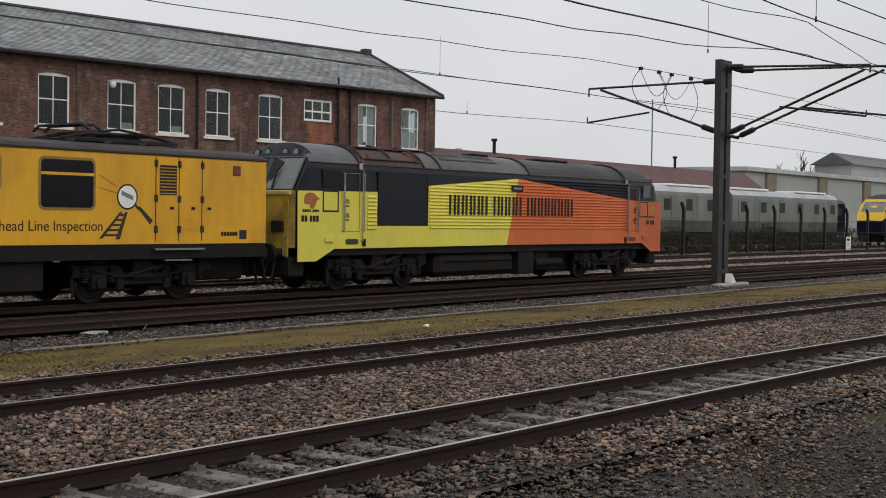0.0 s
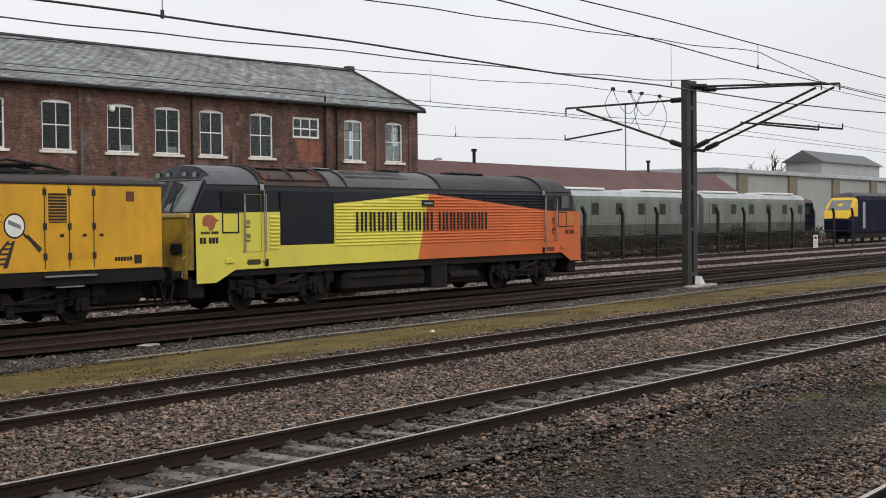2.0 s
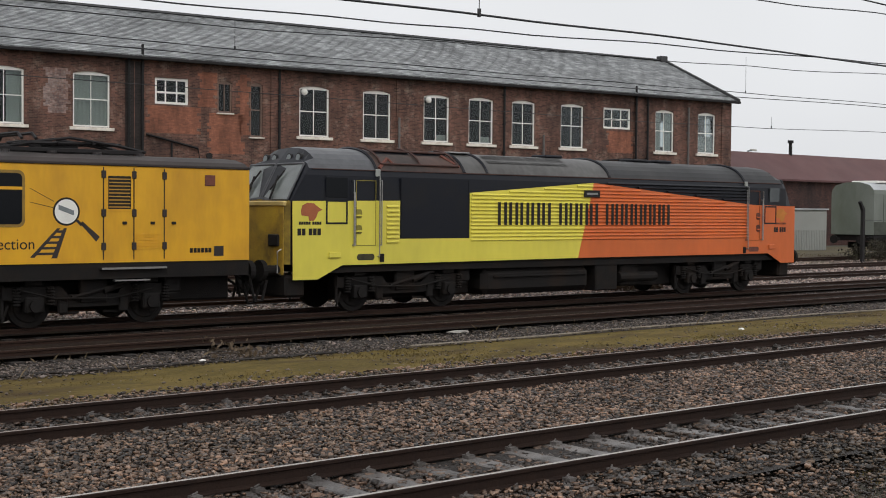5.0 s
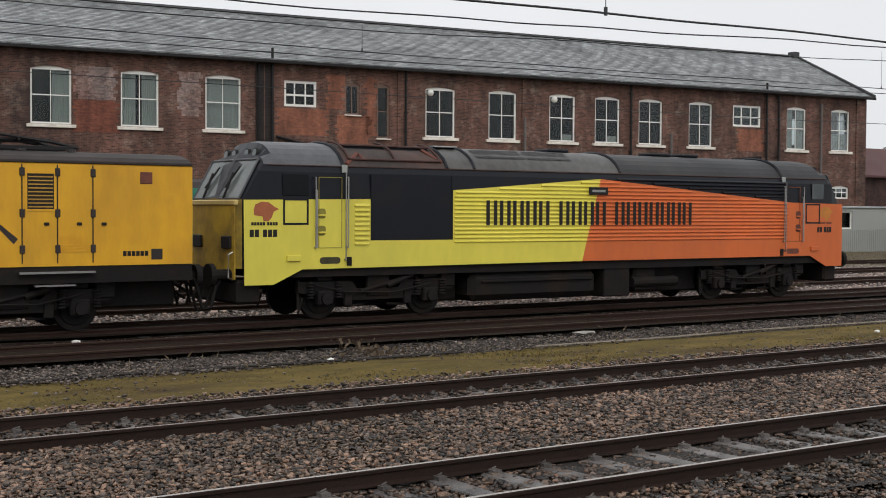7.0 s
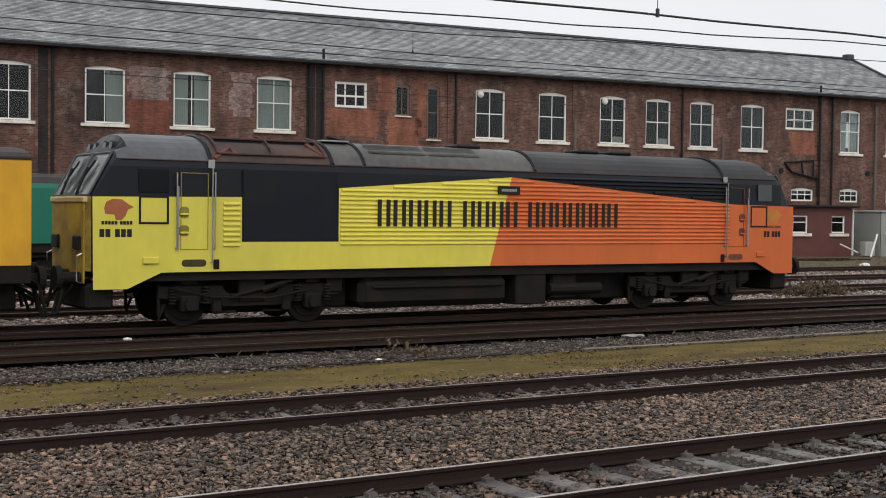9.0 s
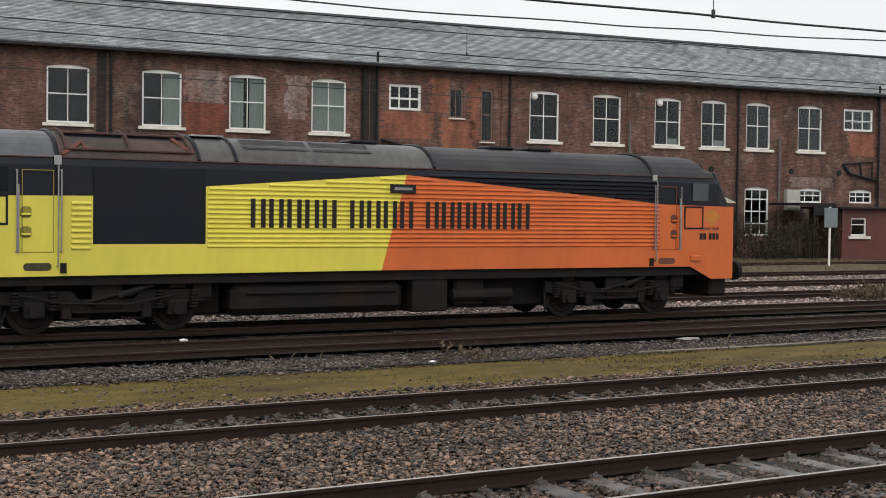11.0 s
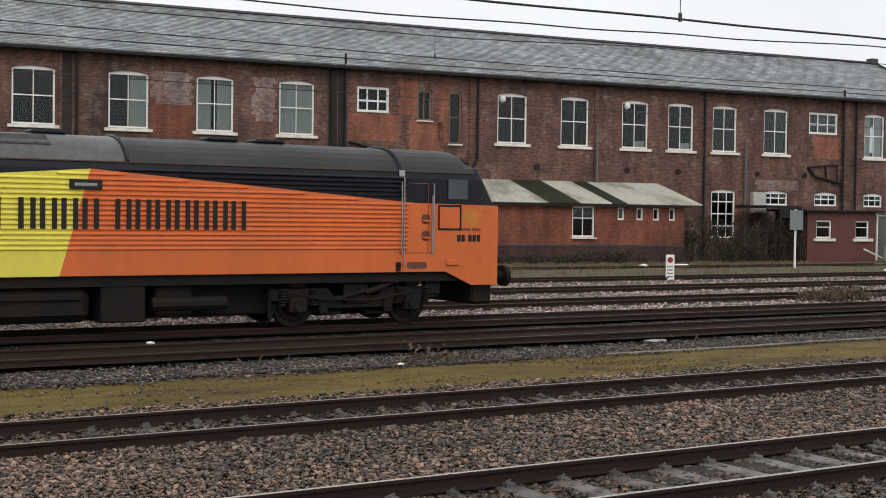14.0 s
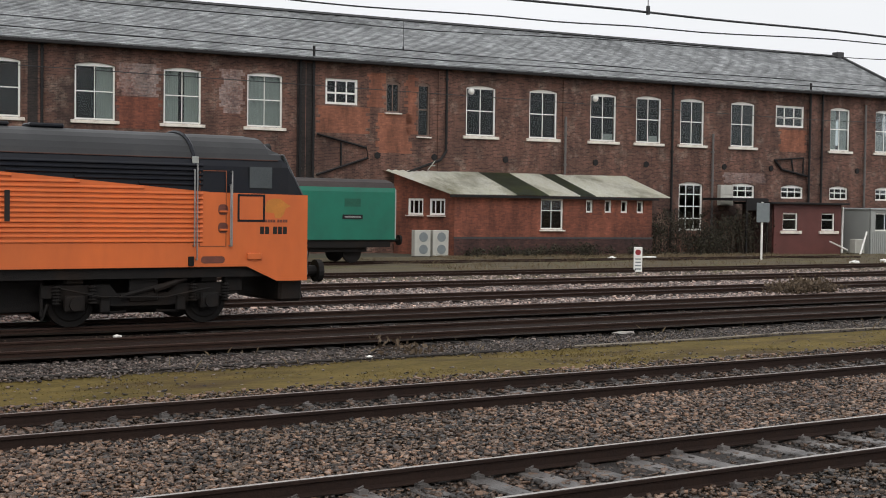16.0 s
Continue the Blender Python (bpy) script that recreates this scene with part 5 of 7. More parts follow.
    part("window_outline", frame_bm(xs[0], xs[1], 2.14, 2.72, 0.045, SIDE - 0.008, SIDE), M_BLACK, loco, "black painted window outline")
    part("cab_window", boxes((xs[0], xs[1], -1.345, -1.33, 2.78, 3.25) if e < 0 else (8.5, 9.02, -1.345, -1.33, 2.85, 3.3), bevel=0.004), M_DARKGLASS if e < 0 else mat("cab_side_glass", (0.055, 0.065, 0.068), None, 2, 0.1), loco, "cab side window")
    # flat plates, not hollows: the recess shade is in their colour
    for zz in (2.3, 1.92):
        xs = sorted((e * 7.83, e * 7.98))
        part("foot_recess", prism(bmesh.new(), rrect(xs[0] - 0.03, xs[1] + 0.03, zz - 0.02, zz + 0.2, 0.07), SIDE - 0.008, SIDE), M_FOOT_SHADE if e < 0 else M_RUST_SHADE, loco, "cab step recess, its shade painted as a flat darker shape")
        part("foot_bar", boxes((xs[0] - 0.01, xs[1] + 0.01, SIDE - 0.05, SIDE, zz + 0.03, zz + 0.07), bevel=0.006), m, loco)
    xs = sorted((e * 7.42, e * 7.95))
    part("step_rim", prism(bmesh.new(), rrect(xs[0] - 0.03, xs[1] + 0.03, 1.24, 1.45, 0.1), SIDE - 0.006, SIDE), m, loco)
    part("step_slot", prism(bmesh.new(), rrect(xs[0], xs[1], 1.27, 1.42, 0.07), SIDE - 0.009, SIDE), M_SLOT_SHADE if e < 0 else M_RUST_SHADE, loco, "step slot, its shade painted as a flat dark shape")
    xs = sorted((e * 8.45, e * 8.78))
    part("filler_box", boxes((xs[0], xs[1], SIDE - 0.05, SIDE, 1.34, 1.48), bevel=0.012), m, loco, "small hinged cover")
    part("lamp_socket", boxes((e * 7.2 - 0.06, e * 7.2 + 0.06, SIDE - 0.04, SIDE, 1.22, 1.42), bevel=0.008), M_UNDER, loco, "dark lamp bracket")
    part("lifting_mark", boxes((e * 7.3 - 0.07, e * 7.3 + 0.07, -1.33, -1.29, 3.3, 3.48), bevel=0.01), M_PALECLAD, loco, "pale bracket at the roof edge")

# roof: panel joints, fan section, exhaust
for x in (-7.3, -4.45, -3.65, 1.05, 7.3):
    bm = bmesh.new()
    pts = [(-y, z + 0.012) for y, z in FULL[3:]] + [(y, z + 0.012) for y, z in FULL[-2:2:-1]]
    for (ya, za), (yb_, zb_) in zip(pts, pts[1:]):
        tube(bm, (x, ya, za), (x, yb_, zb_), 0.045, 5)
    part("roof_joint", bm, M_BLACK, loco, "dark roof joint strip")
for x0, x1, y0, z0, y1, z1 in ((-7.05, -5.9, -1.12, 3.62, -0.66, 3.95), (-5.8, -4.65, -1.12, 3.62, -0.66, 3.95), (-3.4, -1.9, -1.0, 3.76, -0.6, 3.97), (-1.8, -0.4, -1.0, 3.76, -0.6, 3.97)):
    bm = bmesh.new()
    vs = [bm.verts.new(c) for c in ((x0, y0, z0), (x1, y0, z0), (x1, y1, z1), (x0, y1, z1))]
    bm.faces.new(vs)
    bmesh.ops.solidify(bm, geom=bm.faces[:], thickness=-0.03)
    part("roof_hatch", bm, M_BLACK if x0 < -4.6 else M_ROOFPALE, loco, "bolted roof hatch")
bm = bmesh.new()
poly_tube(bm, [(-7.2, -1.22, 3.5), (-6.8, -1.0, 3.75), (-6.7, -1.12, 3.62)], 0.05)
part("roof_pipe", bm, M_RUST_SHADE, loco, "rusty red roof pipe")
bm = bmesh.new()
poly_tube(bm, [(-4.9, -0.8, 3.9), (-4.55, -1.15, 3.6)], 0.05)
part("roof_pipe", bm, M_RUST_SHADE, loco, "rusty red roof pipe")
part("roof_edge", boxes((-9.2, 9.2, -1.27, -1.235, 3.435, 3.46), bevel=0.005), M_DARKRUST, loco, "faded red gutter line")
bm = bmesh.new()
pts = [(-y, z + 0.006) for y, z in FULL[3:]] + [(y, z + 0.006) for y, z in FULL[-2:2:-1]]
for x0, x1 in ((-4.4, 1.0),):
    a, c = [[bm.verts.new((x, y, z)) for y, z in pts] for x in (x0, x1)]
    for k in range(len(pts) - 1):
        bm.faces.new((a[k], c[k], c[k + 1], a[k + 1]))
part("roof_cover", bm, M_ROOFPALE, loco, "weathered pale grey roof cover", smooth=True)
bm = bmesh.new()
a, c = [[bm.verts.new((x, y, z)) for y, z in pts] for x in (-7.26, -4.5)]
for k in range(len(pts) - 1):
    bm.faces.new((a[k], c[k], c[k + 1], a[k + 1]))
part("fan_deck", bm, mat("rusty_fan_deck", (0.05, 0.032, 0.027), (0.026, 0.02, 0.018), 2.5, 0.6, fine=9, stain=(0.1, 0.045, 0.03), stain_amt=0.7), loco, "rusty brown fan deck", smooth=True)
for x in (-7.1, -5.85, -4.62):
    bm = bmesh.new()
    for (ya, za), (yb_, zb_) in zip(pts[1:6], pts[2:7]):
        tube(bm, (x, ya, za + 0.05), (x, yb_, zb_ + 0.05), 0.03, 5)
    part("fan_rib", bm, M_DARKRUST, loco, "rusty rib over the fan deck")
for i in (1, 4):
    part("fan_rail", tube(bmesh.new(), (-7.1, pts[i][0], pts[i][1] + 0.05), (-4.62, pts[i][0], pts[i][1] + 0.05), 0.028, 6), M_DARKRUST, loco, "rusty rail along the fan deck")
part("silver_panel", boxes((-4.4, -3.7, -0.6, 0.6, 4.0, 4.035), bevel=0.01), M_CABROOF, loco, "pale roof panel")
for x in (-0.6, 3.1, 4.2):
    part("exhaust", boxes((x, x + 0.7, -0.3, 0.3, 4.0, 4.09), bevel=0.03), M_BLACK, loco, "sooty exhaust outlet")

# underframe
part("solebar", boxes((-9.2, 9.2, -1.25, 1.25, 0.98, 1.2)), M_UNDER, loco, "dark underframe")
bm = boxes((-3.7, 0.35, -1.2, 1.2, 0.27, 0.98), bevel=0.16)
part("fuel_tank", bm, M_UNDER, loco, "black rounded fuel tank")
part("equipment_box", boxes((0.55, 1.45, -1.22, 1.22, 0.25, 1.0), bevel=0.03), M_UNDER, loco, "dark battery box")
# added dark blocks, so that no daylight shows below the frame
for x0, x1 in ((2.6, 4.4), (-5.2, -3.8)):
    part("underframe_filler", boxes((x0, x1, -0.7, 0.7, 0.3, 0.99), bevel=0.03), M_UNDER, loco, "added dark block closing the gap under the frame")
part("equipment_box", boxes((1.7, 2.5, -1.1, 1.1, 0.34, 1.0), bevel=0.06), M_UNDER, loco, "air reservoir")
bm = bmesh.new()
tube(bm, (-3.4, -1.24, 0.75), (0.1, -1.24, 0.75), 0.03, 6)
tube(bm, (1.6, -1.1, 0.6), (3.2, -1.1, 0.6), 0.14, 10)
part("pipework", bm, M_UNDER, loco, "underframe pipes")
# each bogie gets an added dark block in place of its deep shade
for cx in (-6.28, 6.28):
    part("bogie_filler", boxes((cx - 1.3, cx + 1.3, -0.45, 0.45, 0.22, 0.97), bevel=0.06), M_UNDER, loco, "added dark block closing the gap between the wheels")
    bogie(loco, cx, 1.42, 0.48)
wheels(loco, (-7.7, -4.86, 4.86, 7.7), 0.483)

# ---- yellow inspection coach ----
coach = thing("inspection_coach", pose(0, TRACK_D, 0), "bright yellow overhead line inspection coach with a roof pantograph", "railway coach")
CX0, CX1 = -31.3, -11.0
CF = [(1.4, 1.34), (1.4, 3.33), (1.37, 3.4), (1.2, 3.5), (0.8, 3.59), (0.3, 3.63), (0, 3.635)]
bm = loft([(CX0, 1.4, 9), (CX1, 1.4, 9)], CF)
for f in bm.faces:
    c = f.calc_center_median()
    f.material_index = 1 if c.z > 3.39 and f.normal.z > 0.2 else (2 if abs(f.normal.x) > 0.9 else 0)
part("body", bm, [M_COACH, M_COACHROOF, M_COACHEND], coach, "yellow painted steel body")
part("roof_edge", boxes((CX0, CX1, -1.425, -1.375, 3.36, 3.42), bevel=0.01), M_COACHROOF, coach, "brown gutter")
part("solebar", boxes((CX0, CX1, -1.38, 1.38, 1.0, 1.335)), M_UNDER, coach, "black underframe")
CS = -1.4
M_RUBBER = mat("pale_window_rubber", (0.34, 0.2, 0.03), (0.2, 0.12, 0.025), 6, 0.6)
for x0, x1, z0, z1 in ((-17.6, -16.26, 2.14, 3.16), (-20.3, -18.6, 2.5, 3.18), (-23.5, -21.9, 2.2, 3.18), (-26.2, -24.6, 2.2, 3.18)):
    w = new("window")
    w.parent = coach
    part("frame", prism(bmesh.new(), rrect(x0 - 0.06, x1 + 0.06, z0 - 0.06, z1 + 0.06, 0.14), CS - 0.008, CS + 0.02), M_RUBBER, w, "dull window rubber")
    part("pane", prism(bmesh.new(), rrect(x0, x1, z0, z1, 0.1), CS - 0.012, CS + 0.015), M_DARKGLASS, w)
    if x0 == -17.6:
        part("transom", boxes((x0, x1, CS - 0.022, CS - 0.012, 2.83, 2.89)), M_COACH, w)
part("vent_grille", boxes((-14.42, -13.9, CS - 0.006, CS, 2.46, 3.15)), M_INK, coach, "dark louvred door vent")
for i in range(9):
    part("vent_slat", boxes((-14.4, -13.92, CS - 0.02, CS - 0.004, 2.49 + i * 0.073, 2.515 + i * 0.073)), M_COACHEND, coach)
part("vent_frame", frame_bm(-14.46, -13.86, 2.42, 3.19, 0.04, CS - 0.014, CS), M_COACH, coach)
for i in range(6):
    part("vent_slat", boxes((-13.78, -13.22, CS - 0.014, CS, 1.62 + i * 0.06, 1.645 + i * 0.06)), M_COACH, coach)
for x in (-14.52, -13.83, -13.12):
    part("door_seam", boxes((x - 0.012, x + 0.012, CS - 0.006, CS, 1.4, 3.33)), M_INK, coach, "door seam")
    for z in (1.6, 2.3, 3.1):
        part("hinge", boxes((x - 0.05, x + 0.05, CS - 0.035, CS, z, z + 0.16), bevel=0.01), M_COACHROOF, coach, "rusty door hinge")
for x in (-14.05, -13.4, -12.9):
    part("door_knob", boxes((x - 0.05, x + 0.05, CS - 0.04, CS, 2.14, 2.2), bevel=0.01), M_INK, coach)
part("tail_lamp", boxes((-12.14, -11.88, CS - 0.02, CS, 2.98, 3.22), bevel=0.01), M_RUST_SHADE, coach, "square dark red lamp bracket")
letters(-12.5, -11.95, 1.52, 1.62, (6,), coach, M_INK, CS, 0.18)
part("data_panel", boxes((-11.9, -11.66, CS - 0.004, CS, 1.44, 1.66)), M_COACHROOF, coach, "faded data panel")
writing("Overhead Line Inspection", 0.315, pose(-19.28, CS - 0.003, 1.64, 90), M_INK, coach)
writing("Railway", 0.31, pose(-21.75, CS - 0.003, 1.82, 90), M_INK, coach)
# the painted magnifying glass, ladder and wires
bm = bmesh.new()
tube(bm, (-15.33, CS - 0.003, 2.4), (-15.33, CS + 0.001, 2.4), 0.29, 28)
part("lens_ring", bm, M_INK, coach, "painted magnifying glass rim")
bm = bmesh.new()
tube(bm, (-15.33, CS - 0.007, 2.4), (-15.33, CS - 0.003, 2.4), 0.25, 28)
part("lens", bm, M_WHITE, coach, "painted pale lens")
bm = bmesh.new()
prism(bm, [(-15.5, 2.44), (-15.17, 2.32), (-15.17, 2.42), (-15.5, 2.54)], CS - 0.011, CS - 0.007)
part("lens_band", bm, M_SIGN, coach)
bm = bmesh.new()
prism(bm, [(-15.12, 2.2), (-15.08, 2.24), (-14.98, 2.14), (-15.02, 2.1)], CS - 0.006, CS)
prism(bm, [(-15.04, 2.16), (-14.98, 2.20), (-14.6, 1.88), (-14.68, 1.78)], CS - 0.006, CS)
part("lens_handle", bm, M_COACHROOF, coach, "painted handle")
bm = bmesh.new()
prism(bm, [(-16.1, 1.47), (-16.0, 1.47), (-15.46, 2.06), (-15.53, 2.06)], CS - 0.004, CS)
prism(bm, [(-15.65, 1.45), (-15.53, 1.45), (-15.32, 2.06), (-15.39, 2.06)], CS - 0.004, CS)
for i in range(5):
    f = i / 5
    prism(bm, [(-16.02 + 0.54 * f, 1.52 + 0.56 * f), (-15.6 + 0.22 * f, 1.52 + 0.56 * f), (-15.58 + 0.22 * f, 1.57 + 0.56 * f), (-15.98 + 0.54 * f, 1.57 + 0.56 * f)], CS - 0.005, CS)
part("ladder_motif", bm, M_COACHROOF, coach, "painted brown track motif")
bm = bmesh.new()
for a, b in ((2.86, 2.6), (2.58, 2.47)):
    prism(bm, [(-16.1, a), (-15.6, b), (-15.6, b + 0.012), (-16.1, a + 0.012)], CS - 0.003, CS)
part("wire_motif", bm, M_INK, coach)
# pantograph folded on the roof
pan = new("pantograph")
pan.parent = coach
pan.matrix_basis = pose(-0.2, 0, -0.2)
tagged(pan, "folded black pantograph")
bm = bmesh.new()
for y in (-0.5, 0.5):
    poly_tube(bm, [(-16.3, y, 3.88), (-15.5, y, 4.02), (-13.6, y * 0.6, 4.06), (-12.9, y, 3.9)], 0.04)
    poly_tube(bm, [(-15.9, y, 3.98), (-14.6, y * 0.8, 4.16), (-13.4, y, 4.0)], 0.035)
for x in (-15.6, -14.9, -14.1, -13.5):
    tube(bm, (x, -0.5, 4.05), (x, 0.5, 4.05), 0.03, 6)
part("frame", bm, M_IRON, pan)
bm = bmesh.new()
for x in (-15.9, -15.6):
    poly_tube(bm, [(x, -1.0, 4.08), (x, -0.8, 4.2), (x, 0.8, 4.2), (x, 1.0, 4.08)], 0.035)
part("collector_bow", bm, M_IRON, pan)
part("base_frame", boxes((-16.2, -13.0, -0.55, -0.45, 3.84, 3.93), (-16.2, -13.0, 0.45, 0.55, 3.84, 3.93), (-15.2, -14.4, -0.35, 0.35, 3.88, 4.04), bevel=0.01), M_IRON, pan)
for x in (-16.1, -15.1, -14.1, -13.1):
    for y in (-0.62, 0.62):
        bm = bmesh.new()
        for k in range(3):
            tube(bm, (x, y, 3.7 + k * 0.06), (x, y, 3.745 + k * 0.06), 0.1, 10)
        part("insulator", bm, M_INSUL, pan, "brown roof insulator")
bm = loft([(-23.0, 0.9, 3.7), (-22.4, 1.0, 3.95), (-20.0, 1.0, 4.02), (-19.2, 0.95, 3.86), (-18.6, 0.85, 3.62)], [(1.0, 3.4), (0.98, 3.7), (0.8, 3.88), (0.4, 4.0), (0, 4.02)])
part("roof_fairing", bm, M_CABROOF, coach, "silver-grey roof dome", smooth=True)
bm = bmesh.new()
prism(bm, [(-18.9, 3.55), (-18.4, 3.55), (-18.55, 3.86), (-18.8, 3.8)], -0.5, 0.5)
part("observation_window", bm, M_CABROOF, coach, "small roof light")
part("gangway", boxes((-11.0, -10.8, -0.62, 0.62, 1.3, 3.3), bevel=0.05), M_UNDER, coach, "black gangway end")
for y in (-0.86, 0.86):
    bm = bmesh.new()
    tube(bm, (-11.0, y, 1.06), (-10.75, y, 1.06), 0.1, 12)
    tube(bm, (-10.75, y, 1.06), (-10.62, y, 1.06), 0.24, 16)
    part("buffer", bm, M_UNDER, coach, "round black buffer")
bm = bmesh.new()
tube(bm, (-11.2, -0.4, 1.0), (-10.4, -0.3, 0.55), 0.035, 6)
tube(bm, (-11.2, 0.3, 1.0), (-10.4, 0.4, 0.5), 0.035, 6)
tube(bm, (-11.2, 0, 1.05), (-10.2, 0, 1.05), 0.06, 6)
part("coupling", bm, M_UNDER, coach, "coupling and hoses")
for y, z0, z1 in ((-1.0, 1.1, 0.35), (-0.7, 1.0, 0.3), (-0.35, 1.3, 0.45), (0.3, 1.0, 0.35), (0.8, 1.2, 0.4)):
    bm = bmesh.new()
    poly_tube(bm, [(CX1 + 0.02, y, z0), (CX1 + 0.25, y, z0 - 0.15), (CX1 + 0.4, y, z1), (CX1 + 0.6, y, z1 + 0.02), (CX1 + 0.72, y, z0 - 0.25)], 0.035, 6)
    part("hose", bm, M_UNDER, coach, "hanging black air hose")
for x0, x1, z0 in ((-19.6, -17.4, 0.35), (-22.6, -20.0, 0.45)):
    part("equipment_box", boxes((x0, x1, -1.25, 1.25, z0, 1.05), bevel=0.03), M_UNDER, coach, "dark underfloor box")
part("drag_box", boxes((-12.9, -11.1, -0.7, 0.7, 0.42, 1.05), bevel=0.05), M_UNDER, coach, "dark box behind the coupling")
part("footboard", boxes((-14.6, -13.1, -1.5, -1.36, 1.2, 1.24), (-14.3, -13.5, -1.5, -1.36, 0.95, 0.98)), M_STEEL, coach, "pale metal footboard")
# the coach bogies are filled with an added dark block too
for cx in (-14.6, -28.2):
    part("coach_bogie_filler", boxes((cx - 1.2, cx + 1.2, -0.45, 0.45, 0.3, 0.95), bevel=0.06), M_UNDER, coach, "added dark block closing the gap inside the coach bogie")
    bogie(coach, cx, 1.3, 0.46)
wheels(coach, (-15.9, -13.3, -29.5, -26.9), 0.46)

# ---- stored vehicles ----
def stored_coach(name, x0, x1, y, z0, zt, m, roofm, label, win, hw=1.4, group=""):
    c = thing(name, pose(0, y, 0), label, "railway coach", group)
    hh = zt - z0
    F = [(hw, z0), (hw, z0 + hh * 0.78), (hw * 0.97, z0 + hh * 0.85), (hw * 0.8, z0 + hh * 0.94), (hw * 0.4, zt - 0.03), (0, zt)]
    bm = loft([(x0, hw, 99), (x1, hw, 99)], F)
    for f in bm.faces:
        if f.normal.z > 0.35 and f.calc_center_median().z > z0 + 1:
            f.material_index = 1
    part("body", bm, [m, roofm], c)
    if m is M_GREYCOACH:
        part("lower_side", boxes((x0 + 0.02, x1 - 0.02, -hw - 0.006, -hw + 0.01, z0 + 0.01, z0 + 0.75)), M_GRIMEBAND, c, "grimy dark lower panels")
        for xa in (x0 + 1.2, x0 + 12.6):
            part("roof_panel", boxes((xa, xa + 6.2, -0.85, 0.85, zt - 0.04, zt + 0.1), bevel=0.03), M_WHITE, c, "pale flat roof panel")
        for k in range(6):
            xx = x0 + 1.0 + (x1 - x0 - 2.0) * k / 5
            part("door_seam", boxes((xx - 0.02, xx + 0.02, -hw - 0.012, -hw + 0.01, z0 + 0.1, z0 + 2.3)), M_GRIMEBAND, c)
    part("underframe", boxes((x0 + 0.2, x1 - 0.2, -hw + 0.1, hw - 0.1, z0 - 0.35, z0 - 0.005), ((x0 + x1) / 2 - 3, (x0 + x1) / 2 + 3, -hw + 0.15, hw - 0.15, 0.3, z0 - 0.36)), M_UNDER, c, "dark underframe")
    for a, b, c0, c1 in win:
        part("window", boxes((a, b, -hw - 0.008, -hw + 0.02, c0, c1), bevel=0.004), M_INK, c, "small dark window")
    for cx in (x0 + 3.2, x1 - 3.2):
        bm = boxes((cx - 1.9, cx + 1.9, -1.1, -0.95, 0.5, 0.85), (cx - 1.9, cx + 1.9, 0.95, 1.1, 0.5, 0.85))
        part("bogie_frame", bm, M_UNDER, c)
        for wx in (cx - 1.3, cx + 1.3):
            for yy in (-0.79, 0.79):
                bm = bmesh.new()
                tube(bm, (wx, yy - 0.06, 0.46), (wx, yy + 0.06, 0.46), 0.46, 20)
                part("wheel", bm, M_UNDER, c)
    for e, ed in ((x0, -1), (x1, 1)):
        for yy in (-0.86, 0.86):
            bm = bmesh.new()
            tube(bm, (e, yy, 1.02), (e + ed * 0.45, yy, 1.02), 0.09, 10)
            tube(bm, (e + ed * 0.45, yy, 1.02), (e + ed * 0.55, yy, 1.02), 0.24, 14)
            part("buffer", bm, M_UNDER, c, "round black buffer")
    return c


green = stored_coach("green_coach", 9.6, 29.9, TRACK_H, 1.05, 3.75, M_GREEN, M_COACHROOF, "dark-roofed green coach stabled before the workshop", [], group="stored coaches")
part("nameplate", boxes((27.2, 28.2, -1.43, -1.402, 1.95, 2.15), bevel=0.006), M_IRON, green, "dark plate with pale bar")
part("plate_bar", boxes((27.3, 28.1, -1.435, -1.43, 2.02, 2.08)), M_STEEL, green)
part("vent_panel", boxes((27.3, 28.1, -1.41, -1.4, 2.5, 2.85)), mat("dark_green_grille", (0.008, 0.1, 0.06), None, 6, 0.6), green, "dark green grille")
part("corner_strip", boxes((29.86, 29.92, -1.41, -1.39, 1.1, 3.3)), M_PALECLAD, green)
stored_coach("grey_coach", 67.0, 87.2, TRACK_G, 1.3, 4.35, M_GREYCOACH, M_PALEROOF, "weathered pale grey-green coach with small windows", [(68.6 + 3.1 * i, 69.5 + 3.1 * i, 2.7, 3.45) for i in range(6)], group="stored coaches")
stored_coach("grey_coach", 88.0, 108.0, TRACK_G, 1.3, 4.35, M_GREYCOACH, M_PALEROOF, "weathered pale grey-green coach with small windows", [(89.4 + 3.4 * i, 90.4 + 3.4 * i, 2.7, 3.45) for i in range(6)], group="stored coaches")
stored_coach("blue_coach", 112.0, 126.0, TRACK_G + 6, 1.2, 4.3, M_BLUE, M_MAROON, "dark blue coach behind the grey ones", [(114 + 2.4 * i, 115.4 + 2.4 * i, 2.7, 3.4) for i in range(5)], group="stored coaches")
hst = thing("power_car", pose(119.5, TRACK_G, 0), "dark blue diesel power car with a sloping yellow nose", "locomotive")
bm = loft([(0.0, 1.1, 2.2), (0.4, 1.28, 2.75), (1.2, 1.34, 3.45), (2.1, 1.36, 4.15), (2.8, 1.38, 4.55), (3.6, 1.38, 9), (17.5, 1.38, 9)], [(1.38, 0.95), (1.38, 1.9), (1.38, 2.45), (1.38, 3.3), (1.33, 4.0), (1.1, 4.4), (0.5, 4.7), (0, 4.75)])
for f in bm.faces:
    c = f.calc_center_median()
    f.material_index = 2 if f.normal.z > 0.5 and c.z > 4.3 else (1 if c.x < 2.2 and 2.3 < c.z < 4.4 else 0)
part("body", bm, [M_BLUE, M_HSTYELLOW, M_ROOFGREY], hst)
bm = bmesh.new()
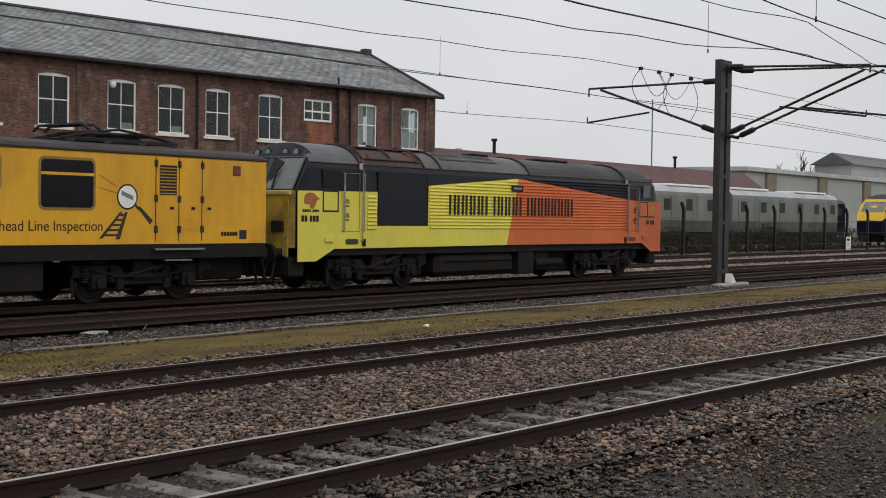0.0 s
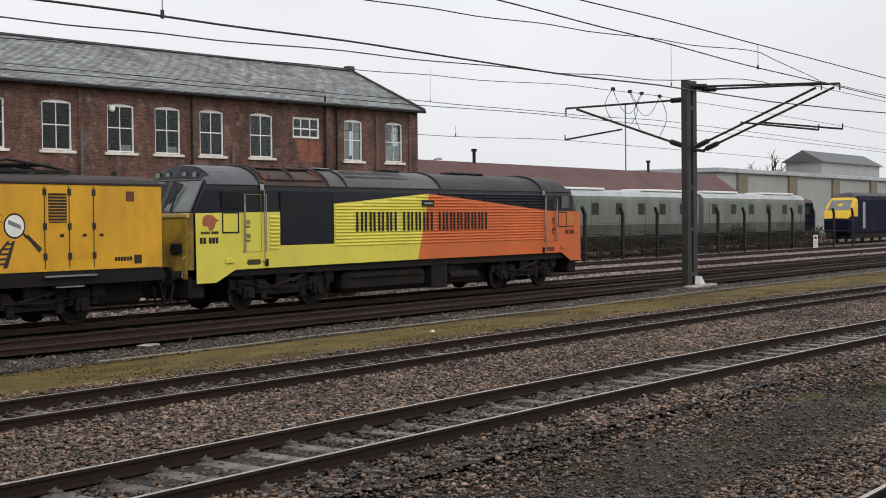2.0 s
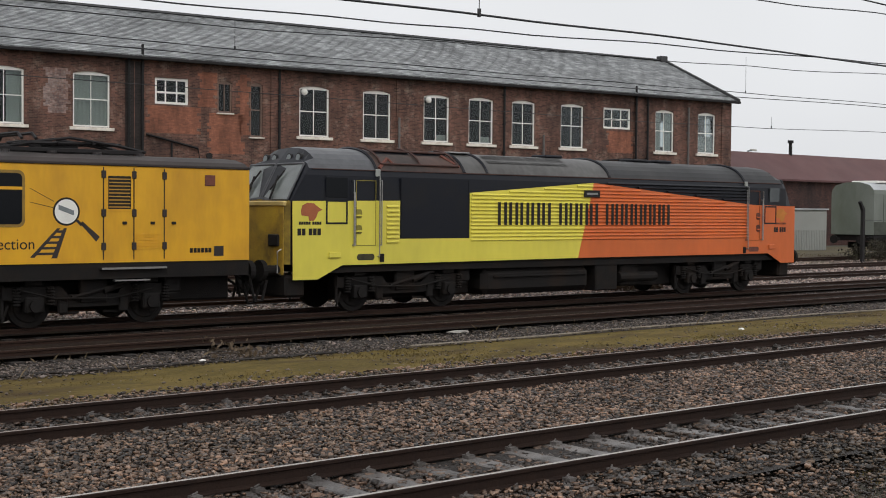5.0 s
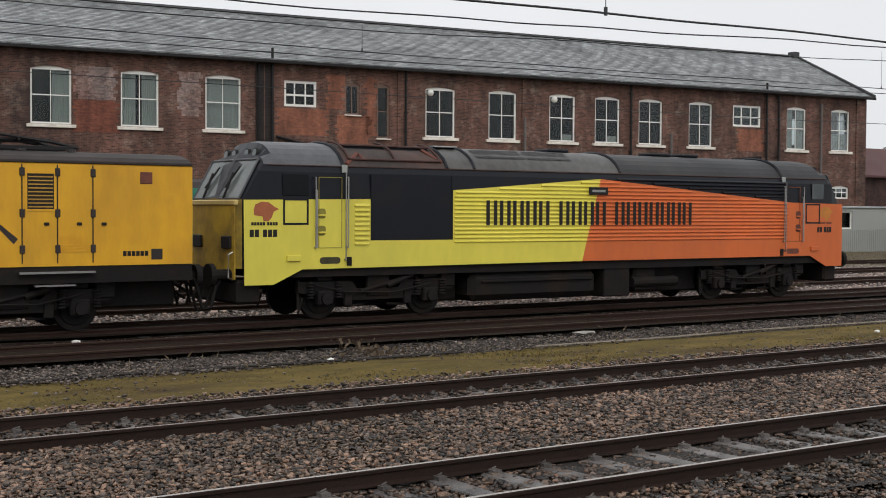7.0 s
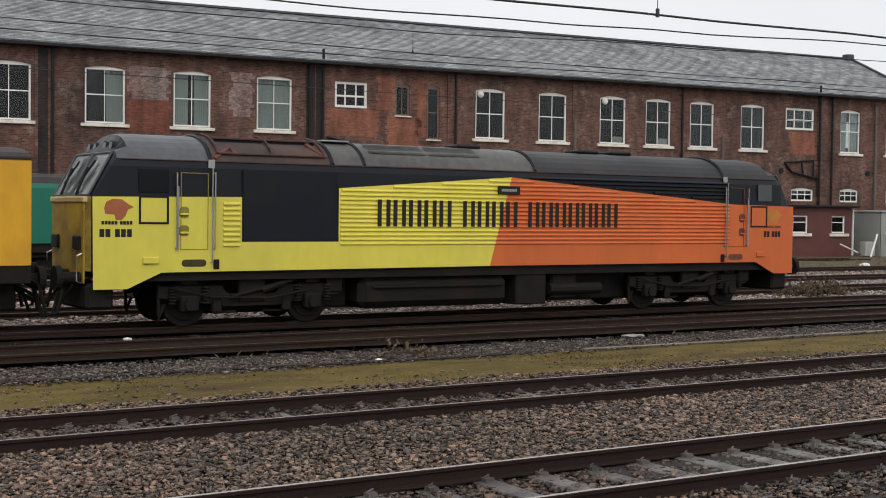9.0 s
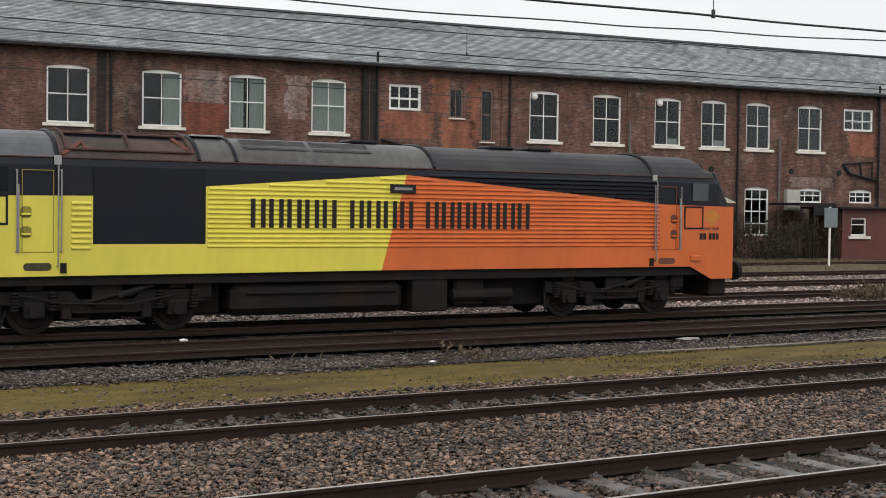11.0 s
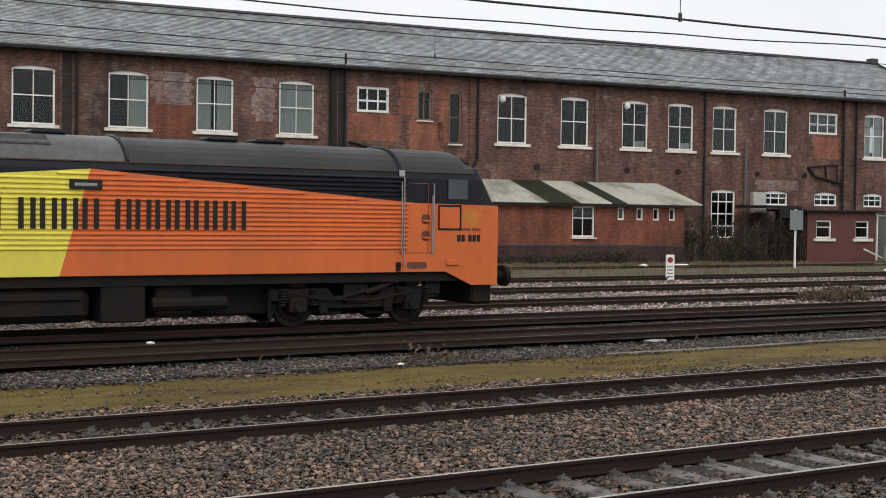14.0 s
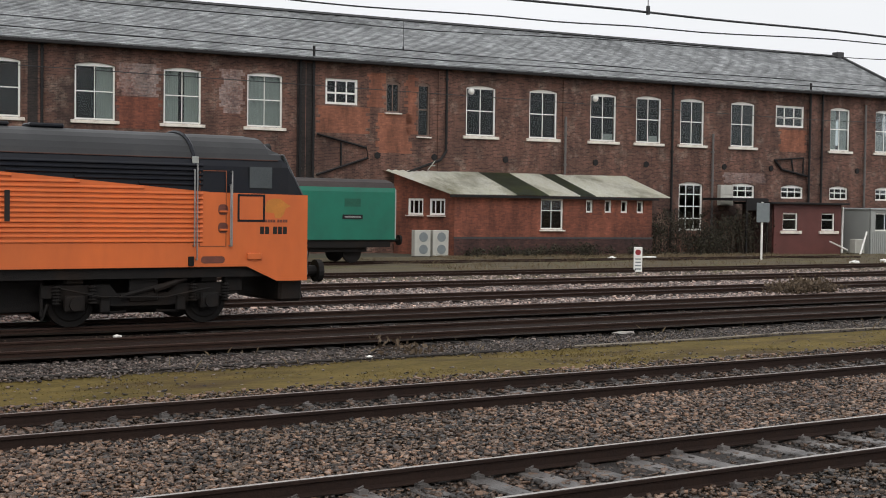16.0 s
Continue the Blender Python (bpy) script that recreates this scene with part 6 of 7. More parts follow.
vs = [bm.verts.new(c) for c in ((0.62, -1.05, 3.05), (0.62, 1.05, 3.05), (1.78, 0.98, 4.0), (1.78, -0.98, 4.0))]
bm.faces.new(vs[::-1])
bmesh.ops.solidify(bm, geom=bm.faces[:], thickness=-0.1)
part("windscreen", bm, mat("power_car_glass", (0.42, 0.45, 0.44), None, 2, 0.1), hst, "raked windscreen")
part("underframe", boxes((0.6, 17.3, -1.2, 1.2, 0.35, 0.94)), M_UNDER, hst)
for wx in (2.5, 5.0, 12.6, 15.1):
    for yy in (-0.79, 0.79):
        bm = bmesh.new()
        tube(bm, (wx, yy - 0.06, 0.47), (wx, yy + 0.06, 0.47), 0.47, 20)
        part("wheel", bm, M_UNDER, hst)
part("cab_door", boxes((3.4, 4.1, -1.39, -1.375, 1.3, 3.8)), M_PALECLAD, hst, "pale door edge")

# ---- overhead line ----
mast = thing("overhead_line_mast", pose(45.65, 21.96, -0.3), "dark steel twin-channel overhead line mast on a concrete foot", "mast")
for x0, x1 in ((-0.42, -0.09), (0.09, 0.42)):
    bm = boxes((x0, x1, -0.12, -0.1, 0, 7.95), (x0, x0 + 0.03, -0.1, 0.12, 0, 7.95), (x1 - 0.03, x1, -0.1, 0.12, 0, 7.95), (x0 + 0.03, x1 - 0.03, -0.02, 0.0, 0, 7.95))
    part("channel_post", bm, M_MAST, mast, "steel channel post")
for z in (0.6, 2.3, 3.9, 5.35, 6.9, 7.85):
    part("batten_plate", boxes((-0.3, 0.3, -0.135, -0.121, z - 0.07, z + 0.07)), M_MAST, mast)
part("foundation", boxes((-1.1, 1.3, -0.55, 0.6, -0.1, 0.2), (-2.9, -1.1, -0.25, 0.15, -0.05, 0.17), bevel=0.05), M_CONC, mast, "cracked pale concrete foot")
bm = bmesh.new()
prism(bm, [(0.1, 0.2), (0.5, 0.2), (0.16, 0.52)], -0.4, -0.15)
part("paper_scrap", bm, M_WHITE, mast, "torn white sheet at the foot")


MX, MY = 45.65, 21.96


def arm_tube(parent, pts, r, m=M_WIRE, name="arm_tube"):
    bm = bmesh.new()
    poly_tube(bm, pts, r, 8)
    return part(name, bm, m, parent)


def insul(parent, a, b):
    bm = bmesh.new()
    prof = [(0, 0.06)]
    for k in range(7):
        prof += [(0.06 + k * 0.125, 0.07), (0.09 + k * 0.125, 0.105), (0.14 + k * 0.125, 0.105), (0.16 + k * 0.125, 0.07)]
    lathe(bm, a, b, prof + [(1, 0.06)])
    return part("insulator", bm, M_INSUL, parent, "ribbed dark insulator")


def arm_set(t, dx, top, low, reg, drop):
    """top, low, reg: (y, z) at the mast side and at the tip."""
    x = MX + dx
    P = lambda yz: (x, yz[0], yz[1])
    mixp = lambda a, b, f: (x, a[0] + (b[0] - a[0]) * f, a[1] + (b[1] - a[1]) * f)
    arm_tube(t, [P(top[0]), P(top[1])], 0.04)
    insul(t, mixp(*top, 0.02), mixp(*top, 0.12))
    arm_tube(t, [P(low[0]), P(low[1])], 0.045)
    insul(t, mixp(*low, 0.03), mixp(*low, 0.14))
    arm_tube(t, [P(reg[0]), P(reg[1])], 0.035)
    arm_tube(t, [P(top[1]), (x, top[1][0], top[1][1] - drop)], 0.03)
    arm_tube(t, [P(reg[1]), (x, reg[1][0], reg[1][1] + 0.2)], 0.025)


far_arms = thing("cantilever_arm", pose(0, 0, 0), "tubular steel cantilever arm reaching over the yard lines", "overhead line arm", "cantilever arms")
arm_set(far_arms, 0, ((22.1, 6.95), (27.4, 6.92)), ((22.1, 5.15), (26.9, 6.86)), ((24.84, 5.95), (27.45, 5.66)), 0.3)
near_arms = thing("cantilever_arm", pose(0, 0, 0), "tubular steel cantilever arm reaching over the running line", "overhead line arm", "cantilever arms")
arm_set(near_arms, 0, ((21.8, 7.42), (16.8, 7.2)), ((21.8, 5.08), (17.0, 7.05)), ((19.87, 5.96), (16.9, 5.54)), 0.25)
arm_set(near_arms, 0.75, ((21.8, 7.36), (16.4, 7.22)), ((21.8, 5.0), (16.6, 7.1)), ((19.4, 5.98), (16.3, 5.58)), 0.25)
arm_tube(near_arms, [(MX - 0.1, MY - 0.2, 5.05), (MX + 0.85, MY - 0.2, 5.0)], 0.06)
arm_tube(near_arms, [(MX - 0.1, MY - 0.2, 7.4), (MX + 0.85, MY - 0.2, 7.36)], 0.06)


def wire(pts, label, r=0.012, droppers=()):
    """One overhead wire through x, y, z knots; droppers hang between it and a height below."""
    t = thing("overhead_wire", pose(0, 0, 0), label, "overhead wire", "overhead wires")
    path = []
    n = len(pts)
    for i in range(n - 1):
        p0, p1, p2, p3 = (Vector(pts[max(i - 1, 0)]), Vector(pts[i]), Vector(pts[i + 1]), Vector(pts[min(i + 2, n - 1)]))
        m1, m2 = (p2 - p0) * 0.5, (p3 - p1) * 0.5
        for k in range(6):
            f = k / 6
            q = p1.lerp(p2, f)
            h = (2 * f ** 3 - 3 * f ** 2 + 1) * p1.z + (-2 * f ** 3 + 3 * f ** 2) * p2.z
            path.append((q.x, q.y, h))
    path.append(pts[-1])
    bm = bmesh.new()
    poly_tube(bm, path, r, 5)
    part("cable", bm, M_WIRE, t)
    for x, y, z0, z1 in droppers:
        bm = bmesh.new()
        tube(bm, (x, y, z0), (x, y, z1), 0.006, 4)
        box(bm, x - 0.015, x + 0.015, y - 0.012, y + 0.012, z0 - 0.015, z0 + 0.07)
        part("dropper", bm, M_WIRE, t, "thin dropper with a clip")
    return t


YA, YB, YC, YD = TRACK_A, TRACK_B, 23.2, 26.9
wire([(-40, YA, 4.3), (6, YA, 4.4), (9, YA, 4.45), (12, YA, 4.5), (15.7, YA, 4.51), (20, YA, 4.6), (45, YA, 5.2), (90, YA, 5.2)], "contact wire over the first running line", 0.012,
     [(8.73, YA, 4.44, 4.95), (2.5, YA, 4.38, 4.85)])
wire([(6, YA, 5.55), (14.3, YA, 5.37), (18.1, YA, 5.32), (23.6, YA, 5.23), (45, YA, 5.1), (90, YA, 5.8)], "sagging messenger wire over the first running line", 0.011)
wire([(6, YA, 5.5), (16.1, YA, 5.65), (20, YA, 5.68), (23.6, YA, 5.67), (45, YA, 5.6), (90, YA, 5.8)], "feeder wire by the running lines", 0.011, [(23.35, YA, 5.22, 5.68)])
wire([(-40, YB, 4.9), (7.6, YB, 5.06), (11, YB, 5.15), (13.5, YB, 5.23), (18, YB, 5.39), (23.6, YB, 5.57), (27.2, YB, 5.75), (35.5, YB, 6.3), (MX, 16.5, 6.95), (90, YB, 5.6)], "contact wire over the second running line", 0.011)
wire([(-30, YB, 5.9), (8, YB, 6.05), (17, YB, 6.31), (20.5, YB, 6.44), (24.7, YB, 6.62), (30, YB, 6.85), (35.4, YB, 7.12), (MX, 16.8, 7.25), (110, 16.0, 7.0)], "messenger wire over the second running line", 0.012,
     [(29.78, YB, 5.75, 6.84)])
wire([(-40, YC, 6.2), (6.4, YC, 6.1), (13.5, YC, 6.18), (20.8, YC, 6.42), (27, YC, 6.58), (32, YC, 6.75), (40, YC, 7.07), (MX, YC, 7.15), (110, YC, 6.8)], "messenger wire over the yard line", 0.011)
wire([(-40, YC, 5.5), (5.6, YC, 5.54), (13, YC, 5.58), (20.8, YC, 5.69), (27, YC, 5.76), (38.5, YC, 5.95), (MX, YC, 6.0), (110, YC, 5.9)], "contact wire over the yard line", 0.011)
wire([(-40, YD, 6.3), (6.5, YD, 6.25), (16, YD, 6.26), (24, YD, 6.33), (30, YD, 6.42), (36, YD, 6.5), (44.5, YD, 6.62), (54, YD, 6.82), (110, YD, 6.6)], "messenger wire over the train's line", 0.012,
     [(16.18, YD, 6.27, 6.95), (35.84, YD, 6.5, 7.7)])
wire([(-40, YD, 5.2), (30, YD, 5.28), (35, YD, 5.35), (MX, YD, 5.58), (110, YD, 5.5)], "contact wire over the train's line", 0.010, [(37.3, YD, 5.4, 5.77)])
# looped jumper cables between the wires
loops = thing("jumper_cable", pose(0, 0, 0), "thin looped jumper cables hanging between overhead wires", "cable")
for k, (x, dz) in enumerate(((45.6, 1.3), (47.0, 1.35), (48.0, 1.6), (49.6, 1.65))):
    bm = bmesh.new()
    pts = [(x + 0.62 * math.sin(a) * (1 if k % 2 else -1), 25.2, 7.55 - dz * a / math.pi) for a in np.linspace(0, math.pi, 14)]
    poly_tube(bm, pts, 0.013, 5)
    part("loop", bm, M_WIRE, loops)
    part("clamp", boxes((x - 0.08, x + 0.08, 25.14, 25.26, 7.5, 7.62), bevel=0.01), M_IRON, loops, "dark clamp")
for xa, xz in ((45.6, 48.0), (47.0, 49.6)):
    bm = bmesh.new()
    poly_tube(bm, [(xa + (xz - xa) * k / 10, 25.2, 7.5 - 0.85 * math.sin(math.pi * k / 10)) for k in range(11)], 0.012, 5)
    part("loop", bm, M_WIRE, loops)

# ---- far background ----
big = thing("maroon_roofed_shed", pose(0, 60, 0), "long low industrial shed with a maroon pitched roof", "building")
part("wall", boxes((70, 136.8, 0.3, 5.4, -0.3, 5.0)), M_BRICK_DARK, big)
bm = bmesh.new()
prism_x(bm, [(-0.2, 5.0), (5.9, 5.0), (5.9, 5.15), (2.85, 7.3), (-0.2, 5.15)], 69, 137.3)
part("roof", bm, M_MAROON, big, "maroon sheet roof")
for x in (89.7, 121.0):
    bm = bmesh.new()
    tube(bm, (x, 2.8, 7.1), (x, 2.8, 8.2), 0.14, 8)
    tube(bm, (x, 2.8, 8.2), (x, 2.8, 8.42), 0.24, 8)
    part("roof_vent", bm, M_IRON, big, "dark roof vent")
white = thing("pale_warehouse", pose(0, 72, 0), "long pale clad warehouse with tan piers", "building")
part("wall", boxes((158, 330, 0, 30, -0.3, 8.4)), M_PALECLAD, white)
part("parapet", boxes((157.5, 331, -0.5, 30.5, 8.404, 9.0), bevel=0.05), M_PALEROOF, white)
for i in range(9):
    part("pier", boxes((164 + i * 18, 167 + i * 18, -0.35, -0.01, -0.3, 8.3)), M_TAN, white, "tan brick pier")
house = thing("roof_house", pose(272, 100, 9.8), "small pale penthouse with a shallow grey roof", "building")
part("wall", boxes((0, 38, 0, 8, -10.2, 4.4)), M_PALECLAD, house)
bm = bmesh.new()
prism_x(bm, [(-0.8, 4.404), (8.8, 4.404), (4, 7.0)], -0.8, 38.8)
part("roof", bm, M_SLATE_BED, house, "grey roof")


# ---- small things by the tracks ----
def marker_post(m):
    t = thing("track_marker", m, "short white track marker post with a red disc", "marker post", "track markers")
    part("board", boxes((-0.18, 0.18, -0.04, 0.04, 0.0, 1.15), bevel=0.02), M_WHITE, t)
    bm = bmesh.new()
    tube(bm, (0, -0.05, 0.93), (0, -0.041, 0.93), 0.12, 20)
    part("disc", bm, M_REDDISC, t, "faded red disc")
    bm = bmesh.new()
    for k in range(4):
        box(bm, -0.12, 0.12, -0.046, -0.041, 0.2 + k * 0.14, 0.25 + k * 0.14)
    part("text_bar", bm, M_SIGN, t)
    return t


marker_post(pose(36.85, 41.8, -0.2, 0, 0, -35))
marker_post(pose(103.5, 38.6, -0.2, 0, 0, -60))
sign = thing("sign_post", pose(52.9, 50.0, -0.15), "grey sign plate seen on a thin white post", "sign")
bm = bmesh.new()
tube(bm, (0, 0, 0), (0, 0, 3.2), 0.06, 10)
part("post", bm, M_WHITE, sign, "thin white post")
part("plate", boxes((-0.5, 0.48, -0.1, -0.06, 2.1, 3.15), bevel=0.01), M_SIGN, sign, "weathered grey plate")

# air-conditioning units by the lean-to
for s in (-10.1, -9.05):
    ac = thing("condenser_unit", WB @ pose(s, -5.2, -0.05), "cream metal outdoor condenser with two fans", "air conditioner", "condensers")
    part("casing", boxes((0, 0.92, 0, 0.4, 0.02, 1.38), bevel=0.02), M_ACUNIT, ac)
    for z in (0.38, 1.02):
        bm = bmesh.new()
        tube(bm, (0.5, -0.02, z), (0.5, -0.002, z), 0.25, 20)
        part("fan_grille", bm, M_SIGN, ac, "round dark fan grille")

# white poles and debris by the cabin
def pole(name, a, b, r, m, label, category="pole"):
    bm = bmesh.new()
    tube(bm, a, b, r, 8)
    return tagged(link(name, bm, m), label, category)


pole("leaning_pole", WB @ Vector((20.6, -5.2, -0.05)), WB @ Vector((21.6, -4.7, 1.35)), 0.06, M_WHITE, "short white pole leaning by the cabin")
pole("fallen_pole", WB @ Vector((18.3, -5.0, 0.75)), WB @ Vector((20.3, -4.4, 0.2)), 0.05, M_WHITE, "white pole fallen against the cabin")
pole("vent_pipe", WB @ Vector((20.6, -3.6, 0.0)), WB @ Vector((20.6, -3.6, 2.9)), 0.07, M_WHITE, "white plastic vent pipe beside the cabin")
bm = boxes((-0.4, 0.4, -0.25, 0.25, 0, 0.9), bevel=0.03)
ob = link("meter_box", bm, M_ACUNIT)
ob.matrix_world = WB @ pose(21.4, -4.1, -0.02)
tagged(ob, "small cream metal meter box by the cabin", "meter box")
bm = boxes((-0.35, 0.35, -0.012, 0.012, -0.025, 0.025), (-0.02, 0.02, -0.5, 0.0, -0.02, 0.02))
ob = link("flood_lamp", bm, M_ACUNIT)
ob.matrix_world = WB @ pose(-6.9, -0.45, 4.85, 0, -50, 0)
tagged(ob, "small pale floodlight bracket on the workshop wall", "lamp")


def blades(name, regions, material, label, seed, h0, h1, category="grass", wid=0.008):
    """Many thin bent blades: one mesh. regions: x0, x1, y0, y1, z, how many."""
    rng = np.random.default_rng(seed)
    V, F = [], []
    for x0, x1, y0, y1, z, n in regions:
        x = x0 + (x1 - x0) * rng.random(n) ** 1.3
        y = rng.uniform(y0, y1, n)
        keep = np.array([noise.noise(Vector((a * 0.7, b * 0.9, 0))) > -0.12 for a, b in zip(x, y)])
        x, y = x[keep], y[keep]
        n = len(x)
        a = rng.uniform(0, 6.28, n)
        h = rng.uniform(h0, h1, n)
        lx, ly = rng.normal(0, 0.45, n) * h, rng.normal(0, 0.45, n) * h
        dx, dy = np.cos(a) * wid, np.sin(a) * wid
        z = np.full(n, z)
        quad = np.stack([np.stack([x - dx, y - dy, z], 1), np.stack([x + dx, y + dy, z], 1), np.stack([x + lx * 0.4 + dx * 0.7, y + ly * 0.4 + dy * 0.7, z + h * 0.6], 1), np.stack([x + lx, y + ly, z + h], 1)], 1)
        V.append(quad)
    v = np.concatenate(V)
    n = len(v)
    me = bpy.data.meshes.new(name)
    me.vertices.add(n * 4)
    me.vertices.foreach_set("co", v.reshape(-1))
    idx = np.arange(n * 4)
    me.loops.add(n * 4)
    me.loops.foreach_set("vertex_index", idx)
    me.polygons.add(n)
    me.polygons.foreach_set("loop_start", np.arange(0, n * 4, 4))
    me.update(calc_edges=True)
    me.materials.append(material)
    return tagged(new(name, me), label, category, kind="stuff")


M_MOSS = mat("dull_moss", (0.105, 0.092, 0.028), (0.05, 0.042, 0.018), 5, 0.95, bump=1.0, fine=40, stain=(0.03, 0.024, 0.017), stain_amt=0.9, spec=0.1)
for x, y, w, h in ((18.9, 7.25, 1.1, 0.3), (21.6, 6.9, 1.0, 0.16), (23.6, 7.5, 1.5, 0.32), (28.0, 7.3, 1.4, 0.3)):
    bm = bmesh.new()
    r = random.Random(int(x * 10))
    mid_ = bm.verts.new((x, y, -0.25))
    ring = [bm.verts.new((x + w * math.cos(k * 0.3142) * r.uniform(0.7, 1.15), y + h * math.sin(k * 0.3142) * r.uniform(0.7, 1.15), -0.285)) for k in range(20)]
    for k in range(20):
        bm.faces.new((mid_, ring[k], ring[(k + 1) % 20]))
    tagged(link("moss_patch", bm, M_MOSS), "low cushion of yellow-green moss on the dark gravel", "moss", "moss patches")
M_STRAW = mat("dry_straw", (0.20, 0.15, 0.085), (0.12, 0.085, 0.05), 1.2, 0.85)
blades("grass_blades", [(2, 60, 16.7, 19.9, -0.27, 42000), (12, 30, 6.2, 7.9, -0.3, 3000)], M_GRASS, "short mossy winter grass between the tracks", 8, 0.02, 0.06)
blades("dry_weeds", [(8, 60, 19.6, 22.0, -0.24, 500), (30, 70, 43.8, 56.0, -0.12, 9000), (36, 60, 53.0, 56.8, -0.1, 9000)], M_STRAW, "dry straw-coloured weeds on the gravel", 9, 0.05, 0.22, "weeds", 0.009)


def bush(m, size, n, seed, label, leaf=M_BRAMBLE):
    """A tangle of bent stems with many small leaves, uneven outline."""
    r = random.Random(seed)
    t = thing("bramble_bush", m, label, "bush", "brambles")
    sx, sy, sz = size
    bs, bl = bmesh.new(), bmesh.new()
    for i in range(n):
        x, y = r.uniform(-sx, sx), r.uniform(-sy, sy)
        top = sz * r.uniform(0.45, 1.0) * (1 - 0.5 * abs(x / sx) ** 3)
        p = Vector((x, y, 0))
        pts = [p.copy()]
        dx, dy = r.uniform(-0.35, 0.35), r.uniform(-0.3, 0.3)
        for k in range(4):
            f = (k + 1) / 4
            pts.append(Vector((x + dx * f * f * 2.2 + r.uniform(-0.07, 0.07), y + dy * f * f * 2 + r.uniform(-0.07, 0.07), top * math.sin(f * 1.7) if f < 0.95 else top * 0.92)))
        poly_tube(bs, pts, 0.014, 3)
        for k in range(26):
            f = r.random() ** 0.8 * 3.99
            i0 = int(f)
            c = pts[i0].lerp(pts[i0 + 1], f - i0) + Vector((r.gauss(0, 0.13), r.gauss(0, 0.13), r.gauss(0, 0.12)))
            if c.z < 0.02:
                continue
            q = Euler((r.uniform(0, 6), r.uniform(0, 6), r.uniform(0, 6))).to_matrix()
            s = r.uniform(0.035, 0.085)
            bl.faces.new([bl.verts.new(c + q @ Vector(v)) for v in ((-s, 0, 0), (0, -s * 0.6, 0.01), (s, 0, 0), (0, s * 0.6, 0.01))])
    tagged(part("stem_tangle", bs, M_TWIG, t, "bare brown stems"), kind="stuff")
    tagged(part("foliage", bl, leaf, t, "small dull green and brown leaves"), kind="stuff")
    return t


stone_tone(M_BRAMBLE, 0.4, 1.6)
M_DEADLEAF = mat("brown_dead_leaf", (0.13, 0.092, 0.058), (0.085, 0.06, 0.038), 2, 0.9)
bush(WB @ pose(7.6, -3.2, -0.1), (2.1, 1.2, 2.9), 110, 1, "tall tangle of brown brambles beside the lean-to")
bush(WB @ pose(12.2, -3.0, -0.1), (2.4, 1.0, 2.7), 110, 2, "tall tangle of brown brambles under the workshop windows")
bush(WB @ pose(10.0, -3.9, -0.1), (1.4, 0.8, 1.5), 60, 3, "low brambles before the workshop")
bush(WB @ pose(1.0, -4.9, -0.1), (4.2, 0.4, 0.7), 70, 4, "low weeds along the lean-to wall")
bush(WB @ pose(-5.0, -4.9, -0.1), (2.0, 0.4, 0.5), 40, 5, "low weeds along the lean-to wall")
bush(pose(33.0, 29.2, -0.14), (1.3, 0.35, 0.42), 46, 6, "dry brown weed clump between the yard tracks", M_DEADLEAF)
bush(pose(12.6, 20.4, -0.24), (0.45, 0.2, 0.2), 5, 7, "bare brown weed clump on the gravel", M_DEADLEAF)
for i in range(9):
    bush(pose(66 + i * 5.2, 40.2, -0.1), (2.7, 0.6, 1.2 + 0.35 * (i % 3)), 60, 20 + i, "dark brambles along the yard fence")

# fence of cranked concrete posts
post0 = None
fence = thing("yard_fence", pose(0, 0, 0), "row of dark concrete fence posts with cranked tops", "fence")
for i in range(12):
    if post0 is None:
        bm = bmesh.new()
        prism(bm, [(-0.1, 0), (0.1, 0), (0.1, 2.9), (-0.28, 3.35), (-0.38, 3.28), (-0.1, 2.85)], -0.08, 0.08)
        post0 = part("post", bm, M_IRON, fence, "dark cranked concrete post")
        post0.matrix_basis = pose(63 + i * 4.7, 39.4, -0.15)
    else:
        share("post", post0, fence, pose(63 + i * 4.7, 39.4, -0.15, 0, random.uniform(-2, 2), 0))
for z in (0.6, 1.4, 2.3):
    bm = bmesh.new()
    poly_tube(bm, [(63, 39.3, z - 0.15), (114.7, 39.3, z - 0.15)], 0.01, 4)
    part("wire_strand", bm, M_WIRE, fence)

# litter: papers and sticks on the gravel
for i, (x, y, z, w, h, m) in enumerate(((11.4, 20.0, -0.2, 0.07, 0.05, M_WHITE), (18.6, 21.6, -0.19, 0.35, 0.04, M_CONC), (8.4, 24.6, -0.12, 0.1, 0.06, M_WHITE), (55, 45.5, -0.1, 0.4, 0.15, M_WHITE),
                                        (58, 46.0, -0.1, 0.3, 0.2, M_WHITE), (47.5, 53.0, -0.05, 0.5, 0.1, M_WHITE), (44.5, 52.5, -0.05, 0.35, 0.12, M_WHITE), (24.5, 18.4, -0.2, 0.12, 0.05, M_WHITE))):
    bm = bmesh.new()
    r = random.Random(i)
    bmesh.ops.create_icosphere(bm, subdivisions=1, radius=1.0)
    for v in bm.verts:
        v.co = Vector((v.co.x * w, v.co.y * w * 0.6, max(v.co.z, -0.3) * h)) * r.uniform(0.75, 1.2)
    ob = link("litter", bm, m)
    ob.location = (x, y, z + 0.02)
    tagged(ob, "crumpled pale litter lying on the gravel", "litter", "litter")
for i, (x, y, a) in enumerate(((21.6, 18.0, -50), (26.8, 18.6, -30), (13.0, 19.3, 40), (30, 20.8, 5))):
    pole("dry_stick", (x, y, -0.17), (x + 0.35 * math.cos(radians(a)), y + 0.35 * math.sin(radians(a)), -0.14), 0.012, M_STRAW, "pale dry stick lying on the grass", "stick")

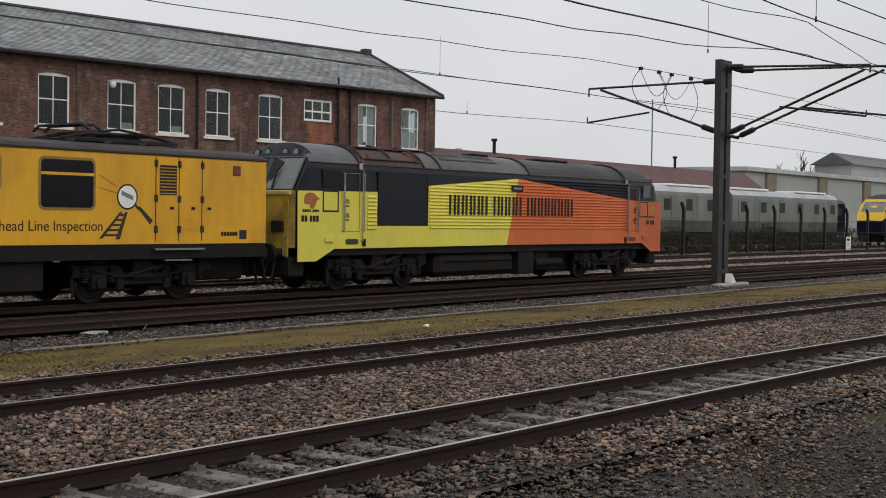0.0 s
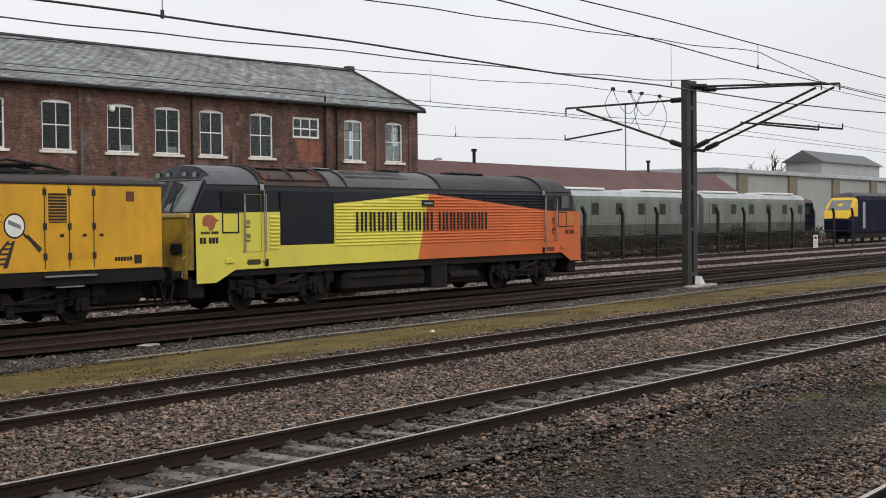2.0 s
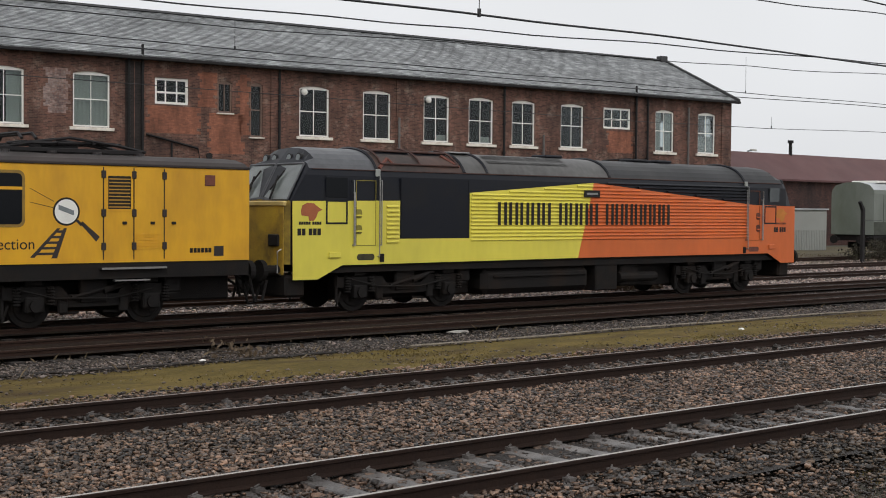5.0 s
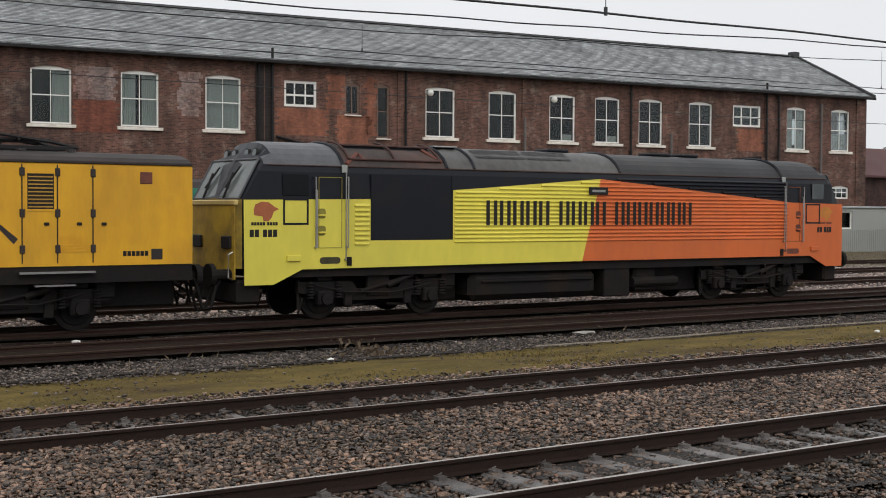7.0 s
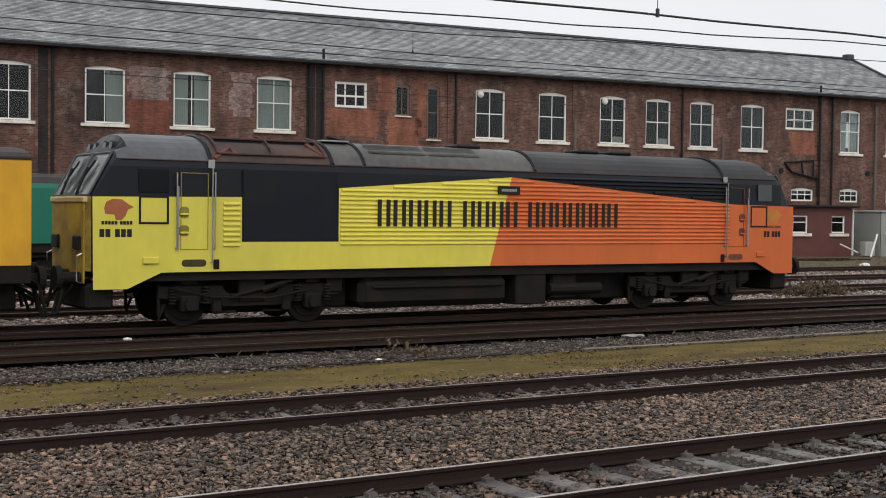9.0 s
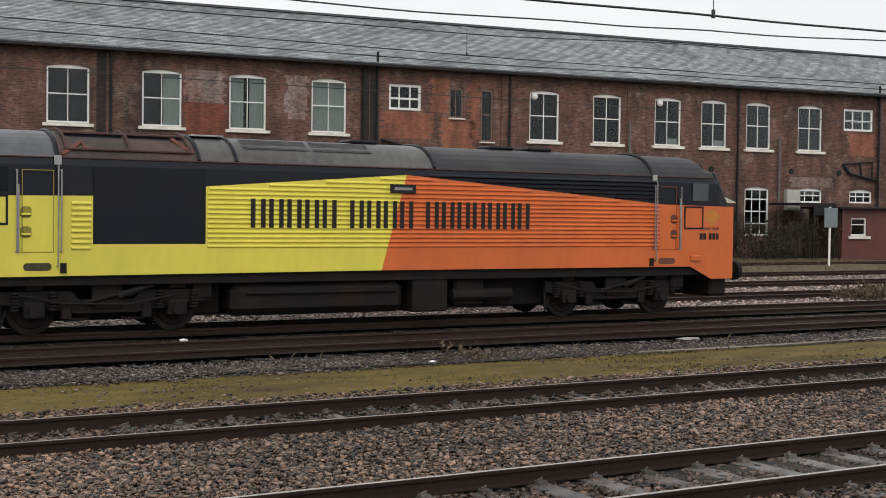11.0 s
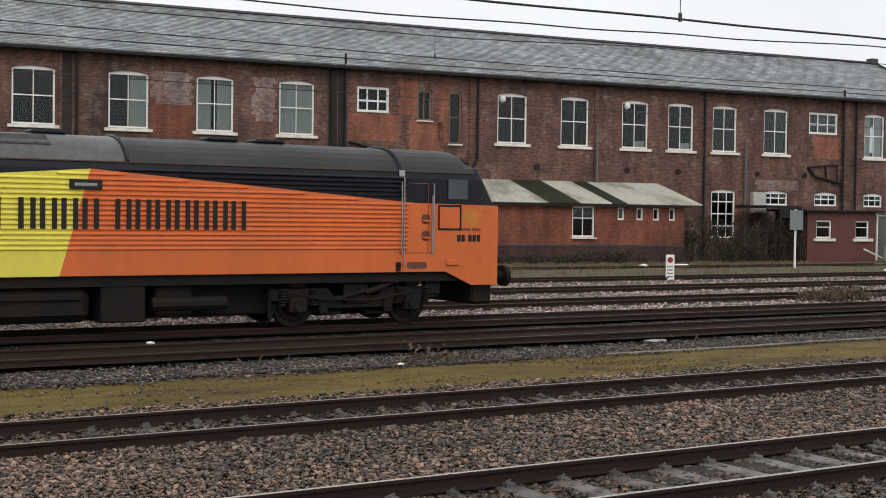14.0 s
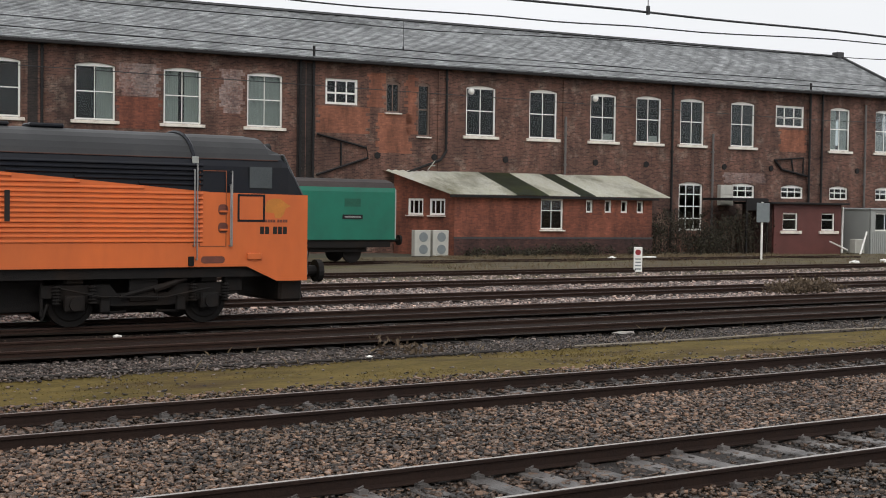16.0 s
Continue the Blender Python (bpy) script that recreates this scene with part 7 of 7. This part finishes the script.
# ---- skyline: lamps, masts, a bare tree ----
def street_lamp(x, y, h, label):
    t = thing("street_lamp", pose(x, y, 0), label, "street lamp", "far lamps")
    bm = bmesh.new()
    poly_tube(bm, [(0, 0, -0.5), (0, 0, h - 0.6), (0.15, 0, h - 0.1), (0.7, 0, h)], 0.09, 6)
    part("column", bm, M_SIGN, t)
    part("lantern", boxes((0.6, 1.4, -0.15, 0.15, h - 0.08, h + 0.12), bevel=0.04), M_ACUNIT, t)
    return t


street_lamp(107, 80, 8.8, "thin grey street lamp beyond the yard")
street_lamp(155, 95, 9.0, "thin grey street lamp beyond the yard")
street_lamp(190, 95, 9.5, "thin grey street lamp beyond the yard")
street_lamp(320, 100, 18.0, "tall thin grey lamp mast beyond the yard")
pole("radio_mast", (148, 80, -0.3), (148, 80, 17.0), 0.09, M_SIGN, "tall thin grey radio mast", "mast")
tree = thing("bare_tree", pose(262, 110, -0.4), "leafless winter tree with fine twigs beyond the warehouse", "tree")
bt = bmesh.new()
rt_ = random.Random(4)


def limb(p, d, ln, r, depth):
    q = p + d * ln
    poly_tube(bt, [p, p.lerp(q, 0.5) + Vector((rt_.uniform(-0.1, 0.1), rt_.uniform(-0.1, 0.1), 0)) * ln * 0.3, q], r, 4)
    if depth:
        for k in range(4):
            nd = (d + Vector((rt_.uniform(-0.8, 0.8), rt_.uniform(-0.8, 0.8), rt_.uniform(-0.1, 0.6)))).normalized()
            limb(p.lerp(q, rt_.uniform(0.6, 1.0)), nd, ln * rt_.uniform(0.55, 0.8), r * 0.6, depth - 1)


limb(Vector((0, 0, 0)), Vector((0, 0, 1)), 6.5, 0.35, 4)
part("crown", bt, M_TWIG, tree, "bare branching crown")


def motions():
    s_rows = [(0.0, 37.68), (0.5, 36.58), (1.0, 35.48), (1.5, 34.38), (2.0, 33.31), (2.5, 32.21), (3.0, 31.09), (3.5, 29.97), (6.0, 24.32), (6.5, 23.2), (7.0, 22.1), (7.5, 21.0), (8.0, 19.91), (8.5, 18.82),
              (9.0, 17.73), (9.5, 16.66), (12.0, 11.31), (12.5, 10.26), (13.0, 9.22), (13.5, 8.19), (14.0, 7.14), (14.5, 6.13), (15.0, 5.08), (15.5, 4.02), (16.0, 2.99)]
    rows = [(t, pose(s, TRACK_D, 0)) for t, s in s_rows]
    walk(loco, rows)
    walk(coach, rows)
    ts, ss = [r[0] for r in s_rows], [r[1] for r in s_rows]
    for ob, x, y, r in WHEELS:
        turn = []
        for i in range(65):
            t = i * 0.25
            a = -math.degrees((ss[0] - float(np.interp(t, ts, ss))) / r)
            turn.append((t, pose(x, y, r) @ pose(0, 0, 0, 0, a, 0) @ pose(0, 0, 0, 0, 0, 0 if y < 0 else 180)))
        walk(ob, turn)


motions()
